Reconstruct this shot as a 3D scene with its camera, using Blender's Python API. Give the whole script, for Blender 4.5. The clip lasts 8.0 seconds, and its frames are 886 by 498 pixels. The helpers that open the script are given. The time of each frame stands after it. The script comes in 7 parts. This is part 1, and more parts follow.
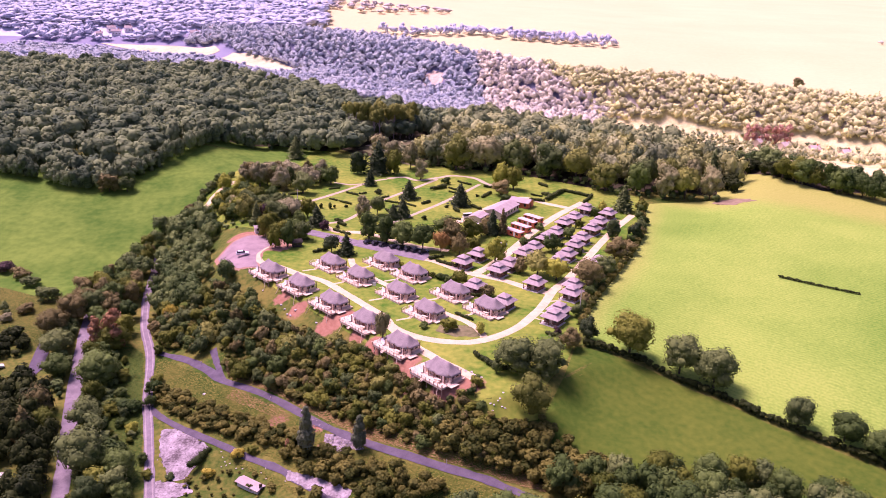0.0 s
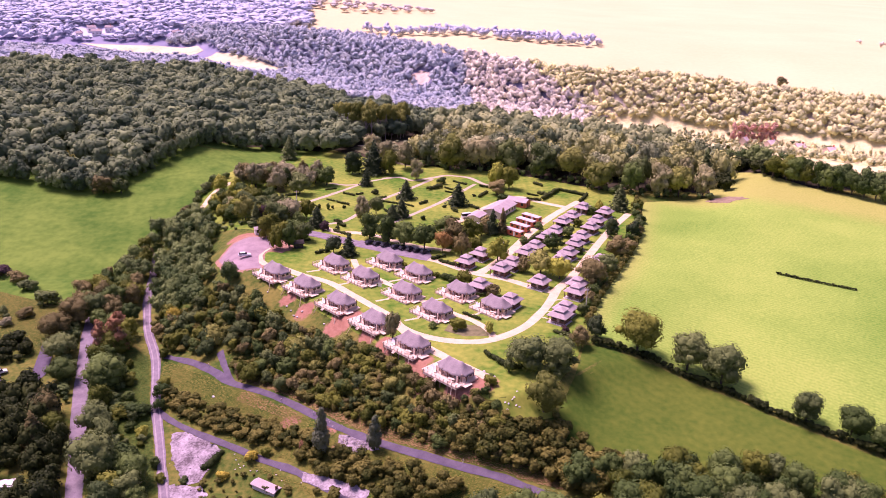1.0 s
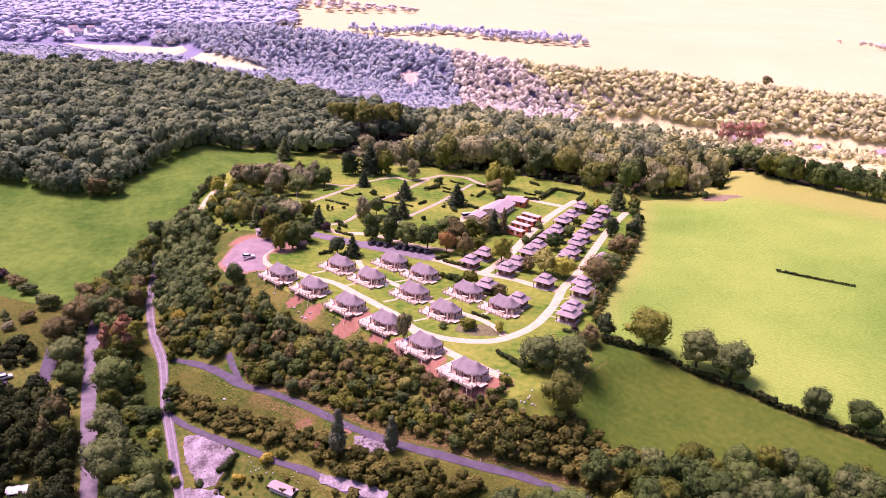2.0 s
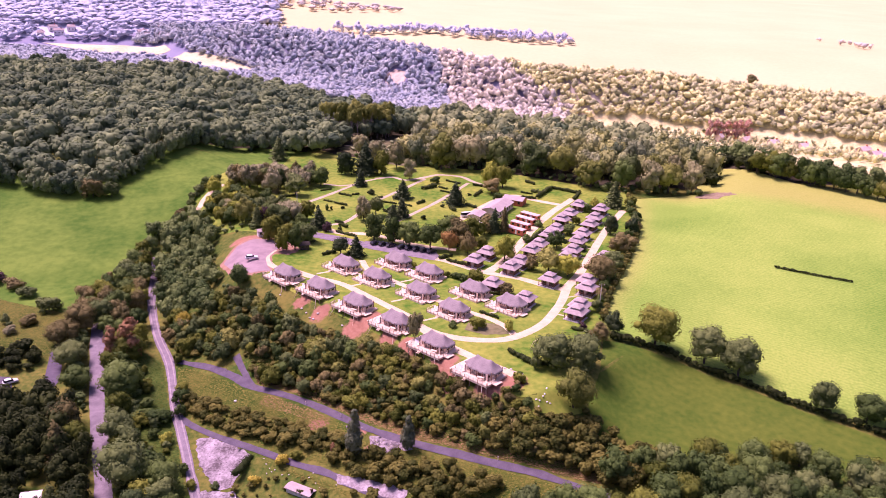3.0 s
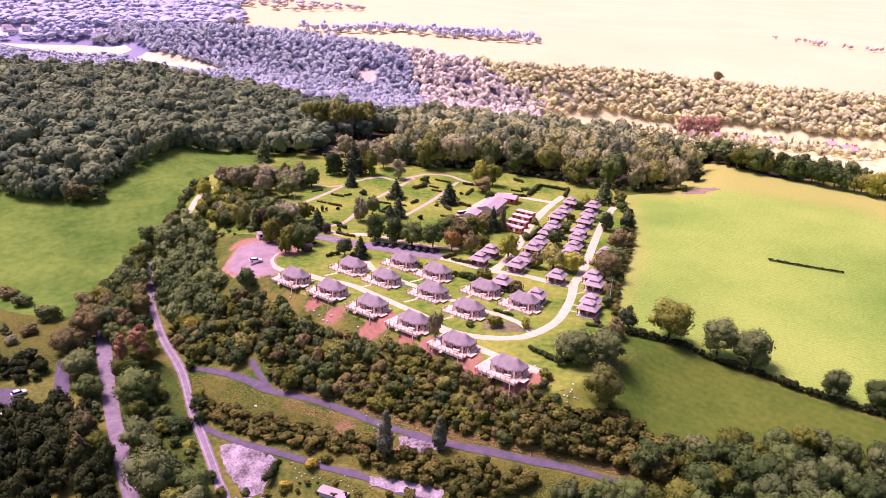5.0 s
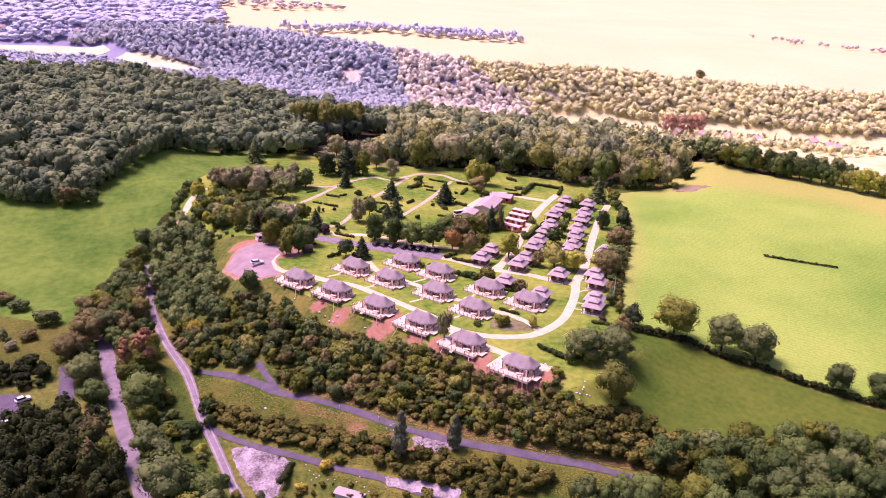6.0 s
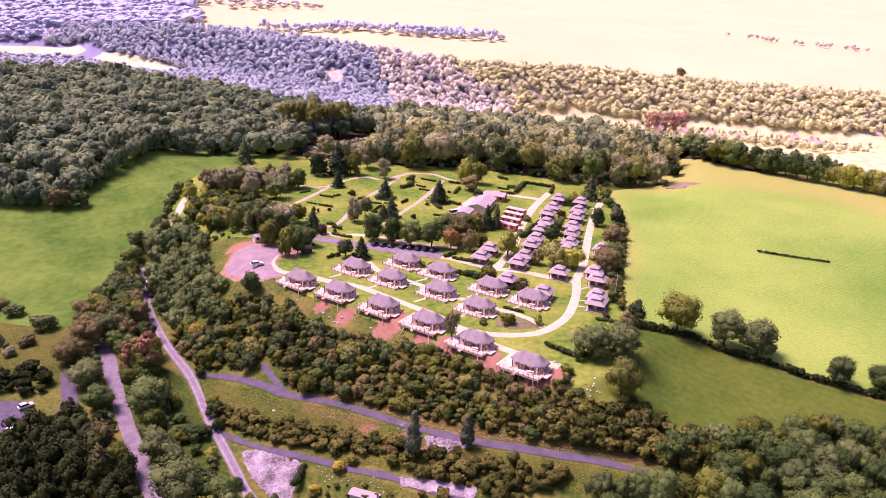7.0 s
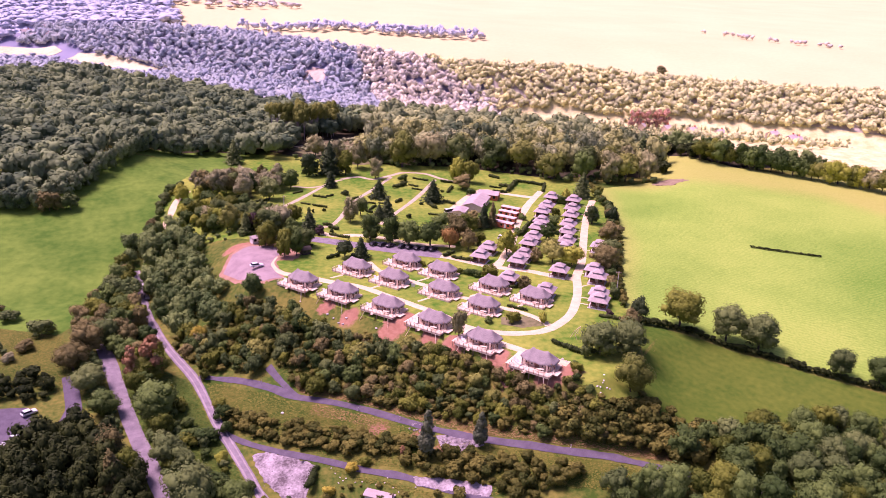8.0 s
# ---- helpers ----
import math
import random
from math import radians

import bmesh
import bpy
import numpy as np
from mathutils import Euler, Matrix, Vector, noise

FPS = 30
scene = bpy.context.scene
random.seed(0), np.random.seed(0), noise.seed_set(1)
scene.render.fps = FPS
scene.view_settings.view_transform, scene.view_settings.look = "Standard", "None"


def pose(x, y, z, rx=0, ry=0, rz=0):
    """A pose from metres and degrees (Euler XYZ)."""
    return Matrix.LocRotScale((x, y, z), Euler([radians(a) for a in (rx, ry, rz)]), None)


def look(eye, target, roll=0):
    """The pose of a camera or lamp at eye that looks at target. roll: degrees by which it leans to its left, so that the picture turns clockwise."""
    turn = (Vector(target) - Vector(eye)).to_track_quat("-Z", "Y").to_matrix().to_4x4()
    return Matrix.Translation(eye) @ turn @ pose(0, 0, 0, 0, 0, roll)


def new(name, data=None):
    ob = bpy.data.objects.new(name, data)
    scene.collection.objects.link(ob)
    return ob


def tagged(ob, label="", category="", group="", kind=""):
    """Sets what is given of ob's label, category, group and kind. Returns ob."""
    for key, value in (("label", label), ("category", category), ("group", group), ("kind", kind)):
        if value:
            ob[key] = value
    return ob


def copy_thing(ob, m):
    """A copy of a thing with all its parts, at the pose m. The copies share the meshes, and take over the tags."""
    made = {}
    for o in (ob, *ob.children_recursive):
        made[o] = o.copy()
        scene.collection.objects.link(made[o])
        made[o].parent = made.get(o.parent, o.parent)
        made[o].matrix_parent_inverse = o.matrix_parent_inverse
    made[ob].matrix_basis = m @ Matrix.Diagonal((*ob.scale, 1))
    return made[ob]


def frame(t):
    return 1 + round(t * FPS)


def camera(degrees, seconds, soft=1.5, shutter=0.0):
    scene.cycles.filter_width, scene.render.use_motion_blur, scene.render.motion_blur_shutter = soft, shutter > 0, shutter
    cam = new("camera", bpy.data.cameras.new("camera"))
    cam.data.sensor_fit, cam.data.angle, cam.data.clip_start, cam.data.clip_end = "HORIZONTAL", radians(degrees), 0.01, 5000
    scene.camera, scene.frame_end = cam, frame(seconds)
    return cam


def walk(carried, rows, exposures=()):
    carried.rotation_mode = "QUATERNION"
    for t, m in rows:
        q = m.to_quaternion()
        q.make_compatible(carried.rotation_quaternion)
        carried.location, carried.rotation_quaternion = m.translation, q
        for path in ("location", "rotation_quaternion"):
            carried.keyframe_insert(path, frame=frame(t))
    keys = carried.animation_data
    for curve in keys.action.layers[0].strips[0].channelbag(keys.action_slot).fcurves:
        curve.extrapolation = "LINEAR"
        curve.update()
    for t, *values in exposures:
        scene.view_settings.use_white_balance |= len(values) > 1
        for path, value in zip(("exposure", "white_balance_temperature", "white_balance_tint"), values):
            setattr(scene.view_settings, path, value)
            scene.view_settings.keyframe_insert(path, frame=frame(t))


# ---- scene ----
cam = camera(56.3, 8.0, soft=0.6)
METRES, EYE, TILT, LEAN, TURN = 78.0, 106.5, -20.0, -2.0, 0.0
ROWS = [
    (0.0, 0.0, 0.0, 0.0, 0.0, 0.0, -0.0),
    (0.5, -0.0596, -0.0057, 0.0021, -0.82, -0.03, 0.24),
    (1.0, -0.1199, -0.0105, 0.0045, -1.61, -0.07, 0.47),
    (1.5, -0.1802, -0.0142, 0.0067, -2.37, -0.1, 0.69),
    (3.0, -0.3651, -0.0163, 0.0155, -4.73, -0.26, 1.36),
    (3.5, -0.4286, -0.0142, 0.0191, -5.59, -0.33, 1.62),
    (4.0, -0.4913, -0.0108, 0.0228, -6.44, -0.39, 1.89),
    (4.5, -0.5545, -0.0063, 0.0264, -7.31, -0.45, 2.15),
    (6.0, -0.7438, 0.0137, 0.0387, -9.99, -0.66, 3.01),
    (6.5, -0.806, 0.0227, 0.0433, -10.94, -0.75, 3.33),
    (7.0, -0.8683, 0.0329, 0.0486, -11.9, -0.86, 3.64),
    (7.5, -0.9306, 0.0446, 0.0542, -12.87, -0.97, 3.96),
    (8.0, -0.9922, 0.0577, 0.0599, -13.83, -1.08, 4.29),
]
walk(cam, [(t, pose(0, 0, EYE, TILT, LEAN, TURN) @ pose(METRES * x, METRES * y, METRES * z, 90 + pitch, roll, yaw)) for t, x, y, z, yaw, pitch, roll in ROWS],
     exposures=[(0.0, 0.2, 6190, 79), (8.0, 0.2, 6190, 79)])

# ---- light ----
SUN_UP, SUN_ROUND = 62.0, -60.0        # degrees above the horizon; degrees to the left of straight ahead
world = bpy.data.worlds.new("sky")
scene.world = world
world.use_nodes = True
wn = world.node_tree.nodes
sky = wn.new("ShaderNodeTexSky")
sky.sky_type, sky.sun_disc = "NISHITA", False
sky.sun_elevation, sky.sun_rotation = radians(SUN_UP), radians(SUN_ROUND)
sky.air_density, sky.dust_density = 1.0, 2.5
world.node_tree.links.new(sky.outputs[0], wn["Background"].inputs[0])
wn["Background"].inputs[1].default_value = 0.105
sun = new("sun", bpy.data.lights.new("sun", "SUN"))
sun.data.energy, sun.data.angle, sun.data.color = 4.95, radians(24.0), (1.0, 0.90, 0.76)
sun_from = Vector((math.sin(radians(SUN_ROUND)) * math.cos(radians(SUN_UP)), math.cos(radians(SUN_ROUND)) * math.cos(radians(SUN_UP)), math.sin(radians(SUN_UP))))
sun.matrix_world = look(sun_from * 300, (0, 0, 0))

# ---- materials ----


def material(name, a, b, scale=0.5, fine=6.0, rough=0.9, bump=0.3, metal=0.0, per_object=0.0, spread=0.5, rows=None, bare=False, worn_to=((0.25, 0.105, 0.06), (0.46, 0.245, 0.165)), worn_range=(0.95, 1.2)):
    """A surface between two colours, mottled at a large and a small scale."""
    m = bpy.data.materials.new(name)
    m.use_nodes = True
    n, l = m.node_tree.nodes, m.node_tree.links
    p = n["Principled BSDF"]
    co = n.new("ShaderNodeTexCoord")
    big, small = n.new("ShaderNodeTexNoise"), n.new("ShaderNodeTexNoise")
    big.inputs["Scale"].default_value, big.inputs["Detail"].default_value = scale, 4.0
    small.inputs["Scale"].default_value, small.inputs["Detail"].default_value = fine, 3.0
    for t in (big, small):
        l.new(co.outputs["Object"], t.inputs["Vector"])
    add = n.new("ShaderNodeMath")
    add.operation = "MULTIPLY_ADD"
    l.new(small.outputs[0], add.inputs[0])
    add.inputs[1].default_value = 0.6
    l.new(big.outputs[0], add.inputs[2])
    last = add.outputs[0]
    if rows:
        turn, period, weight = rows
        spin, wave, lay = n.new("ShaderNodeMapping"), n.new("ShaderNodeTexWave"), n.new("ShaderNodeMath")
        spin.inputs["Rotation"].default_value = (0, 0, radians(turn))
        wave.inputs["Scale"].default_value = 0.314 / period
        wave.inputs["Distortion"].default_value, wave.inputs["Detail"].default_value, wave.inputs["Detail Scale"].default_value = 5.0, 3.0, 0.4
        l.new(co.outputs["Object"], spin.inputs["Vector"])
        l.new(spin.outputs[0], wave.inputs["Vector"])
        lay.operation = "MULTIPLY_ADD"
        l.new(wave.outputs["Fac"], lay.inputs[0])
        lay.inputs[1].default_value = weight
        l.new(last, lay.inputs[2])
        last = lay.outputs[0]
    if per_object:
        info, more = n.new("ShaderNodeObjectInfo"), n.new("ShaderNodeMath")
        more.operation = "MULTIPLY_ADD"
        l.new(info.outputs["Random"], more.inputs[0])
        more.inputs[1].default_value = per_object
        l.new(last, more.inputs[2])
        last = more.outputs[0]
    ramp = n.new("ShaderNodeMapRange")
    ramp.inputs[1].default_value, ramp.inputs[2].default_value = 0.8 - spread / 2, 0.8 + spread / 2 + per_object
    l.new(last, ramp.inputs[0])
    mix = n.new("ShaderNodeMix")
    mix.data_type = "RGBA"
    mix.inputs[6].default_value, mix.inputs[7].default_value = (*a, 1), (*b, 1)
    l.new(ramp.outputs[0], mix.inputs[0])
    colour = mix.outputs[2]
    if bare:
        worn, rag, edge = n.new("ShaderNodeAttribute"), n.new("ShaderNodeMath"), n.new("ShaderNodeMapRange")
        earth, over = n.new("ShaderNodeMix"), n.new("ShaderNodeMix")
        worn.attribute_name, rag.operation = "bare", "MULTIPLY_ADD"
        l.new(add.outputs[0], rag.inputs[0])
        rag.inputs[1].default_value = 0.9
        l.new(worn.outputs["Fac"], rag.inputs[2])
        edge.inputs[1].default_value, edge.inputs[2].default_value = worn_range
        l.new(rag.outputs[0], edge.inputs[0])
        earth.data_type = over.data_type = "RGBA"
        earth.inputs[6].default_value, earth.inputs[7].default_value = (*worn_to[0], 1), (*worn_to[1], 1)
        l.new(small.outputs[0], earth.inputs[0])
        l.new(edge.outputs[0], over.inputs[0])
        l.new(colour, over.inputs[6])
        l.new(earth.outputs[2], over.inputs[7])
        colour = over.outputs[2]
    l.new(colour, p.inputs["Base Color"])
    p.inputs["Roughness"].default_value, p.inputs["Metallic"].default_value = rough, metal
    if rough > 0.8:
        p.inputs["Specular IOR Level"].default_value = 0.15
    if bump:
        bp = n.new("ShaderNodeBump")
        bp.inputs["Strength"].default_value, bp.inputs["Distance"].default_value = bump, 0.3
        l.new(add.outputs[0], bp.inputs["Height"])
        l.new(bp.outputs[0], p.inputs["Normal"])
    return m


def leaves(name, a, b, shared=False):
    """Foliage: each leaf clump has its own shade between two colours, each tree its own lean to one of them, and some light comes through."""
    m = bpy.data.materials.new(name)
    m.use_nodes = True
    n, l = m.node_tree.nodes, m.node_tree.links
    p = n["Principled BSDF"]
    geo = n.new("ShaderNodeNewGeometry")
    if shared:
        tree = n.new("ShaderNodeAttribute")
        tree.attribute_name = "tint"
        of_tree = tree.outputs["Fac"]
    else:
        of_tree = n.new("ShaderNodeObjectInfo").outputs["Random"]
    add = n.new("ShaderNodeMath")
    add.operation = "MULTIPLY_ADD"
    l.new(geo.outputs["Random Per Island"], add.inputs[0])
    add.inputs[1].default_value = 0.26
    half = n.new("ShaderNodeMath")
    half.operation = "MULTIPLY"
    half.inputs[1].default_value = 0.8
    l.new(of_tree, half.inputs[0])
    l.new(half.outputs[0], add.inputs[2])
    mix = n.new("ShaderNodeMix")
    mix.data_type = "RGBA"
    mix.inputs[6].default_value, mix.inputs[7].default_value = (*a, 1), (*b, 1)
    l.new(add.outputs[0], mix.inputs[0])
    l.new(mix.outputs[2], p.inputs["Base Color"])
    p.inputs["Roughness"].default_value, p.inputs["Specular IOR Level"].default_value = 0.7, 0.12
    through_leaf, both = n.new("ShaderNodeBsdfTranslucent"), n.new("ShaderNodeMixShader")
    l.new(mix.outputs[2], through_leaf.inputs["Color"])
    both.inputs[0].default_value = 0.12
    l.new(p.outputs[0], both.inputs[1])
    l.new(through_leaf.outputs[0], both.inputs[2])
    l.new(both.outputs[0], n["Material Output"].inputs["Surface"])
    return m


M_SCRUB = material("rough_grass", (0.045, 0.095, 0.010), (0.20, 0.185, 0.036), 0.07, 0.8, bump=0.9, bare=True, spread=0.34)
M_HEATH = material("brown_heath", (0.105, 0.11, 0.045), (0.25, 0.22, 0.11), 0.09, 0.7, bump=0.9, spread=0.4)
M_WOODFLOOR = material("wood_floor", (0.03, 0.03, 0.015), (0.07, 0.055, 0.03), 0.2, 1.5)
# far ground: aerial haze is painted into the next three base colours
M_HAZEBLUE = material("haze_blue_land", (0.20, 0.21, 0.33), (0.32, 0.31, 0.40), 0.008, 0.06, bump=0.0)
M_HAZEPALE = material("haze_pale_wood_floor", (0.40, 0.36, 0.32), (0.58, 0.52, 0.43), 0.03, 0.3, bump=0.2)
M_HAZELILAC = material("haze_lilac_land", (0.50, 0.53, 0.64), (0.60, 0.62, 0.68), 0.006, 0.05, bump=0.0)
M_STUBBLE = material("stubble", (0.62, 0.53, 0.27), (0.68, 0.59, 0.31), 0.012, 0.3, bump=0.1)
M_MEADOW = material("valley_meadow", (0.50, 0.47, 0.26), (0.74, 0.68, 0.42), 0.05, 0.4, bump=0.2)
M_CROP = material("young_crop", (0.105, 0.245, 0.024), (0.31, 0.445, 0.075), 0.015, 1.3, bump=1.0, spread=0.5, rows=(123, 1.5, 0.085), bare=True, worn_to=((0.25, 0.30, 0.045), (0.45, 0.45, 0.12)), worn_range=(0.75, 1.75))
M_PASTURE = material("pasture", (0.034, 0.098, 0.007), (0.135, 0.175, 0.02), 0.035, 0.6, bump=0.6, spread=0.62, rows=(123, 3.0, 0.06))
M_LEFTFIELD = material("meadow_grass", (0.05, 0.135, 0.011), (0.155, 0.255, 0.033), 0.05, 0.35, bump=0.8, spread=0.5)
M_LAWN = material("lawn", (0.052, 0.165, 0.009), (0.325, 0.35, 0.055), 0.045, 0.5, bump=0.5, spread=0.46, bare=True)
M_PATH = material("pale_gravel", (0.55, 0.45, 0.28), (0.70, 0.58, 0.38), 0.4, 4.0, bump=0.2)
M_ASPHALT = material("old_asphalt", (0.095, 0.078, 0.105), (0.15, 0.125, 0.16), 0.5, 5.0, bump=0.15)
M_TRACK = material("worn_track", (0.18, 0.15, 0.175), (0.29, 0.245, 0.27), 0.5, 4.0, bump=0.2)
M_PARKING = material("pinkish_gravel", (0.26, 0.19, 0.20), (0.38, 0.285, 0.29), 0.25, 3.0, bump=0.2)
M_CLEARING = material("dry_rough_grass", (0.54, 0.50, 0.22), (0.80, 0.72, 0.38), 0.16, 0.9, bump=0.6, spread=0.4)
M_FALLOW = material("bare_brown_earth", (0.22, 0.165, 0.10), (0.35, 0.265, 0.17), 0.3, 2.0, bump=0.6)
M_DARKWOOD = material("dark_stained_wood", (0.035, 0.03, 0.026), (0.075, 0.062, 0.052), 0.8, 6.0)
M_LANE = material("beige_worn_path", (0.38, 0.33, 0.22), (0.54, 0.47, 0.33), 0.4, 3.0, bump=0.2)
M_ROOFPINK = material("faded_pink_roof", (0.60, 0.47, 0.44), (0.74, 0.61, 0.56), 0.5, 3.0, rough=0.6, bump=0.05)
M_WHEEL = material("pale_wheel_track", (0.27, 0.225, 0.24), (0.40, 0.34, 0.345), 0.5, 4.0, bump=0.1)
M_SOIL = material("red_soil", (0.28, 0.155, 0.105), (0.43, 0.26, 0.18), 0.35, 3.0, bump=0.7)
M_RUBBLE = material("pale_rubble", (0.12, 0.095, 0.10), (0.48, 0.42, 0.445), 0.22, 1.6, bump=0.9, spread=0.42)
M_ROCK = material("pinkish_rock", (0.52, 0.39, 0.31), (0.78, 0.63, 0.49), 0.2, 0.8, bump=0.9)
M_BARK = material("bark", (0.07, 0.055, 0.045), (0.15, 0.12, 0.10), 1.0, 6.0)
M_STEM = material("pale_bark", (0.24, 0.20, 0.19), (0.42, 0.36, 0.34), 1.0, 6.0)
M_CANVAS = material("grey_canvas", (0.235, 0.20, 0.20), (0.335, 0.285, 0.28), 0.5, 3.0, rough=0.85, bump=0.05)
M_CREAM = material("cream_canvas", (0.70, 0.53, 0.43), (0.80, 0.64, 0.53), 0.6, 4.0, bump=0.05)
M_DECK = material("pale_deck_wood", (0.66, 0.51, 0.38), (0.82, 0.67, 0.52), 0.6, 5.0, rough=0.85, bump=0.1)
M_TIMBER = material("timber", (0.30, 0.19, 0.13), (0.44, 0.30, 0.21), 0.8, 6.0)
M_BROWN = material("brown_wood", (0.15, 0.075, 0.055), (0.25, 0.13, 0.10), 0.8, 6.0)
M_TILE = material("pinkish_shingle", (0.33, 0.27, 0.265), (0.51, 0.425, 0.41), 0.5, 4.0, bump=0.3, per_object=0.25)
M_WHITE = material("white_paint", (0.74, 0.70, 0.68), (0.82, 0.79, 0.77), 0.6, 5.0, rough=0.5, bump=0.03)
M_RED = material("red_cladding", (0.56, 0.105, 0.045), (0.68, 0.17, 0.08), 0.5, 4.0, rough=0.6, bump=0.05)
M_CARDARK = material("dark_car_paint", (0.015, 0.015, 0.018), (0.03, 0.03, 0.035), 0.5, 3.0, rough=0.25, bump=0)
M_CARWHITE = material("white_car_paint", (0.72, 0.72, 0.72), (0.8, 0.8, 0.8), 0.5, 3.0, rough=0.25, bump=0)
M_TYRE = material("rubber", (0.015, 0.015, 0.015), (0.03, 0.03, 0.03), 1, 6)
M_GLASS = material("dark_glass", (0.02, 0.022, 0.025), (0.035, 0.035, 0.04), 0.5, 2.0, rough=0.08, bump=0)
M_STONE = material("pale_stone", (0.5, 0.46, 0.44), (0.7, 0.66, 0.62), 0.8, 4.0)
M_METAL = material("galvanised_steel", (0.45, 0.45, 0.46), (0.6, 0.6, 0.6), 0.8, 4.0, rough=0.4, metal=0.8, bump=0)

L_GREEN = leaves("green_leaves", (0.027, 0.060, 0.012), (0.135, 0.20, 0.045))
L_OLIVE = leaves("olive_leaves", (0.05, 0.075, 0.008), (0.225, 0.25, 0.034))
L_LIME = leaves("yellow_green_leaves", (0.23, 0.27, 0.03), (0.43, 0.45, 0.06))
L_GREY = leaves("grey_green_leaves", (0.046, 0.082, 0.023), (0.175, 0.225, 0.066))
L_BROWN = leaves("brownish_leaves", (0.088, 0.085, 0.025), (0.295, 0.25, 0.088))
L_RUSSET = leaves("russet_leaves", (0.30, 0.155, 0.07), (0.50, 0.29, 0.145))
L_MAUVE = leaves("greyish_tan_leaves", (0.165, 0.17, 0.072), (0.43, 0.41, 0.21))
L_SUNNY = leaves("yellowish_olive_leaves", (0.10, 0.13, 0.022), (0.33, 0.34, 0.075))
L_ORANGE = leaves("orange_brown_leaves", (0.22, 0.12, 0.03), (0.46, 0.28, 0.08))
# russet needles lightened to pink, with valley haze painted into the colour
L_HAZEPINK = leaves("haze_paled_reddish_needles", (0.60, 0.33, 0.23), (0.84, 0.52, 0.38))
L_CONIFER = leaves("dark_needles", (0.022, 0.045, 0.016), (0.08, 0.115, 0.042))
L_HEDGE = leaves("dark_hedge_leaf", (0.018, 0.036, 0.008), (0.075, 0.10, 0.026))
L_SPRUCE = leaves("grey_green_needles", (0.10, 0.13, 0.07), (0.28, 0.31, 0.18))
L_PURPLE = leaves("purple_leaves", (0.04, 0.025, 0.028), (0.13, 0.08, 0.075))
L_PALE = leaves("pale_olive_leaves", (0.17, 0.175, 0.07), (0.40, 0.385, 0.17))
L_GOLD = leaves("golden_leaves", (0.34, 0.28, 0.03), (0.55, 0.46, 0.06))
W_NEAR = leaves("woodland_leaves", (0.038, 0.080, 0.044), (0.245, 0.312, 0.135), True)
W_SHRUB = leaves("mixed_shrub_leaves", (0.034, 0.054, 0.008), (0.215, 0.20, 0.04), True)
W_HEDGE = leaves("dark_hedge_leaves", (0.011, 0.022, 0.005), (0.055, 0.075, 0.017), True)
W_TREES = leaves("mixed_tree_leaves", (0.12, 0.165, 0.08), (0.54, 0.56, 0.27), True)
W_DEEP = leaves("varied_wood_leaves", (0.065, 0.115, 0.055), (0.46, 0.50, 0.215), True)
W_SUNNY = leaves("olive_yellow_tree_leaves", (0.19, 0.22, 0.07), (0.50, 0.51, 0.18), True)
# far leaves: aerial haze is mixed into the next three base colours
W_HAZELILAC = leaves("haze_lilac_woodland_leaves", (0.52, 0.57, 0.69), (0.62, 0.65, 0.72), True)
W_HAZEHEDGE = leaves("haze_pale_hedge_leaves", (0.58, 0.54, 0.50), (0.78, 0.70, 0.58), True)
W_HAZEMIXED = leaves("haze_pale_mixed_leaves", (0.54, 0.51, 0.47), (0.90, 0.84, 0.63), True)
W_BELT = leaves("deep_green_tree_leaves", (0.036, 0.082, 0.020), (0.225, 0.30, 0.088), True)
# these two far leaf colours are lightened to hold bright and blue haze
W_HAZEFAR = leaves("haze_pale_far_leaves", (0.46, 0.47, 0.27), (0.90, 0.87, 0.40), True)
W_HAZEBLUE = leaves("haze_blue_woodland_leaves", (0.37, 0.43, 0.50), (0.52, 0.57, 0.55), True)

# ---- the lie of the land ----


def smooth(a, b, v):
    k = np.clip((v - a) / (b - a), 0, 1)
    return k * k * (3 - 2 * k)


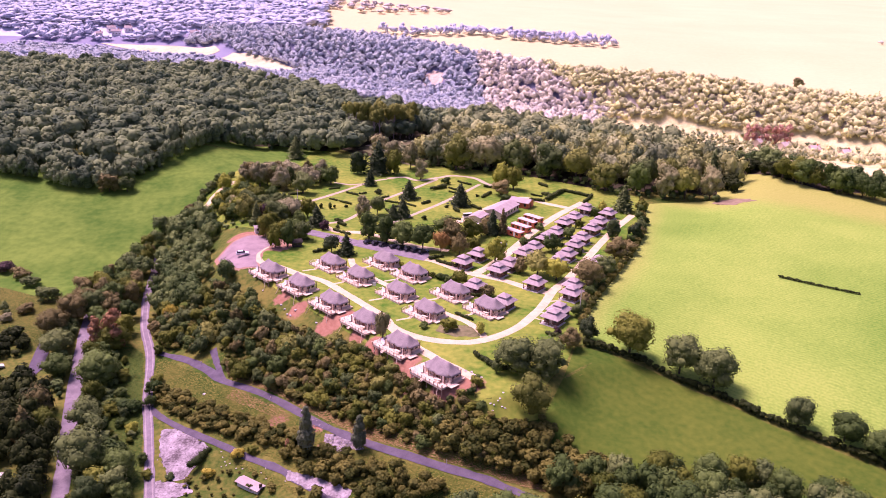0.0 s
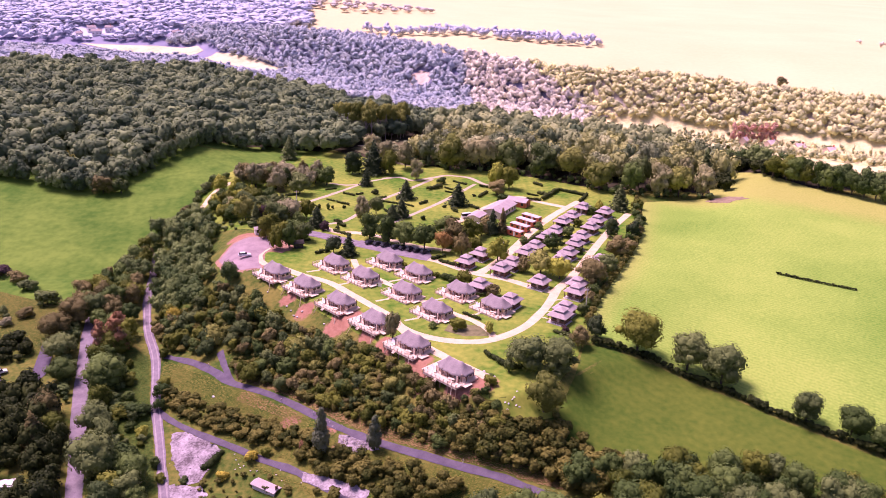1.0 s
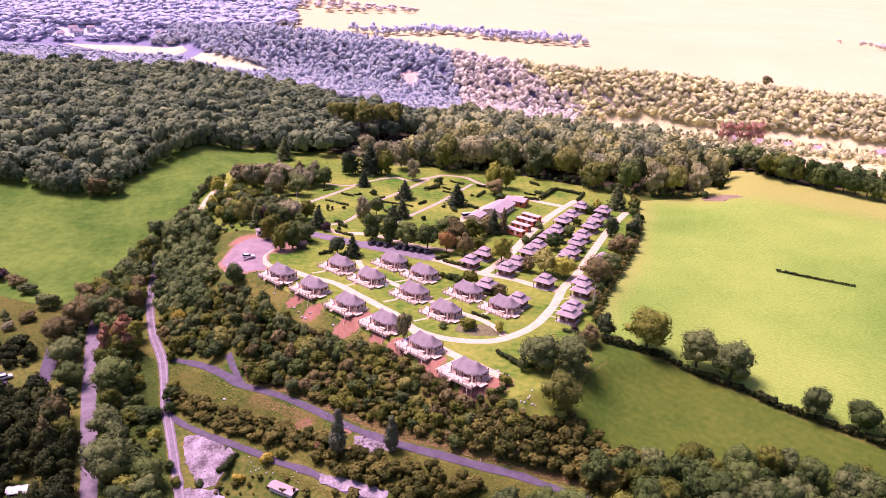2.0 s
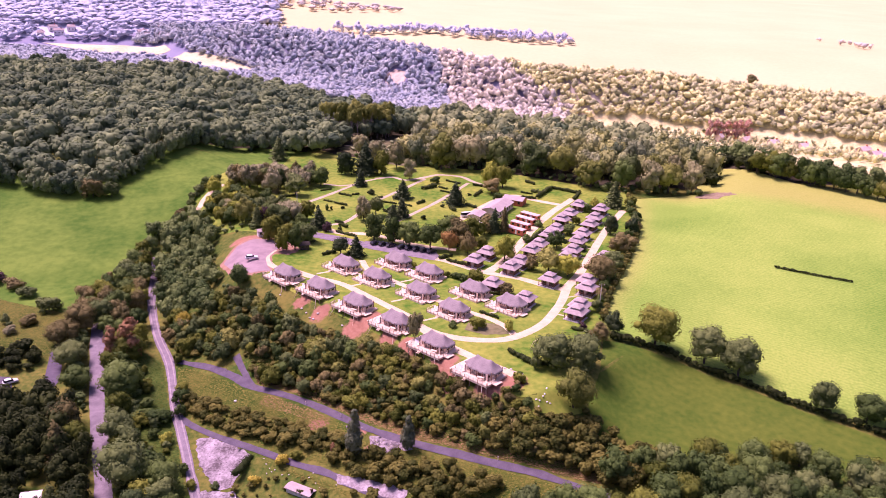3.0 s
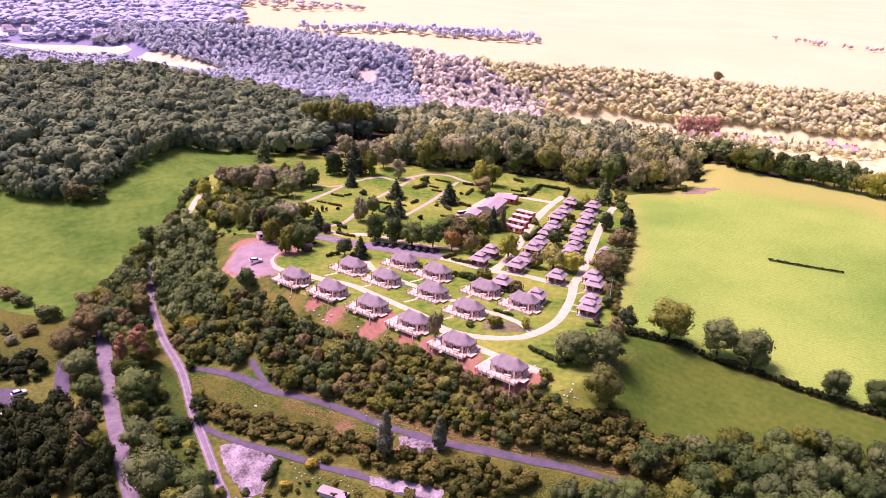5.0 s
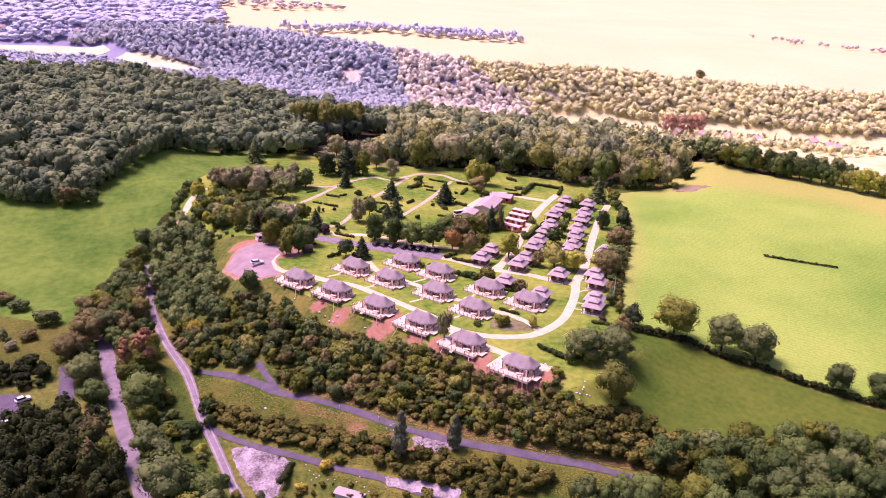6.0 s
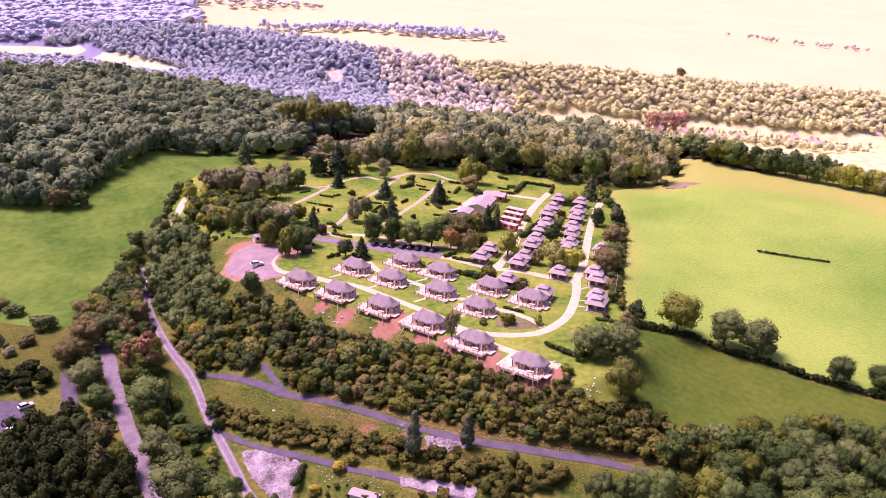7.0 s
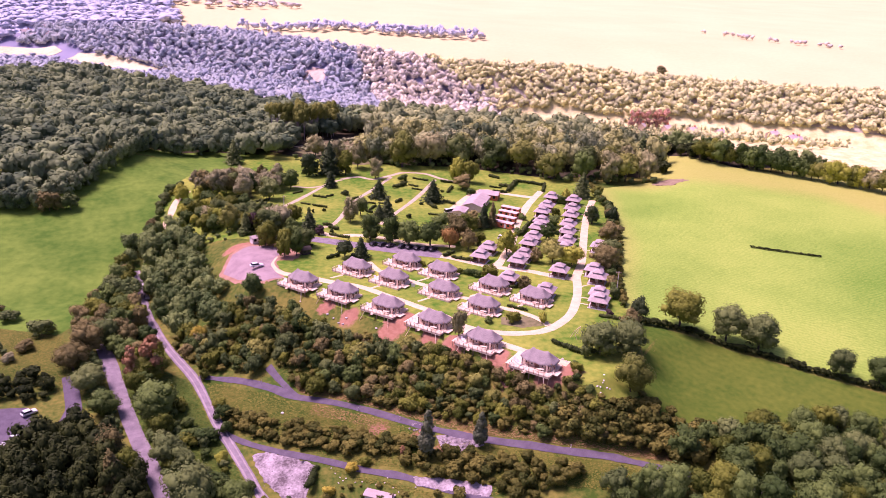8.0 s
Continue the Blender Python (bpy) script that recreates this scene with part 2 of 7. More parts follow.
def height(x, y):
    """The lie of the land: a flat camp, a bank that falls to a lane, sloping fields, a wooded valley and a far plateau."""
    x, y = np.asarray(x, float), np.asarray(y, float)
    brow = np.interp(x, (-110, -66, -60, -54, -40, -18, 0, 10, 16, 30, 45), (302, 265, 262, 258, 244, 218.5, 193, 186, 184, 191, 205))
    lane = np.interp(x, (-110, -88, -60, -45, -25, -4, 15, 29, 60), (252, 236, 215, 207, 189, 175, 167, 163, 150))
    fall = np.interp(x, (-88, -45, -25, -4, 15, 40), (-16, -15.6, -14.1, -12.6, -13.1, -14.5))
    u = (brow - y) / (brow - lane)                           # 0 at the brow of the bank, 1 at the lane at its foot
    camp = fall * np.interp(u, (0, 0.05, 0.14, 0.3, 0.85, 1), (0, 0.05, 0.19, 0.36, 0.92, 1))
    past = np.maximum(lane - y, 0)
    camp = camp - np.interp(past, (0, 5, 35, 120), (0, 0.4, 8.5, 12))
    right = 4.0 + (y - 357) * np.where(y < 357, 0.052, 0.06) - 0.10 * np.maximum(215 - y, 0)
    right = np.maximum(right, -25)
    left = -5.5 + (y - 360) * np.where(y < 360, 0.21, 0.2)
    left = np.clip(left, -18 - 0.1 * np.maximum(250 - y, 0), 7)
    edge_r = 41 + (y - 202) * 0.50                           # the camp's two side hedges
    edge_l = -86 - (y - 270) * 0.16
    k = smooth(-2, 34, x - edge_r)
    z = camp * (1 - k) + right * k
    k = smooth(-22, 14, edge_l - x)
    z = z * (1 - k) + left * k
    end = np.interp(x, (-400, -150, -60, 0, 70, 180, 320), (640, 600, 480, 418, 410, 402, 380))
    foot = np.interp(x, (-400, -240, -126, -7, 69, 155, 247, 330, 420), (840, 830, 745, 655, 616, 572, 522, 465, 405))
    rim = np.interp(x, (-400, -235, -130, -29, 73, 155, 257, 330, 420), (960, 900, 800, 762, 668, 622, 582, 540, 495))
    low = np.interp(x, (-240, -126, -5, 69, 247), (0, -1, -7, -10, -9))
    top = np.interp(x, (-235, -130, -29, 73, 155, 257), (20, 27, 23, 21, 21, 18))
    z = z + (low - z) * smooth(0, 1, (y - end) / (foot - end))
    z = z + (top - z) * smooth(0, 1, (y - foot) / (rim - foot))
    z = z + 14 * smooth(0, 1, (y - rim) / 200.0)
    return z


def spaced(stops):
    """Grid lines from (from, to, step) stretches."""
    return np.unique(np.round(np.concatenate([np.arange(a, b + s / 2, s) for a, b, s in stops]), 3))


GX = spaced([(-4200, -800, 340), (-800, -400, 25), (-400, -190, 6), (-190, 260, 2), (260, 420, 5), (420, 820, 25), (820, 4220, 340)])
GY = spaced([(-600, 100, 50), (100, 140, 4), (140, 460, 2), (460, 1000, 6), (1000, 1500, 50), (1500, 4900, 340)])
GZ = height(GX[:, None], GY[None, :])


def ground(x, y):
    """The height of the ground sheet, on its own triangles."""
    x, y = np.asarray(x, float), np.asarray(y, float)
    i = np.clip(np.searchsorted(GX, x, side="right") - 1, 0, len(GX) - 2)
    j = np.clip(np.searchsorted(GY, y, side="right") - 1, 0, len(GY) - 2)
    u, v = (x - GX[i]) / (GX[i + 1] - GX[i]), (y - GY[j]) / (GY[j + 1] - GY[j])
    a, b, c, d = GZ[i, j], GZ[i + 1, j], GZ[i + 1, j + 1], GZ[i, j + 1]
    return np.where(u > v, a + u * (b - a) + v * (c - b), a + v * (d - a) + u * (c - d))


def inside(poly, x, y):
    x, y = np.asarray(x, float), np.asarray(y, float)
    hit = np.zeros(np.broadcast(x, y).shape, bool)
    for (ax, ay), (bx, by) in zip(poly, poly[1:] + poly[:1]):
        if ay != by:
            hit ^= ((ay > y) != (by > y)) & (x < (bx - ax) * (y - ay) / (by - ay) + ax)
    return hit


def nearest(line, x, y, closed=False):
    """The distance to a line of points, and the nearest point of it."""
    best, px, py = np.full(np.shape(x), 1e9), np.array(x, float), np.array(y, float)
    for (ax, ay), (bx, by) in zip(line, line[1:] + (line[:1] if closed else [])):
        dx, dy = bx - ax, by - ay
        k = np.clip(((x - ax) * dx + (y - ay) * dy) / (dx * dx + dy * dy + 1e-9), 0, 1)
        qx, qy = ax + k * dx, ay + k * dy
        d = np.hypot(x - qx, y - qy)
        near = d < best
        best, px, py = np.where(near, d, best), np.where(near, qx, px), np.where(near, qy, py)
    return best, px, py


def mesh_of(name, verts, faces, mats, index=None, tint=None, smooth_shade=False, bare_at=None, normals=None):
    """A mesh from arrays of places and of triangles or quads."""
    me = bpy.data.meshes.new(name)
    verts, faces = np.asarray(verts, np.float32), np.asarray(faces, np.int32)
    me.vertices.add(len(verts))
    me.vertices.foreach_set("co", verts.ravel())
    k = faces.shape[1]
    me.loops.add(faces.size)
    me.loops.foreach_set("vertex_index", faces.ravel())
    me.polygons.add(len(faces))
    me.polygons.foreach_set("loop_start", np.arange(0, faces.size, k, dtype=np.int32))
    for m in mats:
        me.materials.append(m)
    if index is not None:
        me.polygons.foreach_set("material_index", np.asarray(index, np.int32))
    me.polygons.foreach_set("use_smooth", np.full(len(faces), smooth_shade))
    if tint is not None:
        me.attributes.new("tint", "FLOAT", "POINT").data.foreach_set("value", np.asarray(tint, np.float32))
    if bare_at is not None:
        me.attributes.new("bare", "FLOAT", "POINT").data.foreach_set("value", np.asarray(bare_at, np.float32))
    if normals is not None:
        me.polygons.foreach_set("use_smooth", np.full(len(faces), True))
        me.attributes.new("custom_normal", "FLOAT_VECTOR", "POINT").data.foreach_set("vector", np.asarray(normals, np.float32).ravel())
    me.update(calc_edges=True)
    return me


BARE = [(-48.5, 247.5, 3.4, 2.6), (-42, 240.5, 3.6, 2.8), (-31, 228.5, 5.4, 4.2), (-26, 232, 3.4, 3.0), (-21, 219.5, 3.2, 3.2), (-15, 213.5, 4.4, 3.8), (-6, 203, 4.6, 5.0), (4.5, 189.5, 4.6, 4.0), (10.5, 191.5, 4.6, 5.2), (-4.5, 196, 3.4, 3.6), (-58, 288, 6, 4), (-73, 303, 8, 3), (20.5, 178.5, 2.2, 1.6), (-41, 196.5, 4, 1.8), (-30.5, 190, 4.5, 2.4), (-21, 183.5, 7, 3)]


def bareness(x, y):
    """How bare the earth is: 0 under grass, towards 1 where it is trodden or dug."""
    x, y = np.asarray(x, float), np.asarray(y, float)
    most = np.zeros(np.broadcast(x, y).shape)
    for bx, by, rx, ry in BARE:
        most = np.maximum(most, np.clip(1.25 - np.hypot((x - bx) / rx, (y - by) / ry), 0, 1))
    return most


def structure(name, me, label, category):
    return tagged(new(name, me), label, category, kind="structure")


nx, ny = len(GX), len(GY)
idx = np.arange(nx * ny).reshape(nx, ny)
a, b, c, d = idx[:-1, :-1].ravel(), idx[1:, :-1].ravel(), idx[1:, 1:].ravel(), idx[:-1, 1:].ravel()
cx, cy = np.meshgrid((GX[1:] + GX[:-1]) / 2, (GY[1:] + GY[:-1]) / 2, indexing="ij")
cx, cy = cx.ravel(), cy.ravel()
END = np.interp(cx, (-400, -150, -60, 0, 70, 180, 320), (640, 600, 480, 418, 410, 402, 380))
RIM = np.interp(cx, (-400, -235, -130, -29, 73, 155, 257, 330, 420), (960, 900, 800, 762, 668, 622, 582, 540, 495))
FOOT = np.interp(cx, (-400, -240, -126, -7, 69, 155, 247, 330, 420), (840, 830, 745, 655, 616, 572, 522, 465, 405))
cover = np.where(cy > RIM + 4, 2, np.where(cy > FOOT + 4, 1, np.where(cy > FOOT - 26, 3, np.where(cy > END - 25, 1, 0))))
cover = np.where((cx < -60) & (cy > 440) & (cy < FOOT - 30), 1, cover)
# covers 4 to 6: far land with the haze in its colour
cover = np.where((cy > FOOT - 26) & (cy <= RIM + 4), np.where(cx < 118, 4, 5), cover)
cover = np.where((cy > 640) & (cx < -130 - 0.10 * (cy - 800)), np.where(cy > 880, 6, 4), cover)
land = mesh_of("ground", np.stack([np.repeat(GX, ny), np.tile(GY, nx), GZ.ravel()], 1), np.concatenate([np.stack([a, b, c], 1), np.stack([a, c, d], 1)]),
               [M_SCRUB, M_WOODFLOOR, M_STUBBLE, M_MEADOW, M_HAZEBLUE, M_HAZEPALE, M_HAZELILAC], np.concatenate([cover, cover]), smooth_shade=True, bare_at=bareness(np.repeat(GX, ny), np.tile(GY, nx)))
structure("ground", land, "rough grassy land with a bank, valley and far stubble plateau", "ground")


def sheet(name, poly, mat, label, category, step=2.0, lift=0.06, wobble=0.0, seed=0, worn=bareness):
    """Ground cover inside an outline, laid on the land."""
    rng = np.random.default_rng(seed)
    xs, ys = [p[0] for p in poly], [p[1] for p in poly]
    gx, gy = np.arange(min(xs) - step, max(xs) + 2 * step, step), np.arange(min(ys) - step, max(ys) + 2 * step, step)
    X, Y = [v.copy() for v in np.meshgrid(gx, gy, indexing="ij")]
    ins = inside(poly, X, Y)
    cell = ins[:-1, :-1] | ins[1:, :-1] | ins[1:, 1:] | ins[:-1, 1:]
    _, qx, qy = nearest(poly, X, Y, True)
    X, Y = np.where(ins, X, qx), np.where(ins, Y, qy)
    if wobble:
        X, Y = X + rng.uniform(-wobble, wobble, X.shape), Y + rng.uniform(-wobble, wobble, Y.shape)
    i = np.arange(X.size).reshape(X.shape)
    q = np.stack([i[:-1, :-1][cell], i[1:, :-1][cell], i[1:, 1:][cell], i[:-1, 1:][cell]], 1)
    used, q = np.unique(q, return_inverse=True)
    q = q.reshape(-1, 4)
    X, Y = X.ravel()[used], Y.ravel()[used]
    return structure(name, mesh_of(name, np.stack([X, Y, ground(X, Y) + lift], 1), q, [mat], smooth_shade=True, bare_at=worn(X, Y)), label, category)


def curve(points, step=1.5):
    """A smooth line through the points, at even steps."""
    P = np.array(points, float)
    P = np.vstack([2 * P[0] - P[1], P, 2 * P[-1] - P[-2]])
    out = []
    for k in range(1, len(P) - 2):
        n = max(2, int(np.hypot(*(P[k + 1] - P[k])) / step))
        t = np.linspace(0, 1, n, endpoint=False)[:, None]
        out.append(0.5 * (2 * P[k] + (P[k + 1] - P[k - 1]) * t + (2 * P[k - 1] - 5 * P[k] + 4 * P[k + 1] - P[k + 2]) * t**2 + (3 * P[k] - P[k - 1] - 3 * P[k + 1] + P[k + 2]) * t**3))
    return np.vstack([*out, P[-2]])


def ribbon(name, points, width, mat, label, category, lift=0.13, ragged=0.2, seed=1):
    rng = np.random.default_rng(seed)
    C = curve(points)
    T = np.gradient(C, axis=0)
    T /= np.linalg.norm(T, axis=1)[:, None] + 1e-9
    N = np.stack([-T[:, 1], T[:, 0]], 1)
    across = np.array([-0.5, -0.25, 0, 0.25, 0.5])
    wander = np.interp(np.arange(len(C)), np.arange(0, len(C) + 6, 3), rng.normal(0, ragged, len(np.arange(0, len(C) + 6, 3))))
    w = width + (wander[:, None] + rng.normal(0, ragged * 0.25, (len(C), 1))) * np.array([1, 0, 0, 0, 1])
    P = C[:, None] + N[:, None] * (across * w)[..., None]
    Z = ground(P[..., 0], P[..., 1]) + lift + np.array([-0.06, 0, 0.015, 0, -0.06])
    V = np.concatenate([P, Z[..., None]], -1).reshape(-1, 3)
    i = np.arange(len(V)).reshape(len(C), 5)
    q = np.stack([i[:-1, :-1].ravel(), i[:-1, 1:].ravel(), i[1:, 1:].ravel(), i[1:, :-1].ravel()], 1)
    return structure(name, mesh_of(name, V, q[:, ::-1], [mat], smooth_shade=True), label, category)


# fields and lawns
def thin_crop(x, y):
    """Where the crop stands thin and yellow: along the far side and beside the camp's hedge."""
    far = nearest([(100, 361), (106.4, 358), (129.7, 353.6), (142.2, 358), (163.3, 348.1), (195.9, 327.1), (212, 300), (260, 260)], x, y)
    beyond = inside([(96, 361), (106.4, 358), (129.7, 353.6), (142.2, 358), (163.3, 348.1), (195.9, 327.1), (212, 300), (260, 260), (400, 300), (222, 400), (157, 440), (96, 420)], x, y)
    side = nearest([(98, 362), (84, 322), (74, 292), (55.6, 252), (44.6, 230)], x, y)[0]
    return np.maximum(smooth(-9, 14, np.where(beyond, far[0], -far[0])), 0.75 * (1 - smooth(0, 12, side)))


sheet("field", [(98, 362), (84, 322), (74, 292), (55.6, 252), (44.6, 230), (47, 216.5), (63, 209.5), (71, 205), (80, 199.6), (91, 190.5), (108, 179), (190, 124), (330, 300), (222, 354), (184, 374), (168, 396), (157, 415), (140, 400), (132, 370)], M_CROP, "wide bright green field of young crop beside the camp", "field", 2.5, worn=thin_crop)
sheet("field", [(42, 214.6), (53, 210), (62, 206.6), (70, 202), (79, 196.6), (89.5, 187.4), (106, 176), (150, 146), (120, 130), (95, 164), (77, 168), (47.7, 168), (33, 174), (29, 182), (36, 196)], M_PASTURE, "olive green grazed pasture below a hedgerow", "field", 2.0)
sheet("field", [(-260, 404), (-189, 388), (-159, 379), (-143, 394), (-116, 436), (-89, 451), (-58, 440), (-70, 415), (-93, 404), (-103, 379), (-103, 362), (-104, 348), (-114, 338), (-120, 314), (-124, 288), (-133, 273), (-161, 285), (-260, 300)], M_LEFTFIELD, "green sloping meadow below the wood edge", "field", 3.0)
sheet("lawn", [(-62, 266), (-53, 254), (-40, 240), (-18, 215), (0, 192), (12, 184), (26, 183), (38, 205), (46, 228), (59, 262), (75.5, 300), (91, 345), (97, 372), (40, 408), (-10, 420), (-40, 436), (-66, 444), (-70, 415), (-93, 404), (-103, 379), (-106, 362), (-110, 349), (-100, 335), (-84, 318), (-66, 306)], M_LAWN, "mown camp lawn of mixed green and yellow grass", "lawn", 1.25, 0.07)

sheet("field", [(-209, 806), (-200, 818), (-178, 804), (-150, 776), (-118, 740), (-116, 728), (-128, 722), (-156, 745), (-193, 786)], M_MEADOW, "pale meadow on the valley floor", "field", 5.0, 0.3)
sheet("field", [(-345, 862), (-304, 857), (-266, 854), (-224, 845), (-215, 830), (-229, 821), (-260, 822), (-302, 839)], M_MEADOW, "pale meadow strip on the valley floor", "field", 5.0, 0.3)
sheet("field", [(128, 596), (128, 560), (150, 520), (165, 470), (172, 440), (190, 405), (235, 372), (330, 330), (420, 380), (430, 425), (300, 515), (246, 556), (214, 568), (170, 590)], M_CLEARING, "pale dry valley floor with rough grass", "field", 4.0, 0.25)
sheet("rock_face", [(-13, 684), (2, 679), (5, 692), (-4, 700), (-13, 697)], M_ROCK, "bare pinkish rock on the wooded hillside", "rock", 3.0, 0.4, 0.6)
sheet("soil", [(-81.5, 289), (-77.4, 299.6), (-70, 304), (-58, 303), (-55, 295), (-52, 290), (-56, 284), (-62, 287), (-60, 268), (-67, 265.6), (-76, 275)], M_SOIL, "reddish earth round the parking place", "soil", 1.5, 0.10, 0.3, 4)
sheet("soil", [(127, 364), (132, 368), (139, 368), (144, 364), (146, 360), (139, 359.5), (135, 357), (131, 360)], M_FALLOW, "bare reddish patch at the field edge", "soil", 1.2, 0.12, 0.6, 5)
sheet("soil", [(3, 226.5), (1.5, 221.5), (7, 218.2), (14, 218.6), (17, 221), (11, 226)], M_HEATH, "planted bed of brown earth inside the path loop", "flower bed", 1.0, 0.11, 0.2, 6)
sheet("gravel", [(-74.2, 199.4), (-70.5, 199.6), (-64.5, 196), (-58.2, 190.6), (-60.4, 184), (-62, 180), (-65.3, 179.7), (-69.4, 185.7), (-72.1, 191.3)], M_RUBBLE, "pale gravel yard beside the lane", "gravel", 1.0, 0.1, 0.45, 7)
sheet("gravel", [(-71, 180), (-66, 179), (-61, 178.6), (-58.2, 174.6), (-64, 173), (-70, 174)], M_RUBBLE, "strip of pale gravel and rubble", "gravel", 1.0, 0.1, 0.45, 9)
sheet("gravel", [(-27, 187.5), (-22, 186), (-18, 183), (-15.5, 179.5), (-19, 180.2), (-22, 179.8), (-26.5, 183)], M_RUBBLE, "heap ground of pale rubble beside the lane", "gravel", 1.0, 0.14, 0.3, 8)
sheet("pavement", [(-28.5, 300), (-2, 288.6), (-1, 284), (-27.5, 294)], M_TRACK, "grey parking bay", "parking", 1.5, 0.15)
sheet("pavement", [(-127.3, 244), (-123.4, 246), (-119.6, 228), (-121, 220), (-125, 222), (-124, 228)], M_ASPHALT, "grey drive between trees", "pavement", 1.5, 0.15)
sheet("pavement", [(-150, 226), (-141, 231), (-134.5, 230.5), (-130.5, 222), (-132, 210), (-140, 208), (-150, 212)], M_ASPHALT, "grey yard between trees", "pavement", 1.5, 0.15)
sheet("lawn", [(13.5, 194.5), (22, 199.5), (28.5, 193), (28, 182), (20, 179.4), (13.2, 180)], M_LAWN, "small bright lawn behind a hedge", "lawn", 1.0, 0.22)
sheet("field", [(-44, 452), (-22, 476), (5, 486), (31, 480), (28, 446), (8, 421), (-11, 416), (-27, 427)], M_HEATH, "brownish rough clearing behind the camp", "field", 2.5, 0.2)
sheet("gravel", [(-34.9, 177.8), (-26.7, 173.0), (-17.6, 167.3), (-18.9, 164.8), (-28.3, 170.1), (-35.0, 175.2)], M_RUBBLE, "pale gravel verge beside the lane", "gravel", 1.0, 0.24, 0.35, 10)
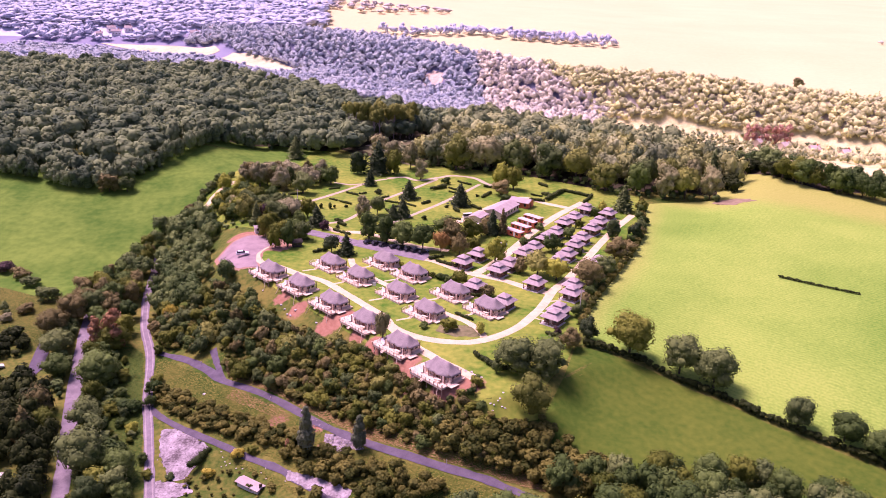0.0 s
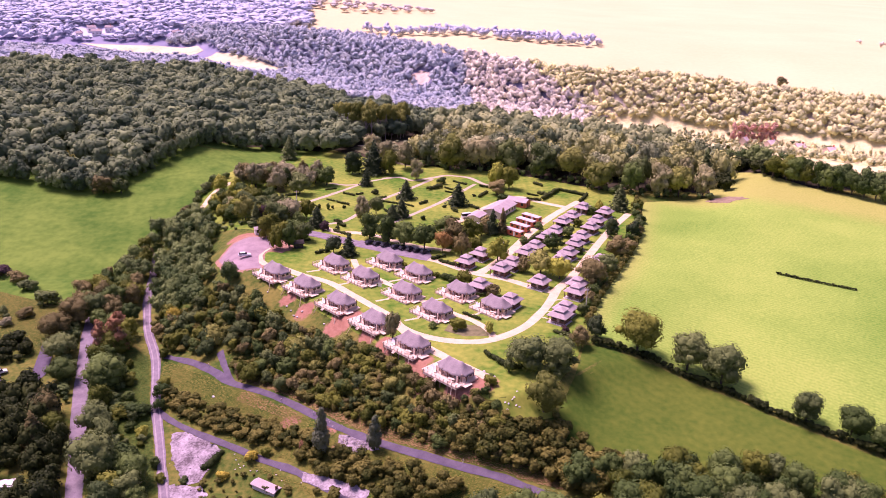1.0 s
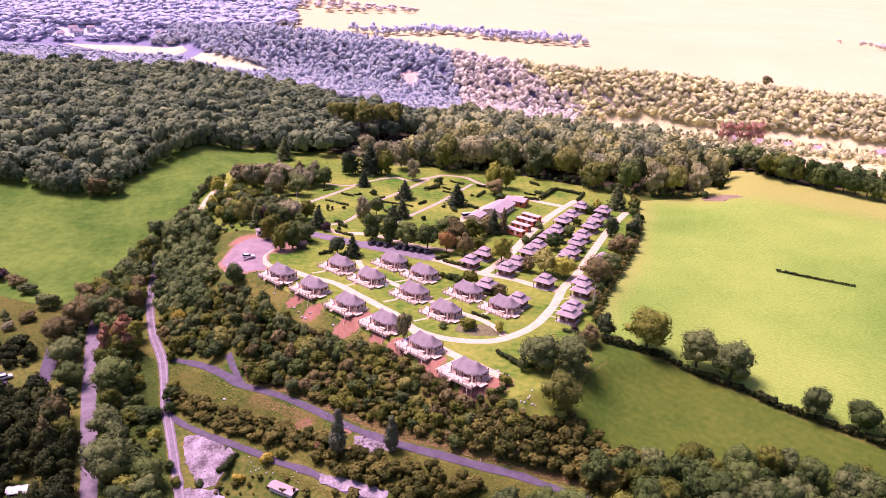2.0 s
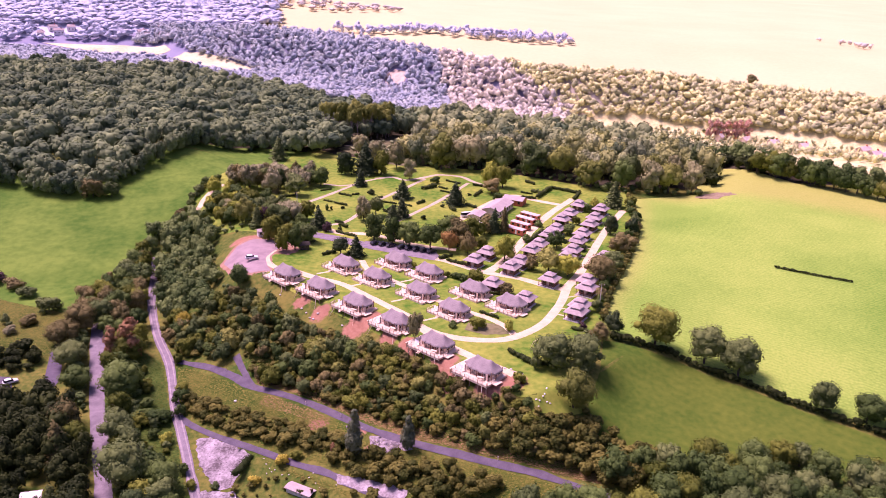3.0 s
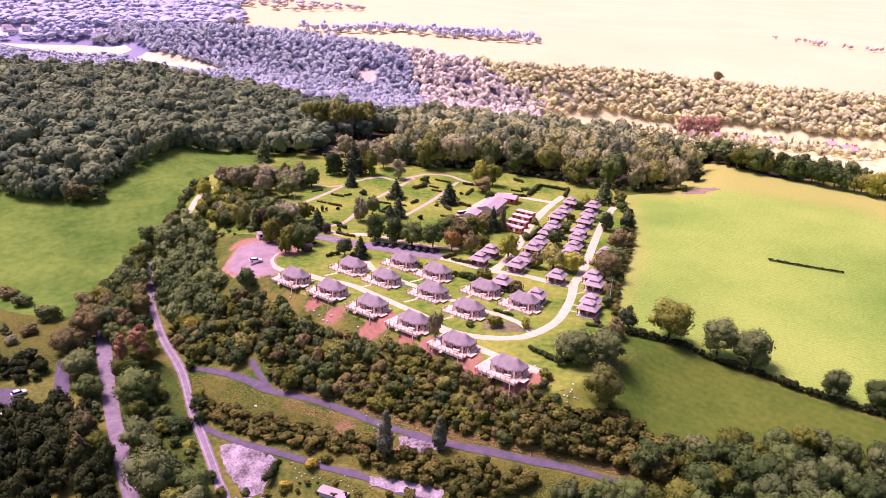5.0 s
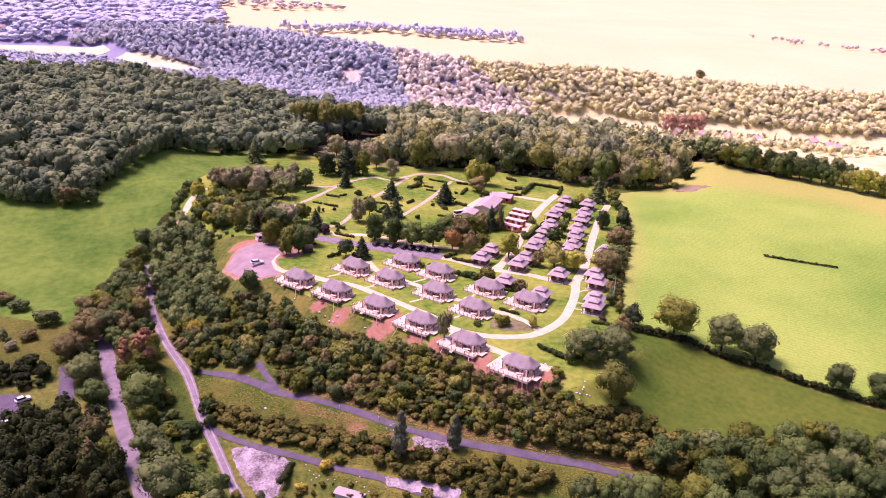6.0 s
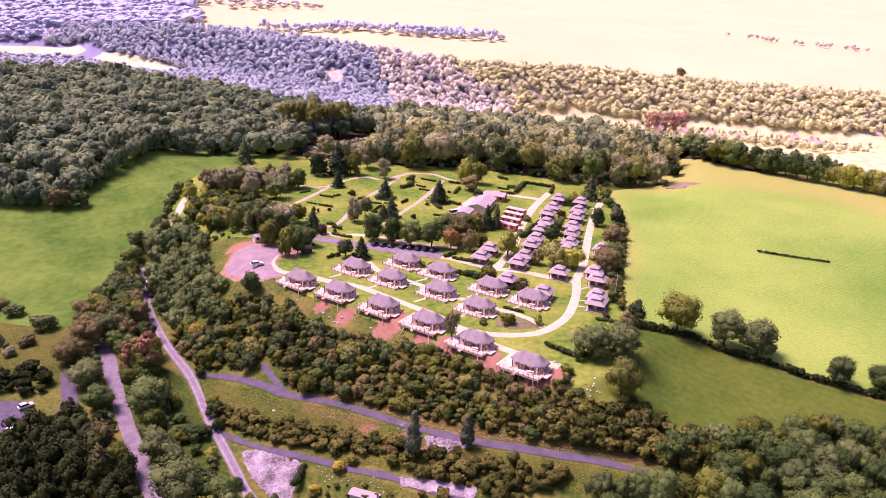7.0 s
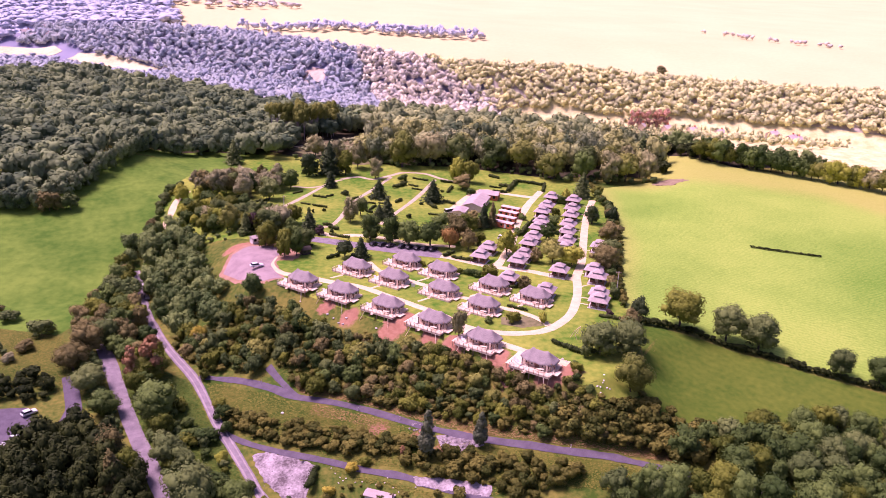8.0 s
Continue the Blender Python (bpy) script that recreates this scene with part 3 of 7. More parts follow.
# roads and paths
PATHS = [
    ("path", [(-61.6, 289), (-63.4, 283.3), (-62.9, 277.7), (-60, 272.2), (-54, 269.5), (-46.2, 263.2), (-36.7, 257.5), (-29.4, 249.3), (-20.9, 238.7), (-14.4, 230.5), (-11.6, 224), (-7, 219.2), (-0.7, 216), (5.8, 214.7), (12.6, 215.2), (19.4, 219.2), (26.3, 226.1), (32.6, 236.6), (36.8, 245.6), (40.4, 255.3)], 3.0, M_PATH, "pale gravel path between rows of lodges"),
    ("path", [(38.5, 252), (48.1, 268.4), (56.3, 285.7), (65.5, 305.2), (74.6, 323.3), (86.2, 343.6)], 3.0, M_PATH, "pale gravel path past the small cabins"),
    ("path", [(-29.5, 279.1), (-26.8, 269.2), (-19.5, 260.3), (-14.2, 254.7), (-7.5, 245.6), (-2.5, 241.4), (4.6, 234.2), (10.1, 229.5), (13.6, 224.5), (15.8, 218.5)], 2.4, M_PATH, "narrow pale gravel path between lodges"),
    ("path", [(-13.5, 226), (-6.1, 213.6), (0.9, 205.2), (7.6, 198.3), (12, 194)], 3.2, M_PATH, "pale gravel path along the front lodges"),
    ("road", [(-62, 311), (-51.7, 308.1), (-38.6, 301.6), (-28, 295.2), (-13.8, 287.8), (-2, 281.9)], 6.0, M_TRACK, "grey camp road with parking bays"),
    ("path", [(-3, 281.5), (1.2, 278.9), (9.5, 271.5), (15, 267.6), (24.2, 263.3), (31.1, 258), (39.5, 252.3)], 3.2, M_PATH, "pale gravel road across the camp"),
    ("path", [(14, 267), (20, 276), (27.4, 288.9), (39.8, 315.6), (52.5, 338.9), (67.3, 360.8)], 3.2, M_PATH, "pale gravel road between cabins"),
    ("path", [(60, 350.5), (49.1, 357.7), (41.2, 364.8), (33.7, 360), (23.6, 346.7), (7.9, 322.7)], 3.4, M_PATH, "pale gravel way beside the service building"),
    ("path", [(-23.7, 389.3), (-30.7, 383.1), (-44.0, 363.0), (-55.6, 346.6)], 2.0, M_LANE, "pale path across the camping lawns"),
    ("path", [(0.8, 392.0), (-11.4, 371.8), (-22.9, 353.6), (-33.1, 329.3), (-38.3, 321.1), (-46.9, 317.6)], 2.0, M_LANE, "pale path across the camping lawns"),
    ("path", [(21.4, 385.2), (5.8, 356.5), (-8.3, 334.7), (-17.8, 320.3)], 2.0, M_LANE, "pale path across the camping lawns"),
    ("path", [(-23.7, 390.4), (-15.2, 393.7), (-8.7, 388.7), (1.7, 395.2), (8.4, 399.6), (18.9, 396.7), (24.5, 387.3), (30.3, 380.4)], 2.4, M_LANE, "pale path behind the camping lawns"),
    ("path", [(-47, 318), (-38, 309), (-29.7, 308.5), (-21.1, 304.9), (-12.7, 298.4), (-4.5, 293.9), (6, 291)], 3.0, M_PATH, "pale path behind the row of parked cars"),
    ("road", [(-88, 238.5), (-76.4, 231.7), (-67, 223.2), (-60.4, 216.1), (-44.9, 206.9), (-25.2, 189.1), (-4.6, 175.7), (15.2, 167), (27.5, 160.3), (45, 148)], 2.3, M_ASPHALT, "grey-violet asphalt lane below the bank"),
    ("road", [(-67.7, 232.5), (-64.6, 225.1), (-60.4, 216.1)], 2.0, M_ASPHALT, "short asphalt branch into the bushes"),
    ("road", [(-112, 318), (-108, 296), (-104.6, 279.9), (-96.8, 254.7), (-89.2, 237), (-83.3, 216.4), (-77.4, 198.9), (-73.6, 187.6), (-66, 164), (-60, 140)], 2.8, M_TRACK, "pale worn track with two wheel ruts"),
    ("road", [(-118.5, 264), (-117.2, 259.6), (-111.4, 238), (-105.6, 217.7), (-99.8, 200), (-94.7, 184.4), (-84, 150)], 4.3, M_TRACK, "pale asphalt road between trees"),
    ("road", [(-82.2, 211), (-74.4, 203.9), (-62.7, 195.4), (-50.3, 187.4), (-38.5, 179.8), (-27.5, 170.4), (-12, 158)], 2.0, M_ASPHALT, "grey lane past a garden"),
    ("path", [(-40, 459), (-23.2, 467.8), (-3.3, 473.3), (12.9, 470.7), (32, 467)], 2.2, M_PATH, "pale track across a rough clearing"),
    ("path", [(-55.6, 346.6), (-64.7, 351.5), (-74.3, 357.4)], 1.8, M_LANE, "pale path across the camping lawns"),
    ("path", [(-48.0, 379.8), (-40.1, 377.1), (-32.1, 380.1)], 1.6, M_LANE, "short greyish path on the camping lawn"),
    ("path", [(-103.6, 346), (-101, 355.2), (-98.7, 368.3), (-94, 378)], 3.0, M_PATH, "pale track at the camp edge"),
]
for n, (kind_of, line, wide, mat, label) in enumerate(PATHS):
    ribbon(kind_of, line, wide, mat, label, kind_of, lift=(0.2 if mat in (M_ASPHALT, M_TRACK) else 0.13) + 0.006 * (n % 3), seed=n)
for off in (-0.75, 0.75):
    line = curve([(-112, 318), (-108, 296), (-104.6, 279.9), (-96.8, 254.7), (-89.2, 237), (-83.3, 216.4), (-77.4, 198.9), (-73.6, 187.6), (-66, 164), (-60, 140)], 6)
    ribbon("track_rut", [(x + off, y + off * 0.3) for x, y in line], 0.45, M_WHEEL, "pale wheel rut in a worn track", "track", 0.25, 0.1, int(off * 10) + 30)
sheet("pavement", [(-80, 288), (-76.4, 298.3), (-70.3, 301), (-61.9, 300), (-59.3, 292), (-62, 287), (-63.8, 281), (-62.5, 274), (-60.5, 268.5), (-67.2, 267.3), (-75, 276.6)], M_PARKING, "round parking place of grey gravel", "parking", 1.5, 0.16)

# ---- helpers for things ----


def part(name, me, parent, label=""):
    ob = new(name, me)
    ob.parent = parent
    return tagged(ob, label) if label else ob


def thing(name, label, category, group="", m=Matrix.Identity(4)):
    ob = new(name)
    ob.empty_display_size = 0.5
    ob.matrix_world = m
    return tagged(ob, label, category, group)


def box(bm, x0, y0, z0, x1, y1, z1):
    v = [bm.verts.new(p) for p in ((x0, y0, z0), (x1, y0, z0), (x1, y1, z0), (x0, y1, z0), (x0, y0, z1), (x1, y0, z1), (x1, y1, z1), (x0, y1, z1))]
    for f in ((3, 2, 1, 0), (4, 5, 6, 7), (0, 1, 5, 4), (1, 2, 6, 5), (2, 3, 7, 6), (3, 0, 4, 7)):
        bm.faces.new([v[i] for i in f])


def tube(bm, points, radii, sides=7):
    rings = []
    for k, (p, r) in enumerate(zip(points, radii)):
        p = Vector(p)
        ahead = Vector(points[min(k + 1, len(points) - 1)]) - Vector(points[max(k - 1, 0)])
        q = ahead.to_track_quat("Z", "Y")
        rings.append([bm.verts.new(p + q @ Vector((r * math.cos(2 * math.pi * i / sides), r * math.sin(2 * math.pi * i / sides), 0))) for i in range(sides)])
    for lo, hi in zip(rings, rings[1:]):
        for i in range(sides):
            bm.faces.new((lo[i], lo[(i + 1) % sides], hi[(i + 1) % sides], hi[i]))
    bm.faces.new(rings[0][::-1])
    bm.faces.new(rings[-1])


def done(bm, name, mat, bevel=0.0):
    if bevel:
        bmesh.ops.bevel(bm, geom=list(bm.edges), offset=bevel, segments=1, affect="EDGES")
    me = bpy.data.meshes.new(name)
    bm.to_mesh(me)
    bm.free()
    me.materials.append(mat)
    return me


def boxes(name, mat, *list_of, bevel=0.0):
    bm = bmesh.new()
    for bx in list_of:
        box(bm, *bx)
    return done(bm, name, mat, bevel)


# ---- trees ----
PHI = (1 + 5**0.5) / 2
ICO_V = np.array([(-1, PHI, 0), (1, PHI, 0), (-1, -PHI, 0), (1, -PHI, 0), (0, -1, PHI), (0, 1, PHI), (0, -1, -PHI), (0, 1, -PHI), (PHI, 0, -1), (PHI, 0, 1), (-PHI, 0, -1), (-PHI, 0, 1)])
ICO_V = ICO_V / np.linalg.norm(ICO_V[0])
ICO_F = np.array([(0, 11, 5), (0, 5, 1), (0, 1, 7), (0, 7, 10), (0, 10, 11), (1, 5, 9), (5, 11, 4), (11, 10, 2), (10, 7, 6), (7, 1, 8), (3, 9, 4), (3, 4, 2), (3, 2, 6), (3, 6, 8), (3, 8, 9), (4, 9, 5), (2, 4, 11), (6, 2, 10), (8, 6, 7), (9, 8, 1)])

OCT_V = np.array([(1.0, 0, 0), (-1, 0, 0), (0, 1, 0), (0, -1, 0), (0, 0, 1), (0, 0, -1)])
OCT_F = np.array([(0, 2, 4), (2, 1, 4), (1, 3, 4), (3, 0, 4), (2, 0, 5), (1, 2, 5), (3, 1, 5), (0, 3, 5)])


def unit(v):
    return v / (np.linalg.norm(v, axis=-1, keepdims=True) + 1e-9)


def leaf_cards(rng, places, normals, size):
    """A bent, lozenge-shaped leaf clump at each place: two triangles."""
    n = len(places)
    N = unit(normals)
    A = unit(np.cross(N, rng.normal(size=(n, 3))))
    B = np.cross(N, A)
    s = size * rng.uniform(0.65, 1.35, (n, 1))
    w = s * rng.uniform(0.5, 0.9, (n, 1))
    lift = N * s * rng.uniform(-0.35, 0.1, (n, 1))
    V = np.stack([places + A * s + lift, places + B * w, places - A * s + lift, places - B * w], 1).reshape(-1, 3)
    i = np.arange(n)[:, None] * 4
    return V, np.concatenate([i + [0, 1, 3], i + [1, 2, 3]])


def lumps(rng, centres, radii, count, size, core=0.78, up=0.25, rough=0.75, whole=0.35, fluff=0.16):
    """Leaf clumps over a cluster of round lobes, with a solid heart in each lobe. Lengths are of a crown about 1 across the middle."""
    V, F, N, at = [], [], [], 0
    for c, r in zip(centres, radii):
        heart, sides = (ICO_V, ICO_F) if count > 60 else (OCT_V, OCT_F)
        k = len(heart)
        v = heart * (r * core * rng.uniform(0.85, 1.1, (k, 1))) + c
        V.append(v), F.append(sides + at), N.append(unit(heart + rng.normal(size=(k, 3)) * 0.25 + whole * unit(v)))
        at += k
    share = radii**2 / (radii**2).sum()
    k = rng.choice(len(radii), int(count * 1.7), p=share)
    out = unit(rng.normal(size=(len(k), 3)))
    P = centres[k] + out * (radii[k] * rng.uniform(1 - fluff, 1 + fluff, len(k)))[:, None]
    deep = (np.linalg.norm(P[:, None] - centres[None], axis=2) < radii[None] * 0.8).any(1)
    low = (out[:, 2] < -0.75)
    keep = ~deep & ~low
    P, out = P[keep][:count], out[keep][:count]
    v, f = leaf_cards(rng, P, out + rng.normal(size=P.shape) * rough * 0.34 + (0, 0, up), size)
    V.append(v), F.append(f + at)
    N.append(np.repeat(unit(out + rng.normal(size=P.shape) * 0.24 + whole * unit(P)), 4, 0))
    return np.concatenate(V), np.concatenate(F), np.concatenate(N)


def broad_crown(seed, count=1100, lobes=20, tall=1.0, size=0.085):
    """A broad crown of unit radius, its middle at height 0."""
    rng = np.random.default_rng(seed)
    d = unit(rng.normal(size=(lobes, 3)) + (0, 0, 0.25))
    r = rng.uniform(0.22, 0.42, lobes)
    c = d * (rng.uniform(0.42, 0.8, lobes) * (1.03 - r * 0.4))[:, None] * (1, 1, tall)
    c, r = np.vstack([c, [(0, 0, 0)]]), np.r_[r, 0.55]
    return lumps(rng, c, r, count, size)


def column_crown(seed, count=1200, size=0.052):
    """A narrow upright crown from height 0 to 1."""
    rng = np.random.default_rng(seed)
    z = np.linspace(0.1, 0.93, 13)
    r = 0.18 * np.clip(1.0 - z, 0, 1) ** 0.42 * np.clip(z * 5, 0.6, 1) * rng.uniform(0.8, 1.2, 13)
    c = np.stack([rng.normal(0, 0.02, 13), rng.normal(0, 0.02, 13), z], 1)
    return lumps(rng, c, r, count, size * 0.55, up=0.6, whole=0.0)


def oval_crown(seed, count=1500):
    """A tall oval crown of loose upright sprays from height 0 to 1, widest below its middle."""
    rng = np.random.default_rng(seed)
    n = 34
    z = rng.uniform(0.08, 0.93, n)
    reach = 0.24 * np.sin(np.pi * np.clip(z, 0.02, 0.98) ** 0.75) ** 0.8
    ang = rng.uniform(0, 2 * np.pi, n)
    c = np.stack([np.cos(ang) * reach * 0.62, np.sin(ang) * reach * 0.62, z], 1)
    return lumps(rng, c, 0.04 + reach * rng.uniform(0.22, 0.4, n), count, 0.026, core=0.7, up=0.2, whole=0.0)


def conifer_crown(seed, count=900, wide=0.30):
    """A cone of drooping sprays from height 0 to 1."""
    rng = np.random.default_rng(seed)
    tiers = 11
    V, F, N, at = [], [], [], 0
    h = np.linspace(0.02, 0.9, tiers)
    for z in h:
        r = wide * (1 - z) ** 0.85 * 0.7
        ang = np.linspace(0, 2 * np.pi, 7, endpoint=False)
        v = np.vstack([np.stack([r * np.cos(ang), r * np.sin(ang), np.full(7, z)], 1), [(0, 0, min(1, z + 0.22))]])
        V.append(v), F.append(np.array([(i, (i + 1) % 7, 7) for i in range(7)]) + at)
        N.append(unit(v * (1, 1, 0) + (0, 0, 0.05)))
        at += 8
    z = 1 - np.sqrt(rng.uniform(0, 1, count))
    z = (np.floor(z * tiers) + rng.uniform(0, 0.75, count)) / tiers
    ang = rng.uniform(0, 2 * np.pi, count)
    arm = 1 + 0.18 * np.sin(ang * 5 + np.floor(z * tiers) * 2.1)
    r = wide * (1 - z) ** 0.85 * rng.uniform(0.55, 1.05, count) * arm
    P = np.stack([r * np.cos(ang), r * np.sin(ang), z + 0.02 - 0.12 * r], 1)
    out = np.stack([np.cos(ang) * 0.5, np.sin(ang) * 0.5, np.full(count, 0.8)], 1)
    v, f = leaf_cards(rng, P, out + rng.normal(size=P.shape) * 0.4, 0.035)
    V.append(v), F.append(f + at)
    N.append(np.repeat(unit(out + rng.normal(size=P.shape) * 0.3), 4, 0))
    return np.concatenate(V), np.concatenate(F), np.concatenate(N)


def trunk_mesh(seed, base, top, reach, limbs=5, bark=M_BARK):
    """A tapered trunk with limbs, for a crown whose middle stands at height top."""
    rng = random.Random(seed)
    bm = bmesh.new()
    bend = [(rng.uniform(-0.05, 0.05) * reach, rng.uniform(-0.05, 0.05) * reach) for _ in range(4)]
    tube(bm, [(0, 0, -0.4), (bend[0][0], bend[0][1], top * 0.3), (bend[1][0], bend[1][1], top * 0.65), (bend[2][0], bend[2][1], top + reach * 0.3)], [base, base * 0.8, base * 0.6, base * 0.15])
    for k in range(limbs):
        ang, z = 2 * math.pi * k / limbs + rng.uniform(-0.4, 0.4), top * rng.uniform(0.45, 0.8)
        tube(bm, [(0, 0, z), (math.cos(ang) * reach * 0.35, math.sin(ang) * reach * 0.35, z + reach * 0.3), (math.cos(ang) * reach * 0.7, math.sin(ang) * reach * 0.7, z + reach * rng.uniform(0.35, 0.7))], [base * 0.5, base * 0.33, base * 0.1], 5)
    return done(bm, "trunk", bark)


KINDS, SHAPES = {}, {}


def stock(key, crown, trunk, mat):
    """Keep a kind of tree's meshes: the crown of unit size and the trunk."""
    V, F, N = crown
    KINDS[key] = (mesh_of("crown", V, F, [mat], normals=N), trunk)
    SHAPES[key] = crown


for k in range(5):
    stock(("broad", k), broad_crown(10 + k, 1000, 24 + 2 * k, 0.85 + 0.08 * k, 0.066), trunk_mesh(k, 0.075, 0.95, 0.75), L_GREEN)
for k in range(3):
    stock(("great", k), broad_crown(90 + k, 2600, 34, 0.9, 0.046), trunk_mesh(90 + k, 0.06, 0.7, 0.75), L_GREEN)
for k in range(4):
    stock(("bush", k), broad_crown(40 + k, 480, 10, 0.9, 0.098), trunk_mesh(20 + k, 0.05, 0.55, 0.5, 4), L_GREEN)
for k in range(4):
    stock(("scrub", k), broad_crown(50 + k, 220, 6, 0.9, 0.145), None, L_GREEN)
for k in range(5):
    stock(("forest", k), broad_crown(80 + k, 560, 14, 0.85 + 0.08 * k, 0.086), None, L_GREEN)
for k in range(3):
    stock(("conifer", k), conifer_crown(60 + k, 950, 0.27 + 0.04 * k), trunk_mesh(30 + k, 0.03, 0.8, 0.1, 2), L_CONIFER)
for k in range(2):
    stock(("stemmed", k), broad_crown(85 + k, 800, 16, 0.8, 0.075), trunk_mesh(45 + k, 0.035, 0.85, 0.5, 4, M_STEM), L_GREY)
for k in range(2):
    stock(("oval", k), oval_crown(75 + k), trunk_mesh(37 + k, 0.02, 0.7, 0.2, 4), L_RUSSET)
for k in range(2):
    stock(("column", k), column_crown(70 + k), trunk_mesh(35 + k, 0.025, 0.6, 0.15, 3), L_GREY)
TREE_RNG = random.Random(5)


TREE_NAMES = {"broad": "broadleaved_tree", "bush": "low_tree", "stemmed": "tall_stemmed_tree", "conifer": "conifer", "oval": "larch", "column": "cypress"}


def tree(kind, x, y, tall, wide, mat, label, category="tree", group="", name=""):
    """A tree or bush on the ground: tall to its top, wide across its crown."""
    keys = [k for k in KINDS if k[0] == ("great" if kind == "broad" and wide > 7.8 and y < 262 else kind)]
    crown_me, trunk_me = KINDS[TREE_RNG.choice(keys)]
    z = float(ground(x, y))
    root = thing(name or (TREE_NAMES[kind] if category == "tree" else category), label, category, group, pose(x, y, z, 0, 0, TREE_RNG.uniform(0, 360)))
    crown, trunk = part("crown", crown_me, root), part("trunk", trunk_me, root)
    r, tall = wide * 0.58, tall * 1.06
    if kind in ("broad", "bush"):
        half = tall * (0.57 if kind == "bush" else 0.5)
        crown.location, crown.scale = (0, 0, tall - half * 1.0), (r, r * TREE_RNG.uniform(0.88, 1.1), half)
        trunk.scale = (r, r, tall * 0.5 / (0.95 if kind == "broad" else 0.55))
    elif kind == "stemmed":
        crown.location, crown.scale = (0, 0, tall * 0.74), (r, r, tall * 0.26)
        trunk.scale = (r * 2, r * 2, tall * 0.85)
    else:
        base = {"conifer": 0.27, "oval": 0.25, "column": 0.17}[kind]
        low = tall * 0.06
        crown.location, crown.scale = (0, 0, low), (r / base, r / base, tall - low)
        trunk.scale = (tall * 0.6, tall * 0.6, tall)
    for ob, m in ((crown, mat),):
        if m is not crown_me.materials[0]:
            ob.material_slots[0].link = "OBJECT"
            ob.material_slots[0].material = m
    return root


def scatter(poly, gap, seed, keep_off=(), clear=3.0):
    """Uneven places inside an outline, about gap metres apart, away from the given lines."""
    rng = np.random.default_rng(seed)
    xs, ys = [p[0] for p in poly], [p[1] for p in poly]
    X, Y = np.meshgrid(np.arange(min(xs), max(xs), gap), np.arange(min(ys), max(ys), gap * 0.9), indexing="ij")
    X = X + (np.arange(X.shape[1]) % 2) * gap / 2
    X, Y = (X + rng.uniform(-0.38, 0.38, X.shape) * gap).ravel(), (Y + rng.uniform(-0.38, 0.38, Y.shape) * gap).ravel()
    ok = inside(poly, X, Y)
    for line in keep_off:
        ok &= nearest([tuple(p) for p in curve(line, 4)], X, Y)[0] > clear
    return list(zip(X[ok].tolist(), Y[ok].tolist()))


ROADS = [p[1] for p in PATHS]


def thicket(name, spots, kind, low, high, wide, mat, label, category, seed):
    """Growth too dense to count, as one mesh."""
    rng = np.random.default_rng(seed)
    keys = [k for k in SHAPES if k[0] == kind]
    V, F, T, N, at = [], [], [], [], 0
    for x, y in spots:
        v, f, normal = SHAPES[keys[rng.integers(len(keys))]]
        h, turn = rng.uniform(low, high), rng.uniform(0, 6.28)
        r, half = h * rng.uniform(*wide) / 2, h * 0.5
        cs, sn = math.cos(turn), math.sin(turn)
        R = np.array([(cs, -sn, 0), (sn, cs, 0), (0, 0, 1)])
        p = (v * (r, r, half)) @ R.T + (x, y, float(ground(x, y)) + half * 0.96)
        N.append(unit(normal / (r, r, half)) @ R.T)
        V.append(p), F.append(f + at), T.append(np.full(len(p), rng.uniform(0, 1)))
        at += len(p)
    return tagged(new(name, mesh_of(name, np.concatenate(V), np.concatenate(F), [mat], tint=np.concatenate(T), normals=np.concatenate(N))), label, category, kind="stuff")


def woods(name, poly, gap, tall, seed, mat, label, cards, lobes, skip=(), full=1.0, size=0.15, fluff=0.07, rough=0.25):
    """A wood or scrub of many crowns, too many to count, as one mesh."""
    rng = np.random.default_rng(seed)
    spots = scatter(poly, gap, seed)
    for hole in skip:
        spots = [p for p in spots if not inside(hole, *p)]
    protos = []
    for k in range(6):
        r2 = np.random.default_rng(seed * 7 + k)
        d = unit(r2.normal(size=(lobes, 3)) + (0, 0, 0.5))
        r = r2.uniform(0.26, 0.44, lobes)
        c = np.vstack([d * r2.uniform(0.5, 0.72, (lobes, 1)), [(0, 0, -0.05)]])
        protos.append(lumps(r2, c, np.r_[r, 0.76], cards, size, core=0.86 if cards > 60 else 0.94, up=0.3, whole=0.9, rough=rough, fluff=fluff))
    V, F, T, N, at = [], [], [], [], 0
    for x, y in spots:
        v, f, normal = protos[rng.integers(6)]
        h, w, turn = tall * rng.uniform(0.72, 1.22), gap * full * rng.uniform(0.5, 0.85), rng.uniform(0, 6.28)
        cs, sn = math.cos(turn), math.sin(turn)
        R = np.array([(cs, -sn, 0), (sn, cs, 0), (0, 0, 1)])
        p = (v * (w, w, h * 0.48)) @ R.T + (x, y, float(ground(x, y)) + h * 0.52)
        N.append(unit(normal / (w, w, h * 0.48)) @ R.T)
        V.append(p), F.append(f + at), T.append(np.full(len(p), rng.uniform(0, 1)))
        at += len(p)
    return tagged(new(name, mesh_of(name, np.concatenate(V), np.concatenate(F), [mat], tint=np.concatenate(T), normals=np.concatenate(N))), label, "wood", kind="stuff")


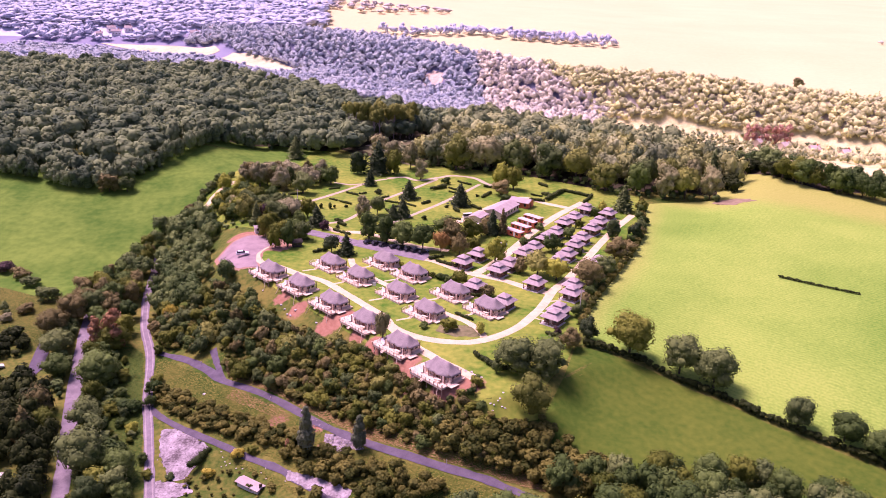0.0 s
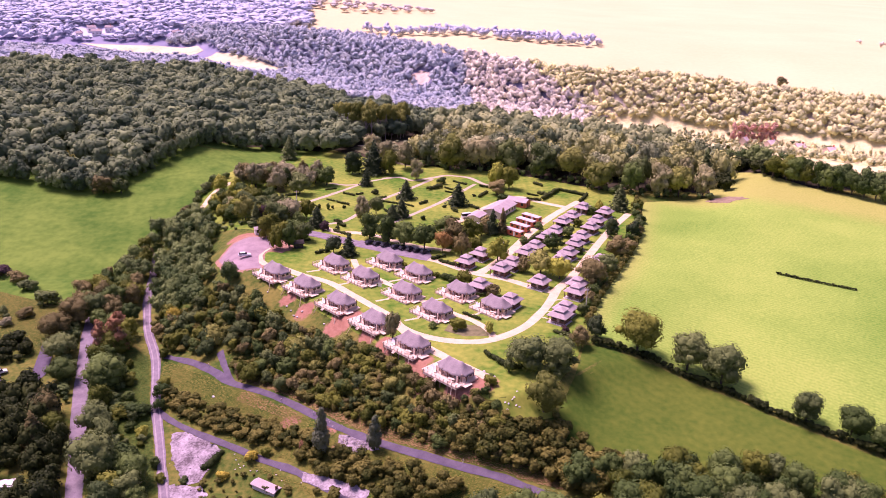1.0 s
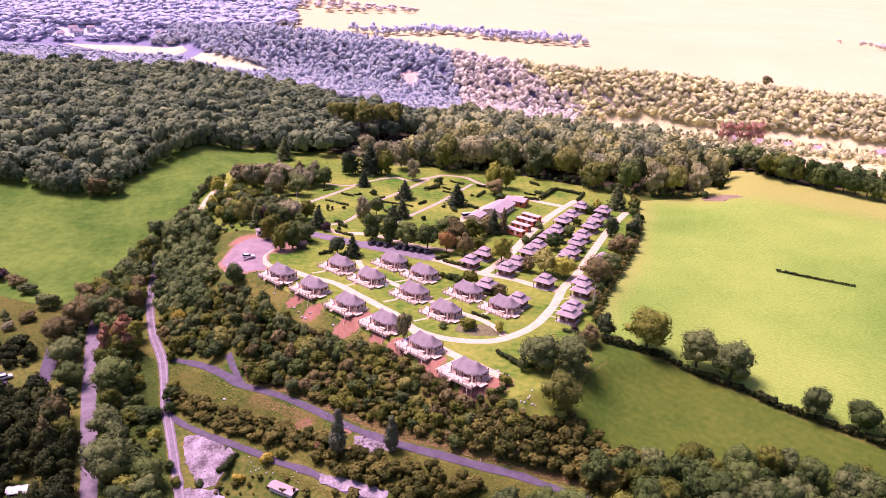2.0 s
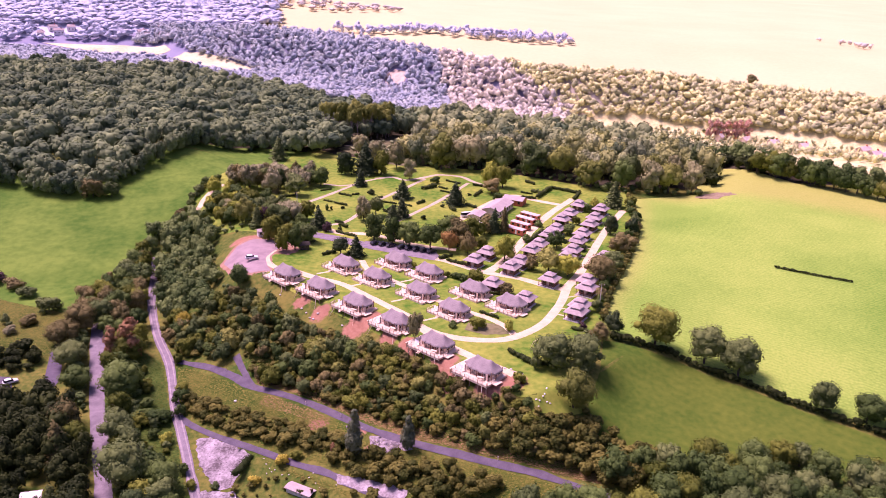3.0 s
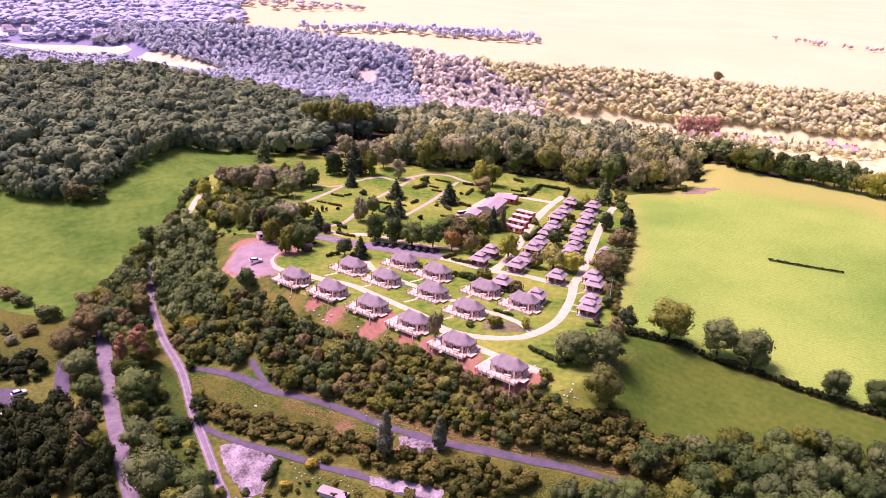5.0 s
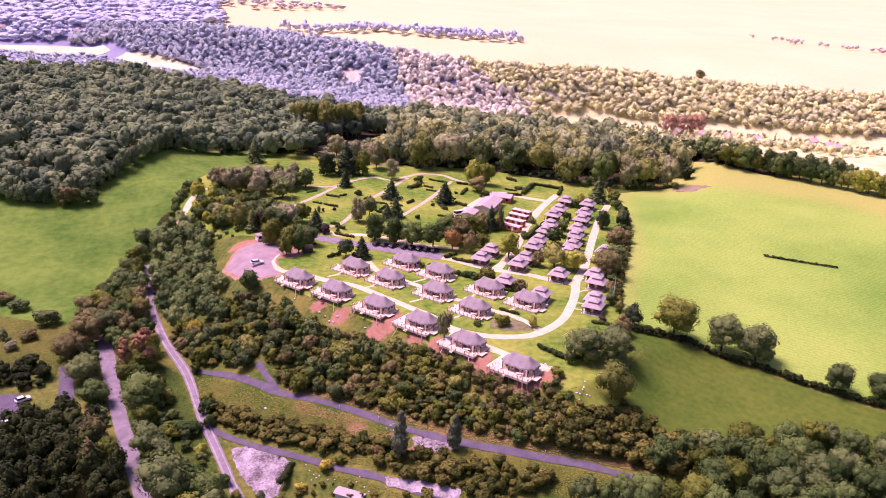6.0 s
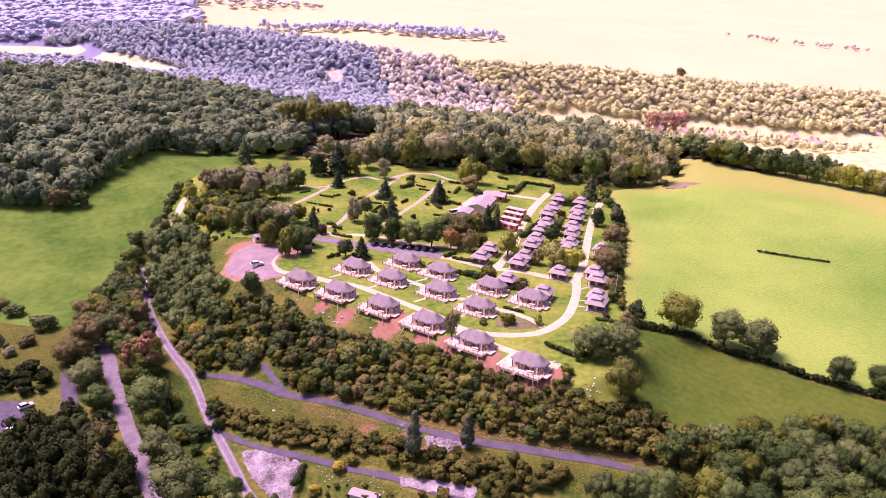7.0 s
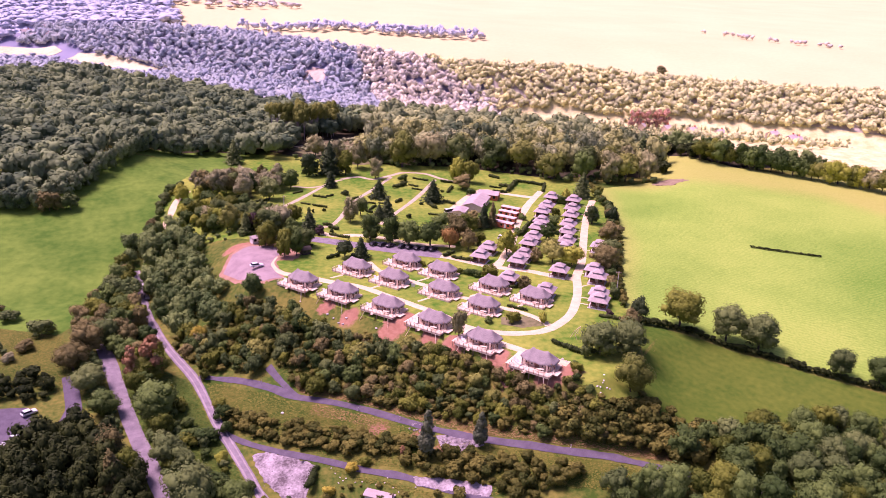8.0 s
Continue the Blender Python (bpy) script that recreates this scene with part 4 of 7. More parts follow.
# woods, too many trees to count
CLIFF = [(-13, 684), (2, 679), (5, 692), (-4, 700), (-13, 697)]
woods("woodland", [(-262, 402), (-240, 396), (-190, 381), (-160, 372), (-141, 389), (-114, 431), (-90, 447), (-63, 436), (-45, 430), (-40, 470), (-5, 490), (20, 540), (-60, 590), (-110, 640), (-395, 680)], 9.2, 13, 1, W_NEAR, "dense dark green broadleaved wood", 130, 10, full=1.15, size=0.14, fluff=0.05)
woods("woodland", [(60, 455), (140, 440), (150, 470), (110, 520), (40, 560), (0, 520), (10, 492)], 8.6, 15, 2, W_DEEP, "olive green wood behind the camp", 130, 10, full=1.15, size=0.14, fluff=0.05)
# the woods from here down carry distance haze in their leaf colours
woods("woodland", [(-430, 700), (-300, 690), (-145, 690), (-130, 712), (-160, 730), (-194, 762), (-238, 774), (-430, 792)], 7.0, 6, 3, W_HAZEBLUE, "haze-blue wood along the valley floor", 26, 4)
woods("woodland", [(-100, 722), (-20, 650), (38, 622), (30, 706), (-20, 765), (-60, 785), (-140, 812), (-240, 890), (-262, 856), (-222, 848), (-208, 834), (-200, 820), (-180, 802), (-118, 739), (-113, 724)], 5.0, 8, 4, W_HAZEBLUE, "haze-blue wood on a steep far hillside", 30, 2, [CLIFF], 1.4)
woods("woodland", [(38, 622), (60, 612), (112, 588), (125, 602), (76, 662), (30, 708)], 4.6, 8.5, 16, W_HAZEMIXED, "haze-pale mixed wood on the far hillside", 32, 4, full=1.45)
woods("woodland", [(118, 598), (150, 586), (166, 583), (184, 571), (203, 559), (218, 553), (246, 541), (306, 505), (440, 422), (440, 490), (330, 540), (257, 582), (200, 606), (150, 624), (76, 664)], 4.4, 8, 5, W_HAZEFAR, "haze-pale wood on the valley side", 34, 4, full=1.5)
woods("woodland", [(-640, 905), (-250, 888), (-205, 868), (-150, 832), (-112, 838), (-118, 900), (-128, 1050), (-170, 1180), (-240, 1290), (-760, 1330)], 10, 8.5, 6, W_HAZELILAC, "far haze-blue wood beyond the valley", 14, 2, [[(-262, 852), (-222, 852), (-222, 892), (-262, 892)], [(-364, 872), (-316, 872), (-316, 906), (-364, 906)]], 1.5)
woods("woodland", [(-430, 794), (-240, 778), (-216, 790), (-214, 806), (-230, 809), (-262, 809), (-306, 824), (-350, 850), (-430, 858)], 7.5, 4.5, 12, W_HAZEBLUE, "haze-blue wood between pale valley meadows", 22, 4, full=0.95)
woods("woodland", [(-430, 872), (-262, 862), (-250, 888), (-430, 902)], 8.5, 9, 13, W_HAZELILAC, "haze-blue wood round the far village", 18, 3, [[(-262, 852), (-222, 852), (-222, 890), (-262, 890)], [(-364, 872), (-316, 872), (-316, 902), (-364, 902)]], 1.15)
woods("woodland", [(-150, 940), (-60, 930), (20, 960), (10, 1000), (-120, 1040)], 17, 7, 15, W_HAZEHEDGE, "scattered haze-pale hedges and trees on the far plateau", 14, 3, full=0.55)
woods("woodland", [(-142, 688), (-100, 645), (-40, 605), (22, 548), (40, 555), (40, 618), (-20, 648), (-102, 716), (-124, 710)], 5.4, 8.5, 10, W_HAZEBLUE, "haze-blue wood in the valley", 30, 2, full=1.4)
woods("woodland", [(22, 540), (62, 540), (110, 535), (112, 585), (62, 610), (40, 618)], 5.4, 8.5, 17, W_HAZEMIXED, "haze-pale mixed wood in the valley", 26, 3, full=1.4)
woods("woodland", [(-60, 818), (30, 803), (112, 752), (150, 736), (160, 752), (120, 775), (40, 822), (-60, 836)], 8.0, 9, 7, W_HAZELILAC, "belt of trees on the far plateau", 22, 4)
woods("woodland", [(423, 820), (448, 755), (500, 689), (506, 707), (454, 773), (429, 838)], 12, 6, 9, W_HAZEHEDGE, "thin line of trees on the far stubble plateau", 14, 3, full=0.5)

# ---- lodges ----


def tent_roof(half_x, half_y, eave, ridge_at, ridge_half):
    """A sagging canvas roof with two raised ridge ends and a hanging hem."""
    xs, ys = np.linspace(-half_x, half_x, 29), np.linspace(-half_y, half_y, 17)
    bm = bmesh.new()
    grid = []
    for x in xs:
        col = []
        for y in ys:
            end = max(0.0, (abs(x) - ridge_half) / (half_x - ridge_half))
            d = max(abs(y) / half_y, end)
            corner = max(0.0, abs(y) / half_y + end - 1.0)
            z = eave + (ridge_at - eave) * (1 - d) ** 1.12 - 0.10 * corner
            z += 0.36 * math.exp(-((abs(x) - ridge_half) ** 2 + y * y) / 0.5)
            z -= 0.24 * math.sin(math.pi * (x + half_x) / (2 * half_x) * 4) ** 2 * d
            k = 1 - 0.62 * max(0.0, end - 0.1) ** 1.2 * (abs(y) / half_y) ** 2
            col.append(bm.verts.new((x, y * k, z)))
        grid.append(col)
    for i in range(28):
        for j in range(16):
            bm.faces.new((grid[i][j], grid[i + 1][j], grid[i + 1][j + 1], grid[i][j + 1]))
    rim = [grid[i][0] for i in range(29)] + [grid[28][j] for j in range(1, 17)] + [grid[i][16] for i in range(27, -1, -1)] + [grid[0][j] for j in range(15, 0, -1)]
    low = [bm.verts.new(v.co * 1.0 + Vector((0, 0, -0.28))) for v in rim]
    for k in range(len(rim)):
        n = (k + 1) % len(rim)
        bm.faces.new((rim[n], rim[k], low[k], low[n]))
    bm.normal_update()
    for f in bm.faces:
        f.smooth = True
    return done(bm, "roof", M_CANVAS)


def lodge(stilt, braced):
    """A canvas lodge on a timber deck, 12 m along the front and 8.6 m deep; its middle at the origin, the front towards -y."""
    root = thing("safari_lodge", "grey canvas lodge on a raised pale timber deck", "lodge", "canvas lodges")
    deck = part("deck", boxes("deck", M_TIMBER, (-5.97, -4.28, 0.3, 5.97, 4.28, 0.42)), root, "timber frame under the deck boards")
    plank = boxes("board", M_DECK, (-5.99, -0.2, 0.0, 5.99, 0.2, 0.075))
    for k in range(20):
        part("board", plank, deck).location = (0, -4.085 + 0.43 * k, 0.424 + 0.005 * (k % 3))
    part("side_landing", boxes("side_landing", M_DECK, (6.07, -2.3, 0.33, 7.5, 0.6, 0.48)), root)
    part("fascia", boxes("fascia", M_DECK, (-6.03, -4.36, -0.12, 6.03, -4.30, 0.5), (6.0, -4.3, 0.0, 6.06, 4.3, 0.49), (-6.06, -4.3, 0.0, -6.0, 4.3, 0.49)), root)
    for x in (-5.7, -2.9, 0, 2.9, 5.7):
        for y in (-4.0, 0, 4.0):
            deep = stilt * (1.0 if y < 0 else 0.55 if y == 0 else 0.25)
            part("post", boxes("post", M_TIMBER, (x - 0.1, y - 0.1, -deep, x + 0.1, y + 0.1, 0.35)), root)
    if braced:
        for x, lean in ((-4.3, -1.6), (4.3, 1.6)):
            bm = bmesh.new()
            tube(bm, [(x, -4.2, 0.25), (x + lean, -6.4, -stilt - 0.6)], [0.09, 0.09], 5)
            part("brace", done(bm, "brace", M_DECK), root)
    # open balustrade: slim posts, a top rail and two thin rails, along the front and the two ends
    for x in np.linspace(-5.95, 5.95, 9):
        part("rail_post", boxes("rail_post", M_TIMBER, (x - 0.06, -4.44, 0.12, x + 0.06, -4.37, 1.35)), root)
    for side in (-6.14, 6.07):
        for y in (-4.1, -2.6, -1.0):
            part("rail_post", boxes("rail_post", M_TIMBER, (side, y - 0.06, 0.12, side + 0.07, y + 0.06, 1.35)), root)
    for z, thick in ((1.35, 0.07), (0.72, 0.03), (1.02, 0.03)):
        part("handrail" if thick > 0.05 else "rail", boxes("rail", M_DECK, (-6, -4.37, z - thick, 6, -4.37 + thick, z)), root)
        for side in (-6.07, 6.07 - thick):
            part("handrail" if thick > 0.05 else "rail", boxes("rail", M_DECK, (side, -4.3, z - thick, side + thick, -0.9, z)), root)
    # tent body
    part("wall", boxes("wall", M_CREAM, (-3.2, 3.25, 0.5, 5.0, 3.35, 2.75), (-3.2, -1.0, 0.5, -3.1, 3.25, 2.75), (4.9, -1.0, 0.5, 5.0, 3.25, 2.75), (-3.1, -1.1, 0.5, 4.9, -1.0, 2.75)), root)
    part("floor_panel", boxes("floor_panel", M_BROWN, (-3.1, -1.0, 0.504, 4.9, 3.25, 0.53)), root)
    for x in (-3.15, -1.5, 0.1, 1.75, 3.4, 4.95):
        part("tent_pole", boxes("tent_pole", M_TIMBER, (x - 0.09, -1.16, 0.5, x + 0.09, -0.98, 2.8)), root)
    for x in (-2.55, -0.9, 2.35, 4.0):
        part("window", boxes("window", M_GLASS, (x, -1.14, 1.1, x + 0.42, -1.105, 2.2)), root, "dark mesh window")
    part("door", boxes("door", M_BROWN, (0.4, -1.15, 0.52, 1.45, -1.105, 2.4)), root)
    for y in (0.2, 1.8):
        part("window", boxes("window", M_GLASS, (4.98, y, 1.2, 5.03, y + 1.0, 2.2)), root, "dark mesh window")
    for x, y in ((-3.2, -2.1), (-1.2, -2.15), (0.8, -2.15), (2.8, -2.15), (4.6, -2.1), (-4.2, 0.2), (5.5, 0.2), (-3.2, 4.0), (4.6, 4.0)):
        part("canopy_pole", boxes("canopy_pole", M_BROWN, (x - 0.09, y - 0.09, 0.5, x + 0.09, y + 0.09, 2.6)), root)
    part("curtain", boxes("curtain", M_CREAM, (-3.1, -2.12, 0.55, -2.4, -2.05, 2.45), bevel=0.02), root, "cream canvas curtain tied to a pole")
    part("curtain", boxes("curtain", M_CREAM, (3.9, -2.12, 0.55, 4.5, -2.05, 2.45), bevel=0.02), root, "cream canvas curtain tied to a pole")
    roof = part("roof", tent_roof(5.2, 3.3, 2.55, 4.75, 2.3), root)
    roof.location = (0.65, 1.05, 0)
    # steps down at the front
    for k in range(3):
        part("step", boxes("step", M_DECK, (-1.7, -4.75 - 0.3 * k, 0.3 - 0.17 * k, -0.7, -4.40 - 0.3 * k, 0.36 - 0.17 * k)), root)
    return root


TURN_LODGE = -46.0
FRONT = [(-55.5, 261.6), (-43.8, 250.5), (-31.6, 237.4), (-19.9, 224.2), (-8.9, 209.5), (2.3, 194.1)]
BACK = [(-36.1, 270.7), (-25.4, 259.4), (-11.2, 247.1), (-1.8, 232.9), (-17.7, 274.7), (-7.4, 263.8), (6.5, 248.4), (17.0, 237.0)]
high = lodge(4.0, True)
tagged(high, "grey canvas lodge on a pale deck with tall braced stilts")
low = lodge(0.6, False)
for n, (x, y) in enumerate(FRONT):
    at = pose(x, y, 0.1, 0, 0, TURN_LODGE)
    if n:
        copy_thing(high, at)
    else:
        high.matrix_basis = at
for n, (x, y) in enumerate(BACK):
    at = pose(x, y, 0.1, 0, 0, TURN_LODGE)
    if n:
        copy_thing(low, at)
    else:
        low.matrix_basis = at

# ---- small cabins ----


def frustum(name, mat, half0, half1, z0, z1, hem=0.12):
    bm = bmesh.new()
    a = [bm.verts.new((sx * half0, sy * half0, z0)) for sx, sy in ((-1, -1), (1, -1), (1, 1), (-1, 1))]
    h = [bm.verts.new((sx * half0, sy * half0, z0 - hem)) for sx, sy in ((-1, -1), (1, -1), (1, 1), (-1, 1))]
    b = [bm.verts.new((sx * half1, sy * half1, z1)) for sx, sy in ((-1, -1), (1, -1), (1, 1), (-1, 1))]
    for i in range(4):
        j = (i + 1) % 4
        bm.faces.new((a[i], a[j], b[j], b[i]))
        bm.faces.new((h[i], h[j], a[j], a[i]))
    bm.faces.new(b)
    bm.faces.new(h[::-1])
    return done(bm, name, mat)


def cabin():
    root = thing("cabin", "small brown cabin with a pinkish two-tier hipped roof", "cabin", "small cabins")
    part("floor_slab", boxes("floor_slab", M_STONE, (-3.0, -3.2, -0.3, 3.0, 2.6, 0.15)), root)
    part("wall", boxes("wall", M_BROWN, (-2.4, -1.3, 0.15, 2.4, 2.4, 2.5)), root)
    for x in (-1.9, 0.9):
        part("window", boxes("window", M_GLASS, (x, -1.34, 0.9, x + 1.0, -1.28, 2.0)), root, "dark window pane")
    part("door", boxes("door", M_CREAM, (-0.5, -1.34, 0.15, 0.4, -1.27, 2.1)), root)
    part("window", boxes("window", M_GLASS, (2.38, 0, 1.0, 2.44, 1.2, 2.0)), root, "dark window pane")
    for x in (-2.7, 0, 2.7):
        part("post", boxes("post", M_BROWN, (x - 0.08, -2.9, 0.15, x + 0.08, -2.74, 2.5)), root)
    part("rail", boxes("rail", M_BROWN, (-2.7, -2.86, 0.9, 2.7, -2.78, 1.0), (-2.7, -2.84, 0.5, 2.7, -2.8, 0.58)), root)
    part("lower_roof", frustum("lower_roof", M_TILE, 3.25, 1.35, 2.5, 3.75), root)
    part("roof_band", boxes("roof_band", M_BROWN, (-1.2, -1.2, 3.7, 1.2, 1.2, 4.05)), root)
    part("upper_roof", frustum("upper_roof", M_TILE, 1.75, 0.12, 4.05, 5.0), root)
    return root


CABINS = [(65.8, 343.7), (58.6, 331.1), (53.4, 323.1), (48.3, 310.4), (43.6, 302.6), (37.7, 292), (33.3, 285), (27.2, 273.7), (22.7, 267.6), (34.5, 256.8), (68.3, 325.7), (63.7, 316.4), (57.8, 304.8), (53.7, 295.9),
          (49.3, 285.6), (45, 277.7), (74.2, 338), (59.6, 278.3), (47.2, 255.6), (45.6, 249), (39.7, 235), (37.3, 229.8), (16.5, 282.6), (10.8, 274.4), (23, 240.4), (14.1, 252.5)]
hut = cabin()
for n, (x, y) in enumerate(CABINS):
    at = pose(x, y, float(ground(x, y)) + 0.1, 0, 0, -36)
    if n:
        copy_thing(hut, at)
    else:
        hut.matrix_basis = at

# narrow footways from the cabins to the gravel path
LANE = [(38.5, 252), (48.1, 268.4), (56.3, 285.7), (65.5, 305.2), (74.6, 323.3), (86.2, 343.6)]
for n in (10, 11, 12, 13, 14, 15, 16, 17, 18, 19, 20, 21):
    x, y = CABINS[n]
    _, qx, qy = nearest(LANE if y > 250 else [(19.4, 219.2), (26.3, 226.1), (32.6, 236.6), (36.8, 245.6)], np.array([x]), np.array([y]))
    ribbon("path", [(x, y), ((x + qx[0]) / 2, (y + qy[0]) / 2), (float(qx[0]), float(qy[0]))], 0.8, M_PATH, "narrow pale footway to a cabin", "path", 0.118, 0.03, n + 60)

# ---- furniture on the decks ----


def picnic_table():
    root = thing("picnic_table", "pale wooden table with two benches on a deck", "table", "deck tables")
    part("tabletop", boxes("tabletop", M_DECK, (-1.0, -0.4, 0.7, 1.0, 0.4, 0.76)), root)
    for y in (-0.75, 0.75):
        part("bench", boxes("bench", M_DECK, (-1.0, y - 0.16, 0.42, 1.0, y + 0.16, 0.47)), root)
    for x in (-0.8, 0.75):
        part("leg", boxes("leg", M_DECK, (x, -0.06, 0, x + 0.07, 0.06, 0.7), (x, -0.8, 0.3, x + 0.07, 0.8, 0.42), (x, -0.8, 0, x + 0.07, -0.7, 0.3), (x, 0.7, 0, x + 0.07, 0.8, 0.3)), root)
    return root


def lounger():
    root = thing("sun_lounger", "white sun lounger on a deck", "lounger", "deck loungers")
    part("frame", boxes("frame", M_WHITE, (-0.33, -0.9, 0.28, 0.33, 0.5, 0.36)), root)
    bm = bmesh.new()
    v = [bm.verts.new(p) for p in ((-0.33, 0.5, 0.3), (0.33, 0.5, 0.3), (0.33, 1.05, 0.8), (-0.33, 1.05, 0.8), (-0.33, 0.5, 0.36), (0.33, 0.5, 0.36), (0.33, 1.0, 0.84), (-0.33, 1.0, 0.84))]
    for f in ((3, 2, 1, 0), (4, 5, 6, 7), (0, 1, 5, 4), (1, 2, 6, 5), (2, 3, 7, 6), (3, 0, 4, 7)):
        bm.faces.new([v[i] for i in f])
    part("backrest", done(bm, "backrest", M_WHITE), root)
    for x in (-0.3, 0.24):
        for y in (-0.8, 0.35):
            part("leg", boxes("leg", M_WHITE, (x, y, 0, x + 0.06, y + 0.06, 0.28)), root)
    return root


table, chair = picnic_table(), lounger()
for n, (x, y) in enumerate(FRONT + BACK):
    deck = pose(x, y, 0.6, 0, 0, TURN_LODGE)
    spots = [(table, (2.6, -2.7, 0), 8), (chair, (-3.9, -2.2, 0), 40), (chair, (-5.0, -1.6, 0), 40)]
    for proto, (px, py, pz), turn in spots:
        at = deck @ pose(px, py, pz, 0, 0, turn + n * 7 % 20)
        if n == 0 and proto.matrix_basis.translation.length < 1:
            proto.matrix_basis = at
        else:
            copy_thing(proto, at)

# boardwalks beside the last front lodges
for x, y in FRONT[3:]:
    m = pose(x, y, 0.1, 0, 0, TURN_LODGE)
    walkway = thing("boardwalk", "pale timber boardwalk from a path to a lodge deck", "boardwalk", "lodge boardwalks", m)
    for k in range(24):
        part("board", boxes("board", M_DECK, (-7.5, -3.6 + 0.36 * k, 0.36, -6.1, -3.27 + 0.36 * k, 0.44)), walkway)
    for k in (-3.2, 0.4, 4.4):
        part("bearer", boxes("bearer", M_TIMBER, (-7.4, k, -1.4 if k < 0 else -0.5, -7.25, k + 0.15, 0.36)), walkway)
# footways from the decks to the paths
for n, (x, y) in enumerate(BACK[:4] + BACK[4:]):
    m = pose(x, y, 0, 0, 0, TURN_LODGE)
    p, q = m @ Vector((-1.2, -5.1, 0)), m @ Vector((-2.6, -9.6, 0))
    ribbon("path", [(p.x, p.y), ((p.x + q.x) / 2, (p.y + q.y) / 2), (q.x, q.y)], 1.1, M_PATH, "short pale footway to a lodge", "path", 0.115, 0.04, n)

# ---- service buildings, mobile homes, vehicles ----


def gabled(bm, x0, y0, x1, y1, eave, ridge, over=0.4):
    ym = (y0 + y1) / 2
    P = [(x0 - over, y0 - over, eave), (x1 + over, y0 - over, eave), (x1 + over, ym, ridge), (x0 - over, ym, ridge), (x0 - over, y1 + over, eave), (x1 + over, y1 + over, eave)]
    a = [bm.verts.new(p) for p in P]
    b = [bm.verts.new((p[0], p[1], p[2] - 0.16)) for p in P]
    for v, flip in ((a, False), (b, True)):
        for f in ((0, 1, 2, 3), (3, 2, 5, 4)):
            bm.faces.new([v[i] for i in (f[::-1] if flip else f)])
    for f in ((0, 1), (1, 2), (2, 5), (5, 4), (4, 3), (3, 0)):
        bm.faces.new((a[f[1]], a[f[0]], b[f[0]], b[f[1]]))


def house(name, label, category, lx, ly, eave, ridge, wall_mat, roof_mat, m, group="", chimney=True, windows=True):
    root = thing(name, label, category, group, m)
    bm = bmesh.new()
    box(bm, -lx / 2, -ly / 2, -0.6, lx / 2, ly / 2, eave)
    for sx in (-lx / 2, lx / 2):
        v = [bm.verts.new(p) for p in ((sx, -ly / 2, eave), (sx, ly / 2, eave), (sx, 0, ridge - 0.2))]
        bm.faces.new(v)
    part("wall", done(bm, "wall", wall_mat), root)
    bm = bmesh.new()
    gabled(bm, -lx / 2, -ly / 2, lx / 2, ly / 2, eave, ridge)
    roof = part("roof", done(bm, "roof", roof_mat), root)
    if chimney:
        part("chimney", boxes("chimney", M_RED, (lx * 0.2, -0.4, ridge - 0.8, lx * 0.2 + 0.7, 0.3, ridge + 0.9)), roof)
    n = max(2, int(lx / 2.6)) if windows else 0
    for k in range(n):
        x = -lx / 2 + (k + 0.5) * lx / n
        for y in (-ly / 2 - 0.03, ly / 2 + 0.03):
            part("window", boxes("window", M_GLASS, (x - 0.5, y - 0.03, 1.0, x + 0.5, y + 0.03, 2.2)), root, "dark window pane")
    part("door", boxes("door", M_BROWN, (lx / 2 - 0.02, -0.5, 0, lx / 2 + 0.05, 0.5, 2.1)), root)
    return root


house("service_building", "long low building with a pinkish grey roof", "building", 17, 8, 2.8, 4.2, M_CREAM, M_TILE, pose(29, 340, 0, 0, 0, 60), chimney=False)
house("service_building", "reddish building with a shallow roof beside a hedge", "building", 9, 6, 2.6, 3.8, M_RED, M_TILE, pose(38.5, 352, 0, 0, 0, -30), chimney=False)
house("service_building", "pale low hut with a pinkish roof beside the camp road", "building", 7, 5, 2.5, 3.2, M_CREAM, M_TILE, pose(18.5, 329, 0, 0, 0, 60), chimney=False)
house("shed", "small dark wooden shed on the lawn", "shed", 3.2, 2.6, 2.0, 3.0, M_DARKWOOD, M_DARKWOOD, pose(-50.8, 290.5, 0, 0, 0, 20), chimney=False)
house("shed", "small pale shed at the parking place", "shed", 4, 3, 2.3, 3.0, M_WHITE, M_TILE, pose(-67.5, 305, 0, 0, 0, 20), chimney=False)
house("shed", "long low garden shed with a pinkish roof", "shed", 7, 2.4, 0.9, 1.3, M_STONE, M_TILE, pose(-44, 175.5, float(ground(-44, 175.5)) + 0.2, 0, 0, -32), chimney=False, windows=False)


def mobile_home():
    root = thing("mobile_home", "red mobile home with a faded pink roof", "mobile home", "red mobile homes")
    part("body", boxes("body", M_RED, (-4.2, -1.45, 0.35, 4.2, 1.45, 2.4), bevel=0.06), root)
    part("roof", boxes("roof", M_ROOFPINK, (-4.3, -1.55, 2.4, 4.3, 1.55, 2.54), (-4.2, -0.9, 2.54, 4.2, 0.9, 2.66), bevel=0.04), root)
    part("skirt", boxes("skirt", M_BROWN, (-4.0, -1.35, 0, 4.0, 1.35, 0.35)), root)
    for x in (-3.4, -0.8, 2.2):
        part("window", boxes("window", M_GLASS, (x, -1.49, 1.2, x + 0.9, -1.43, 2.0)), root, "dark window pane")
    part("door", boxes("door", M_WHITE, (0.8, -1.49, 0.4, 1.6, -1.42, 2.2)), root)
    part("window", boxes("window", M_GLASS, (4.18, -0.7, 1.2, 4.24, 0.7, 2.0)), root, "dark window pane")
    return root


home = mobile_home()
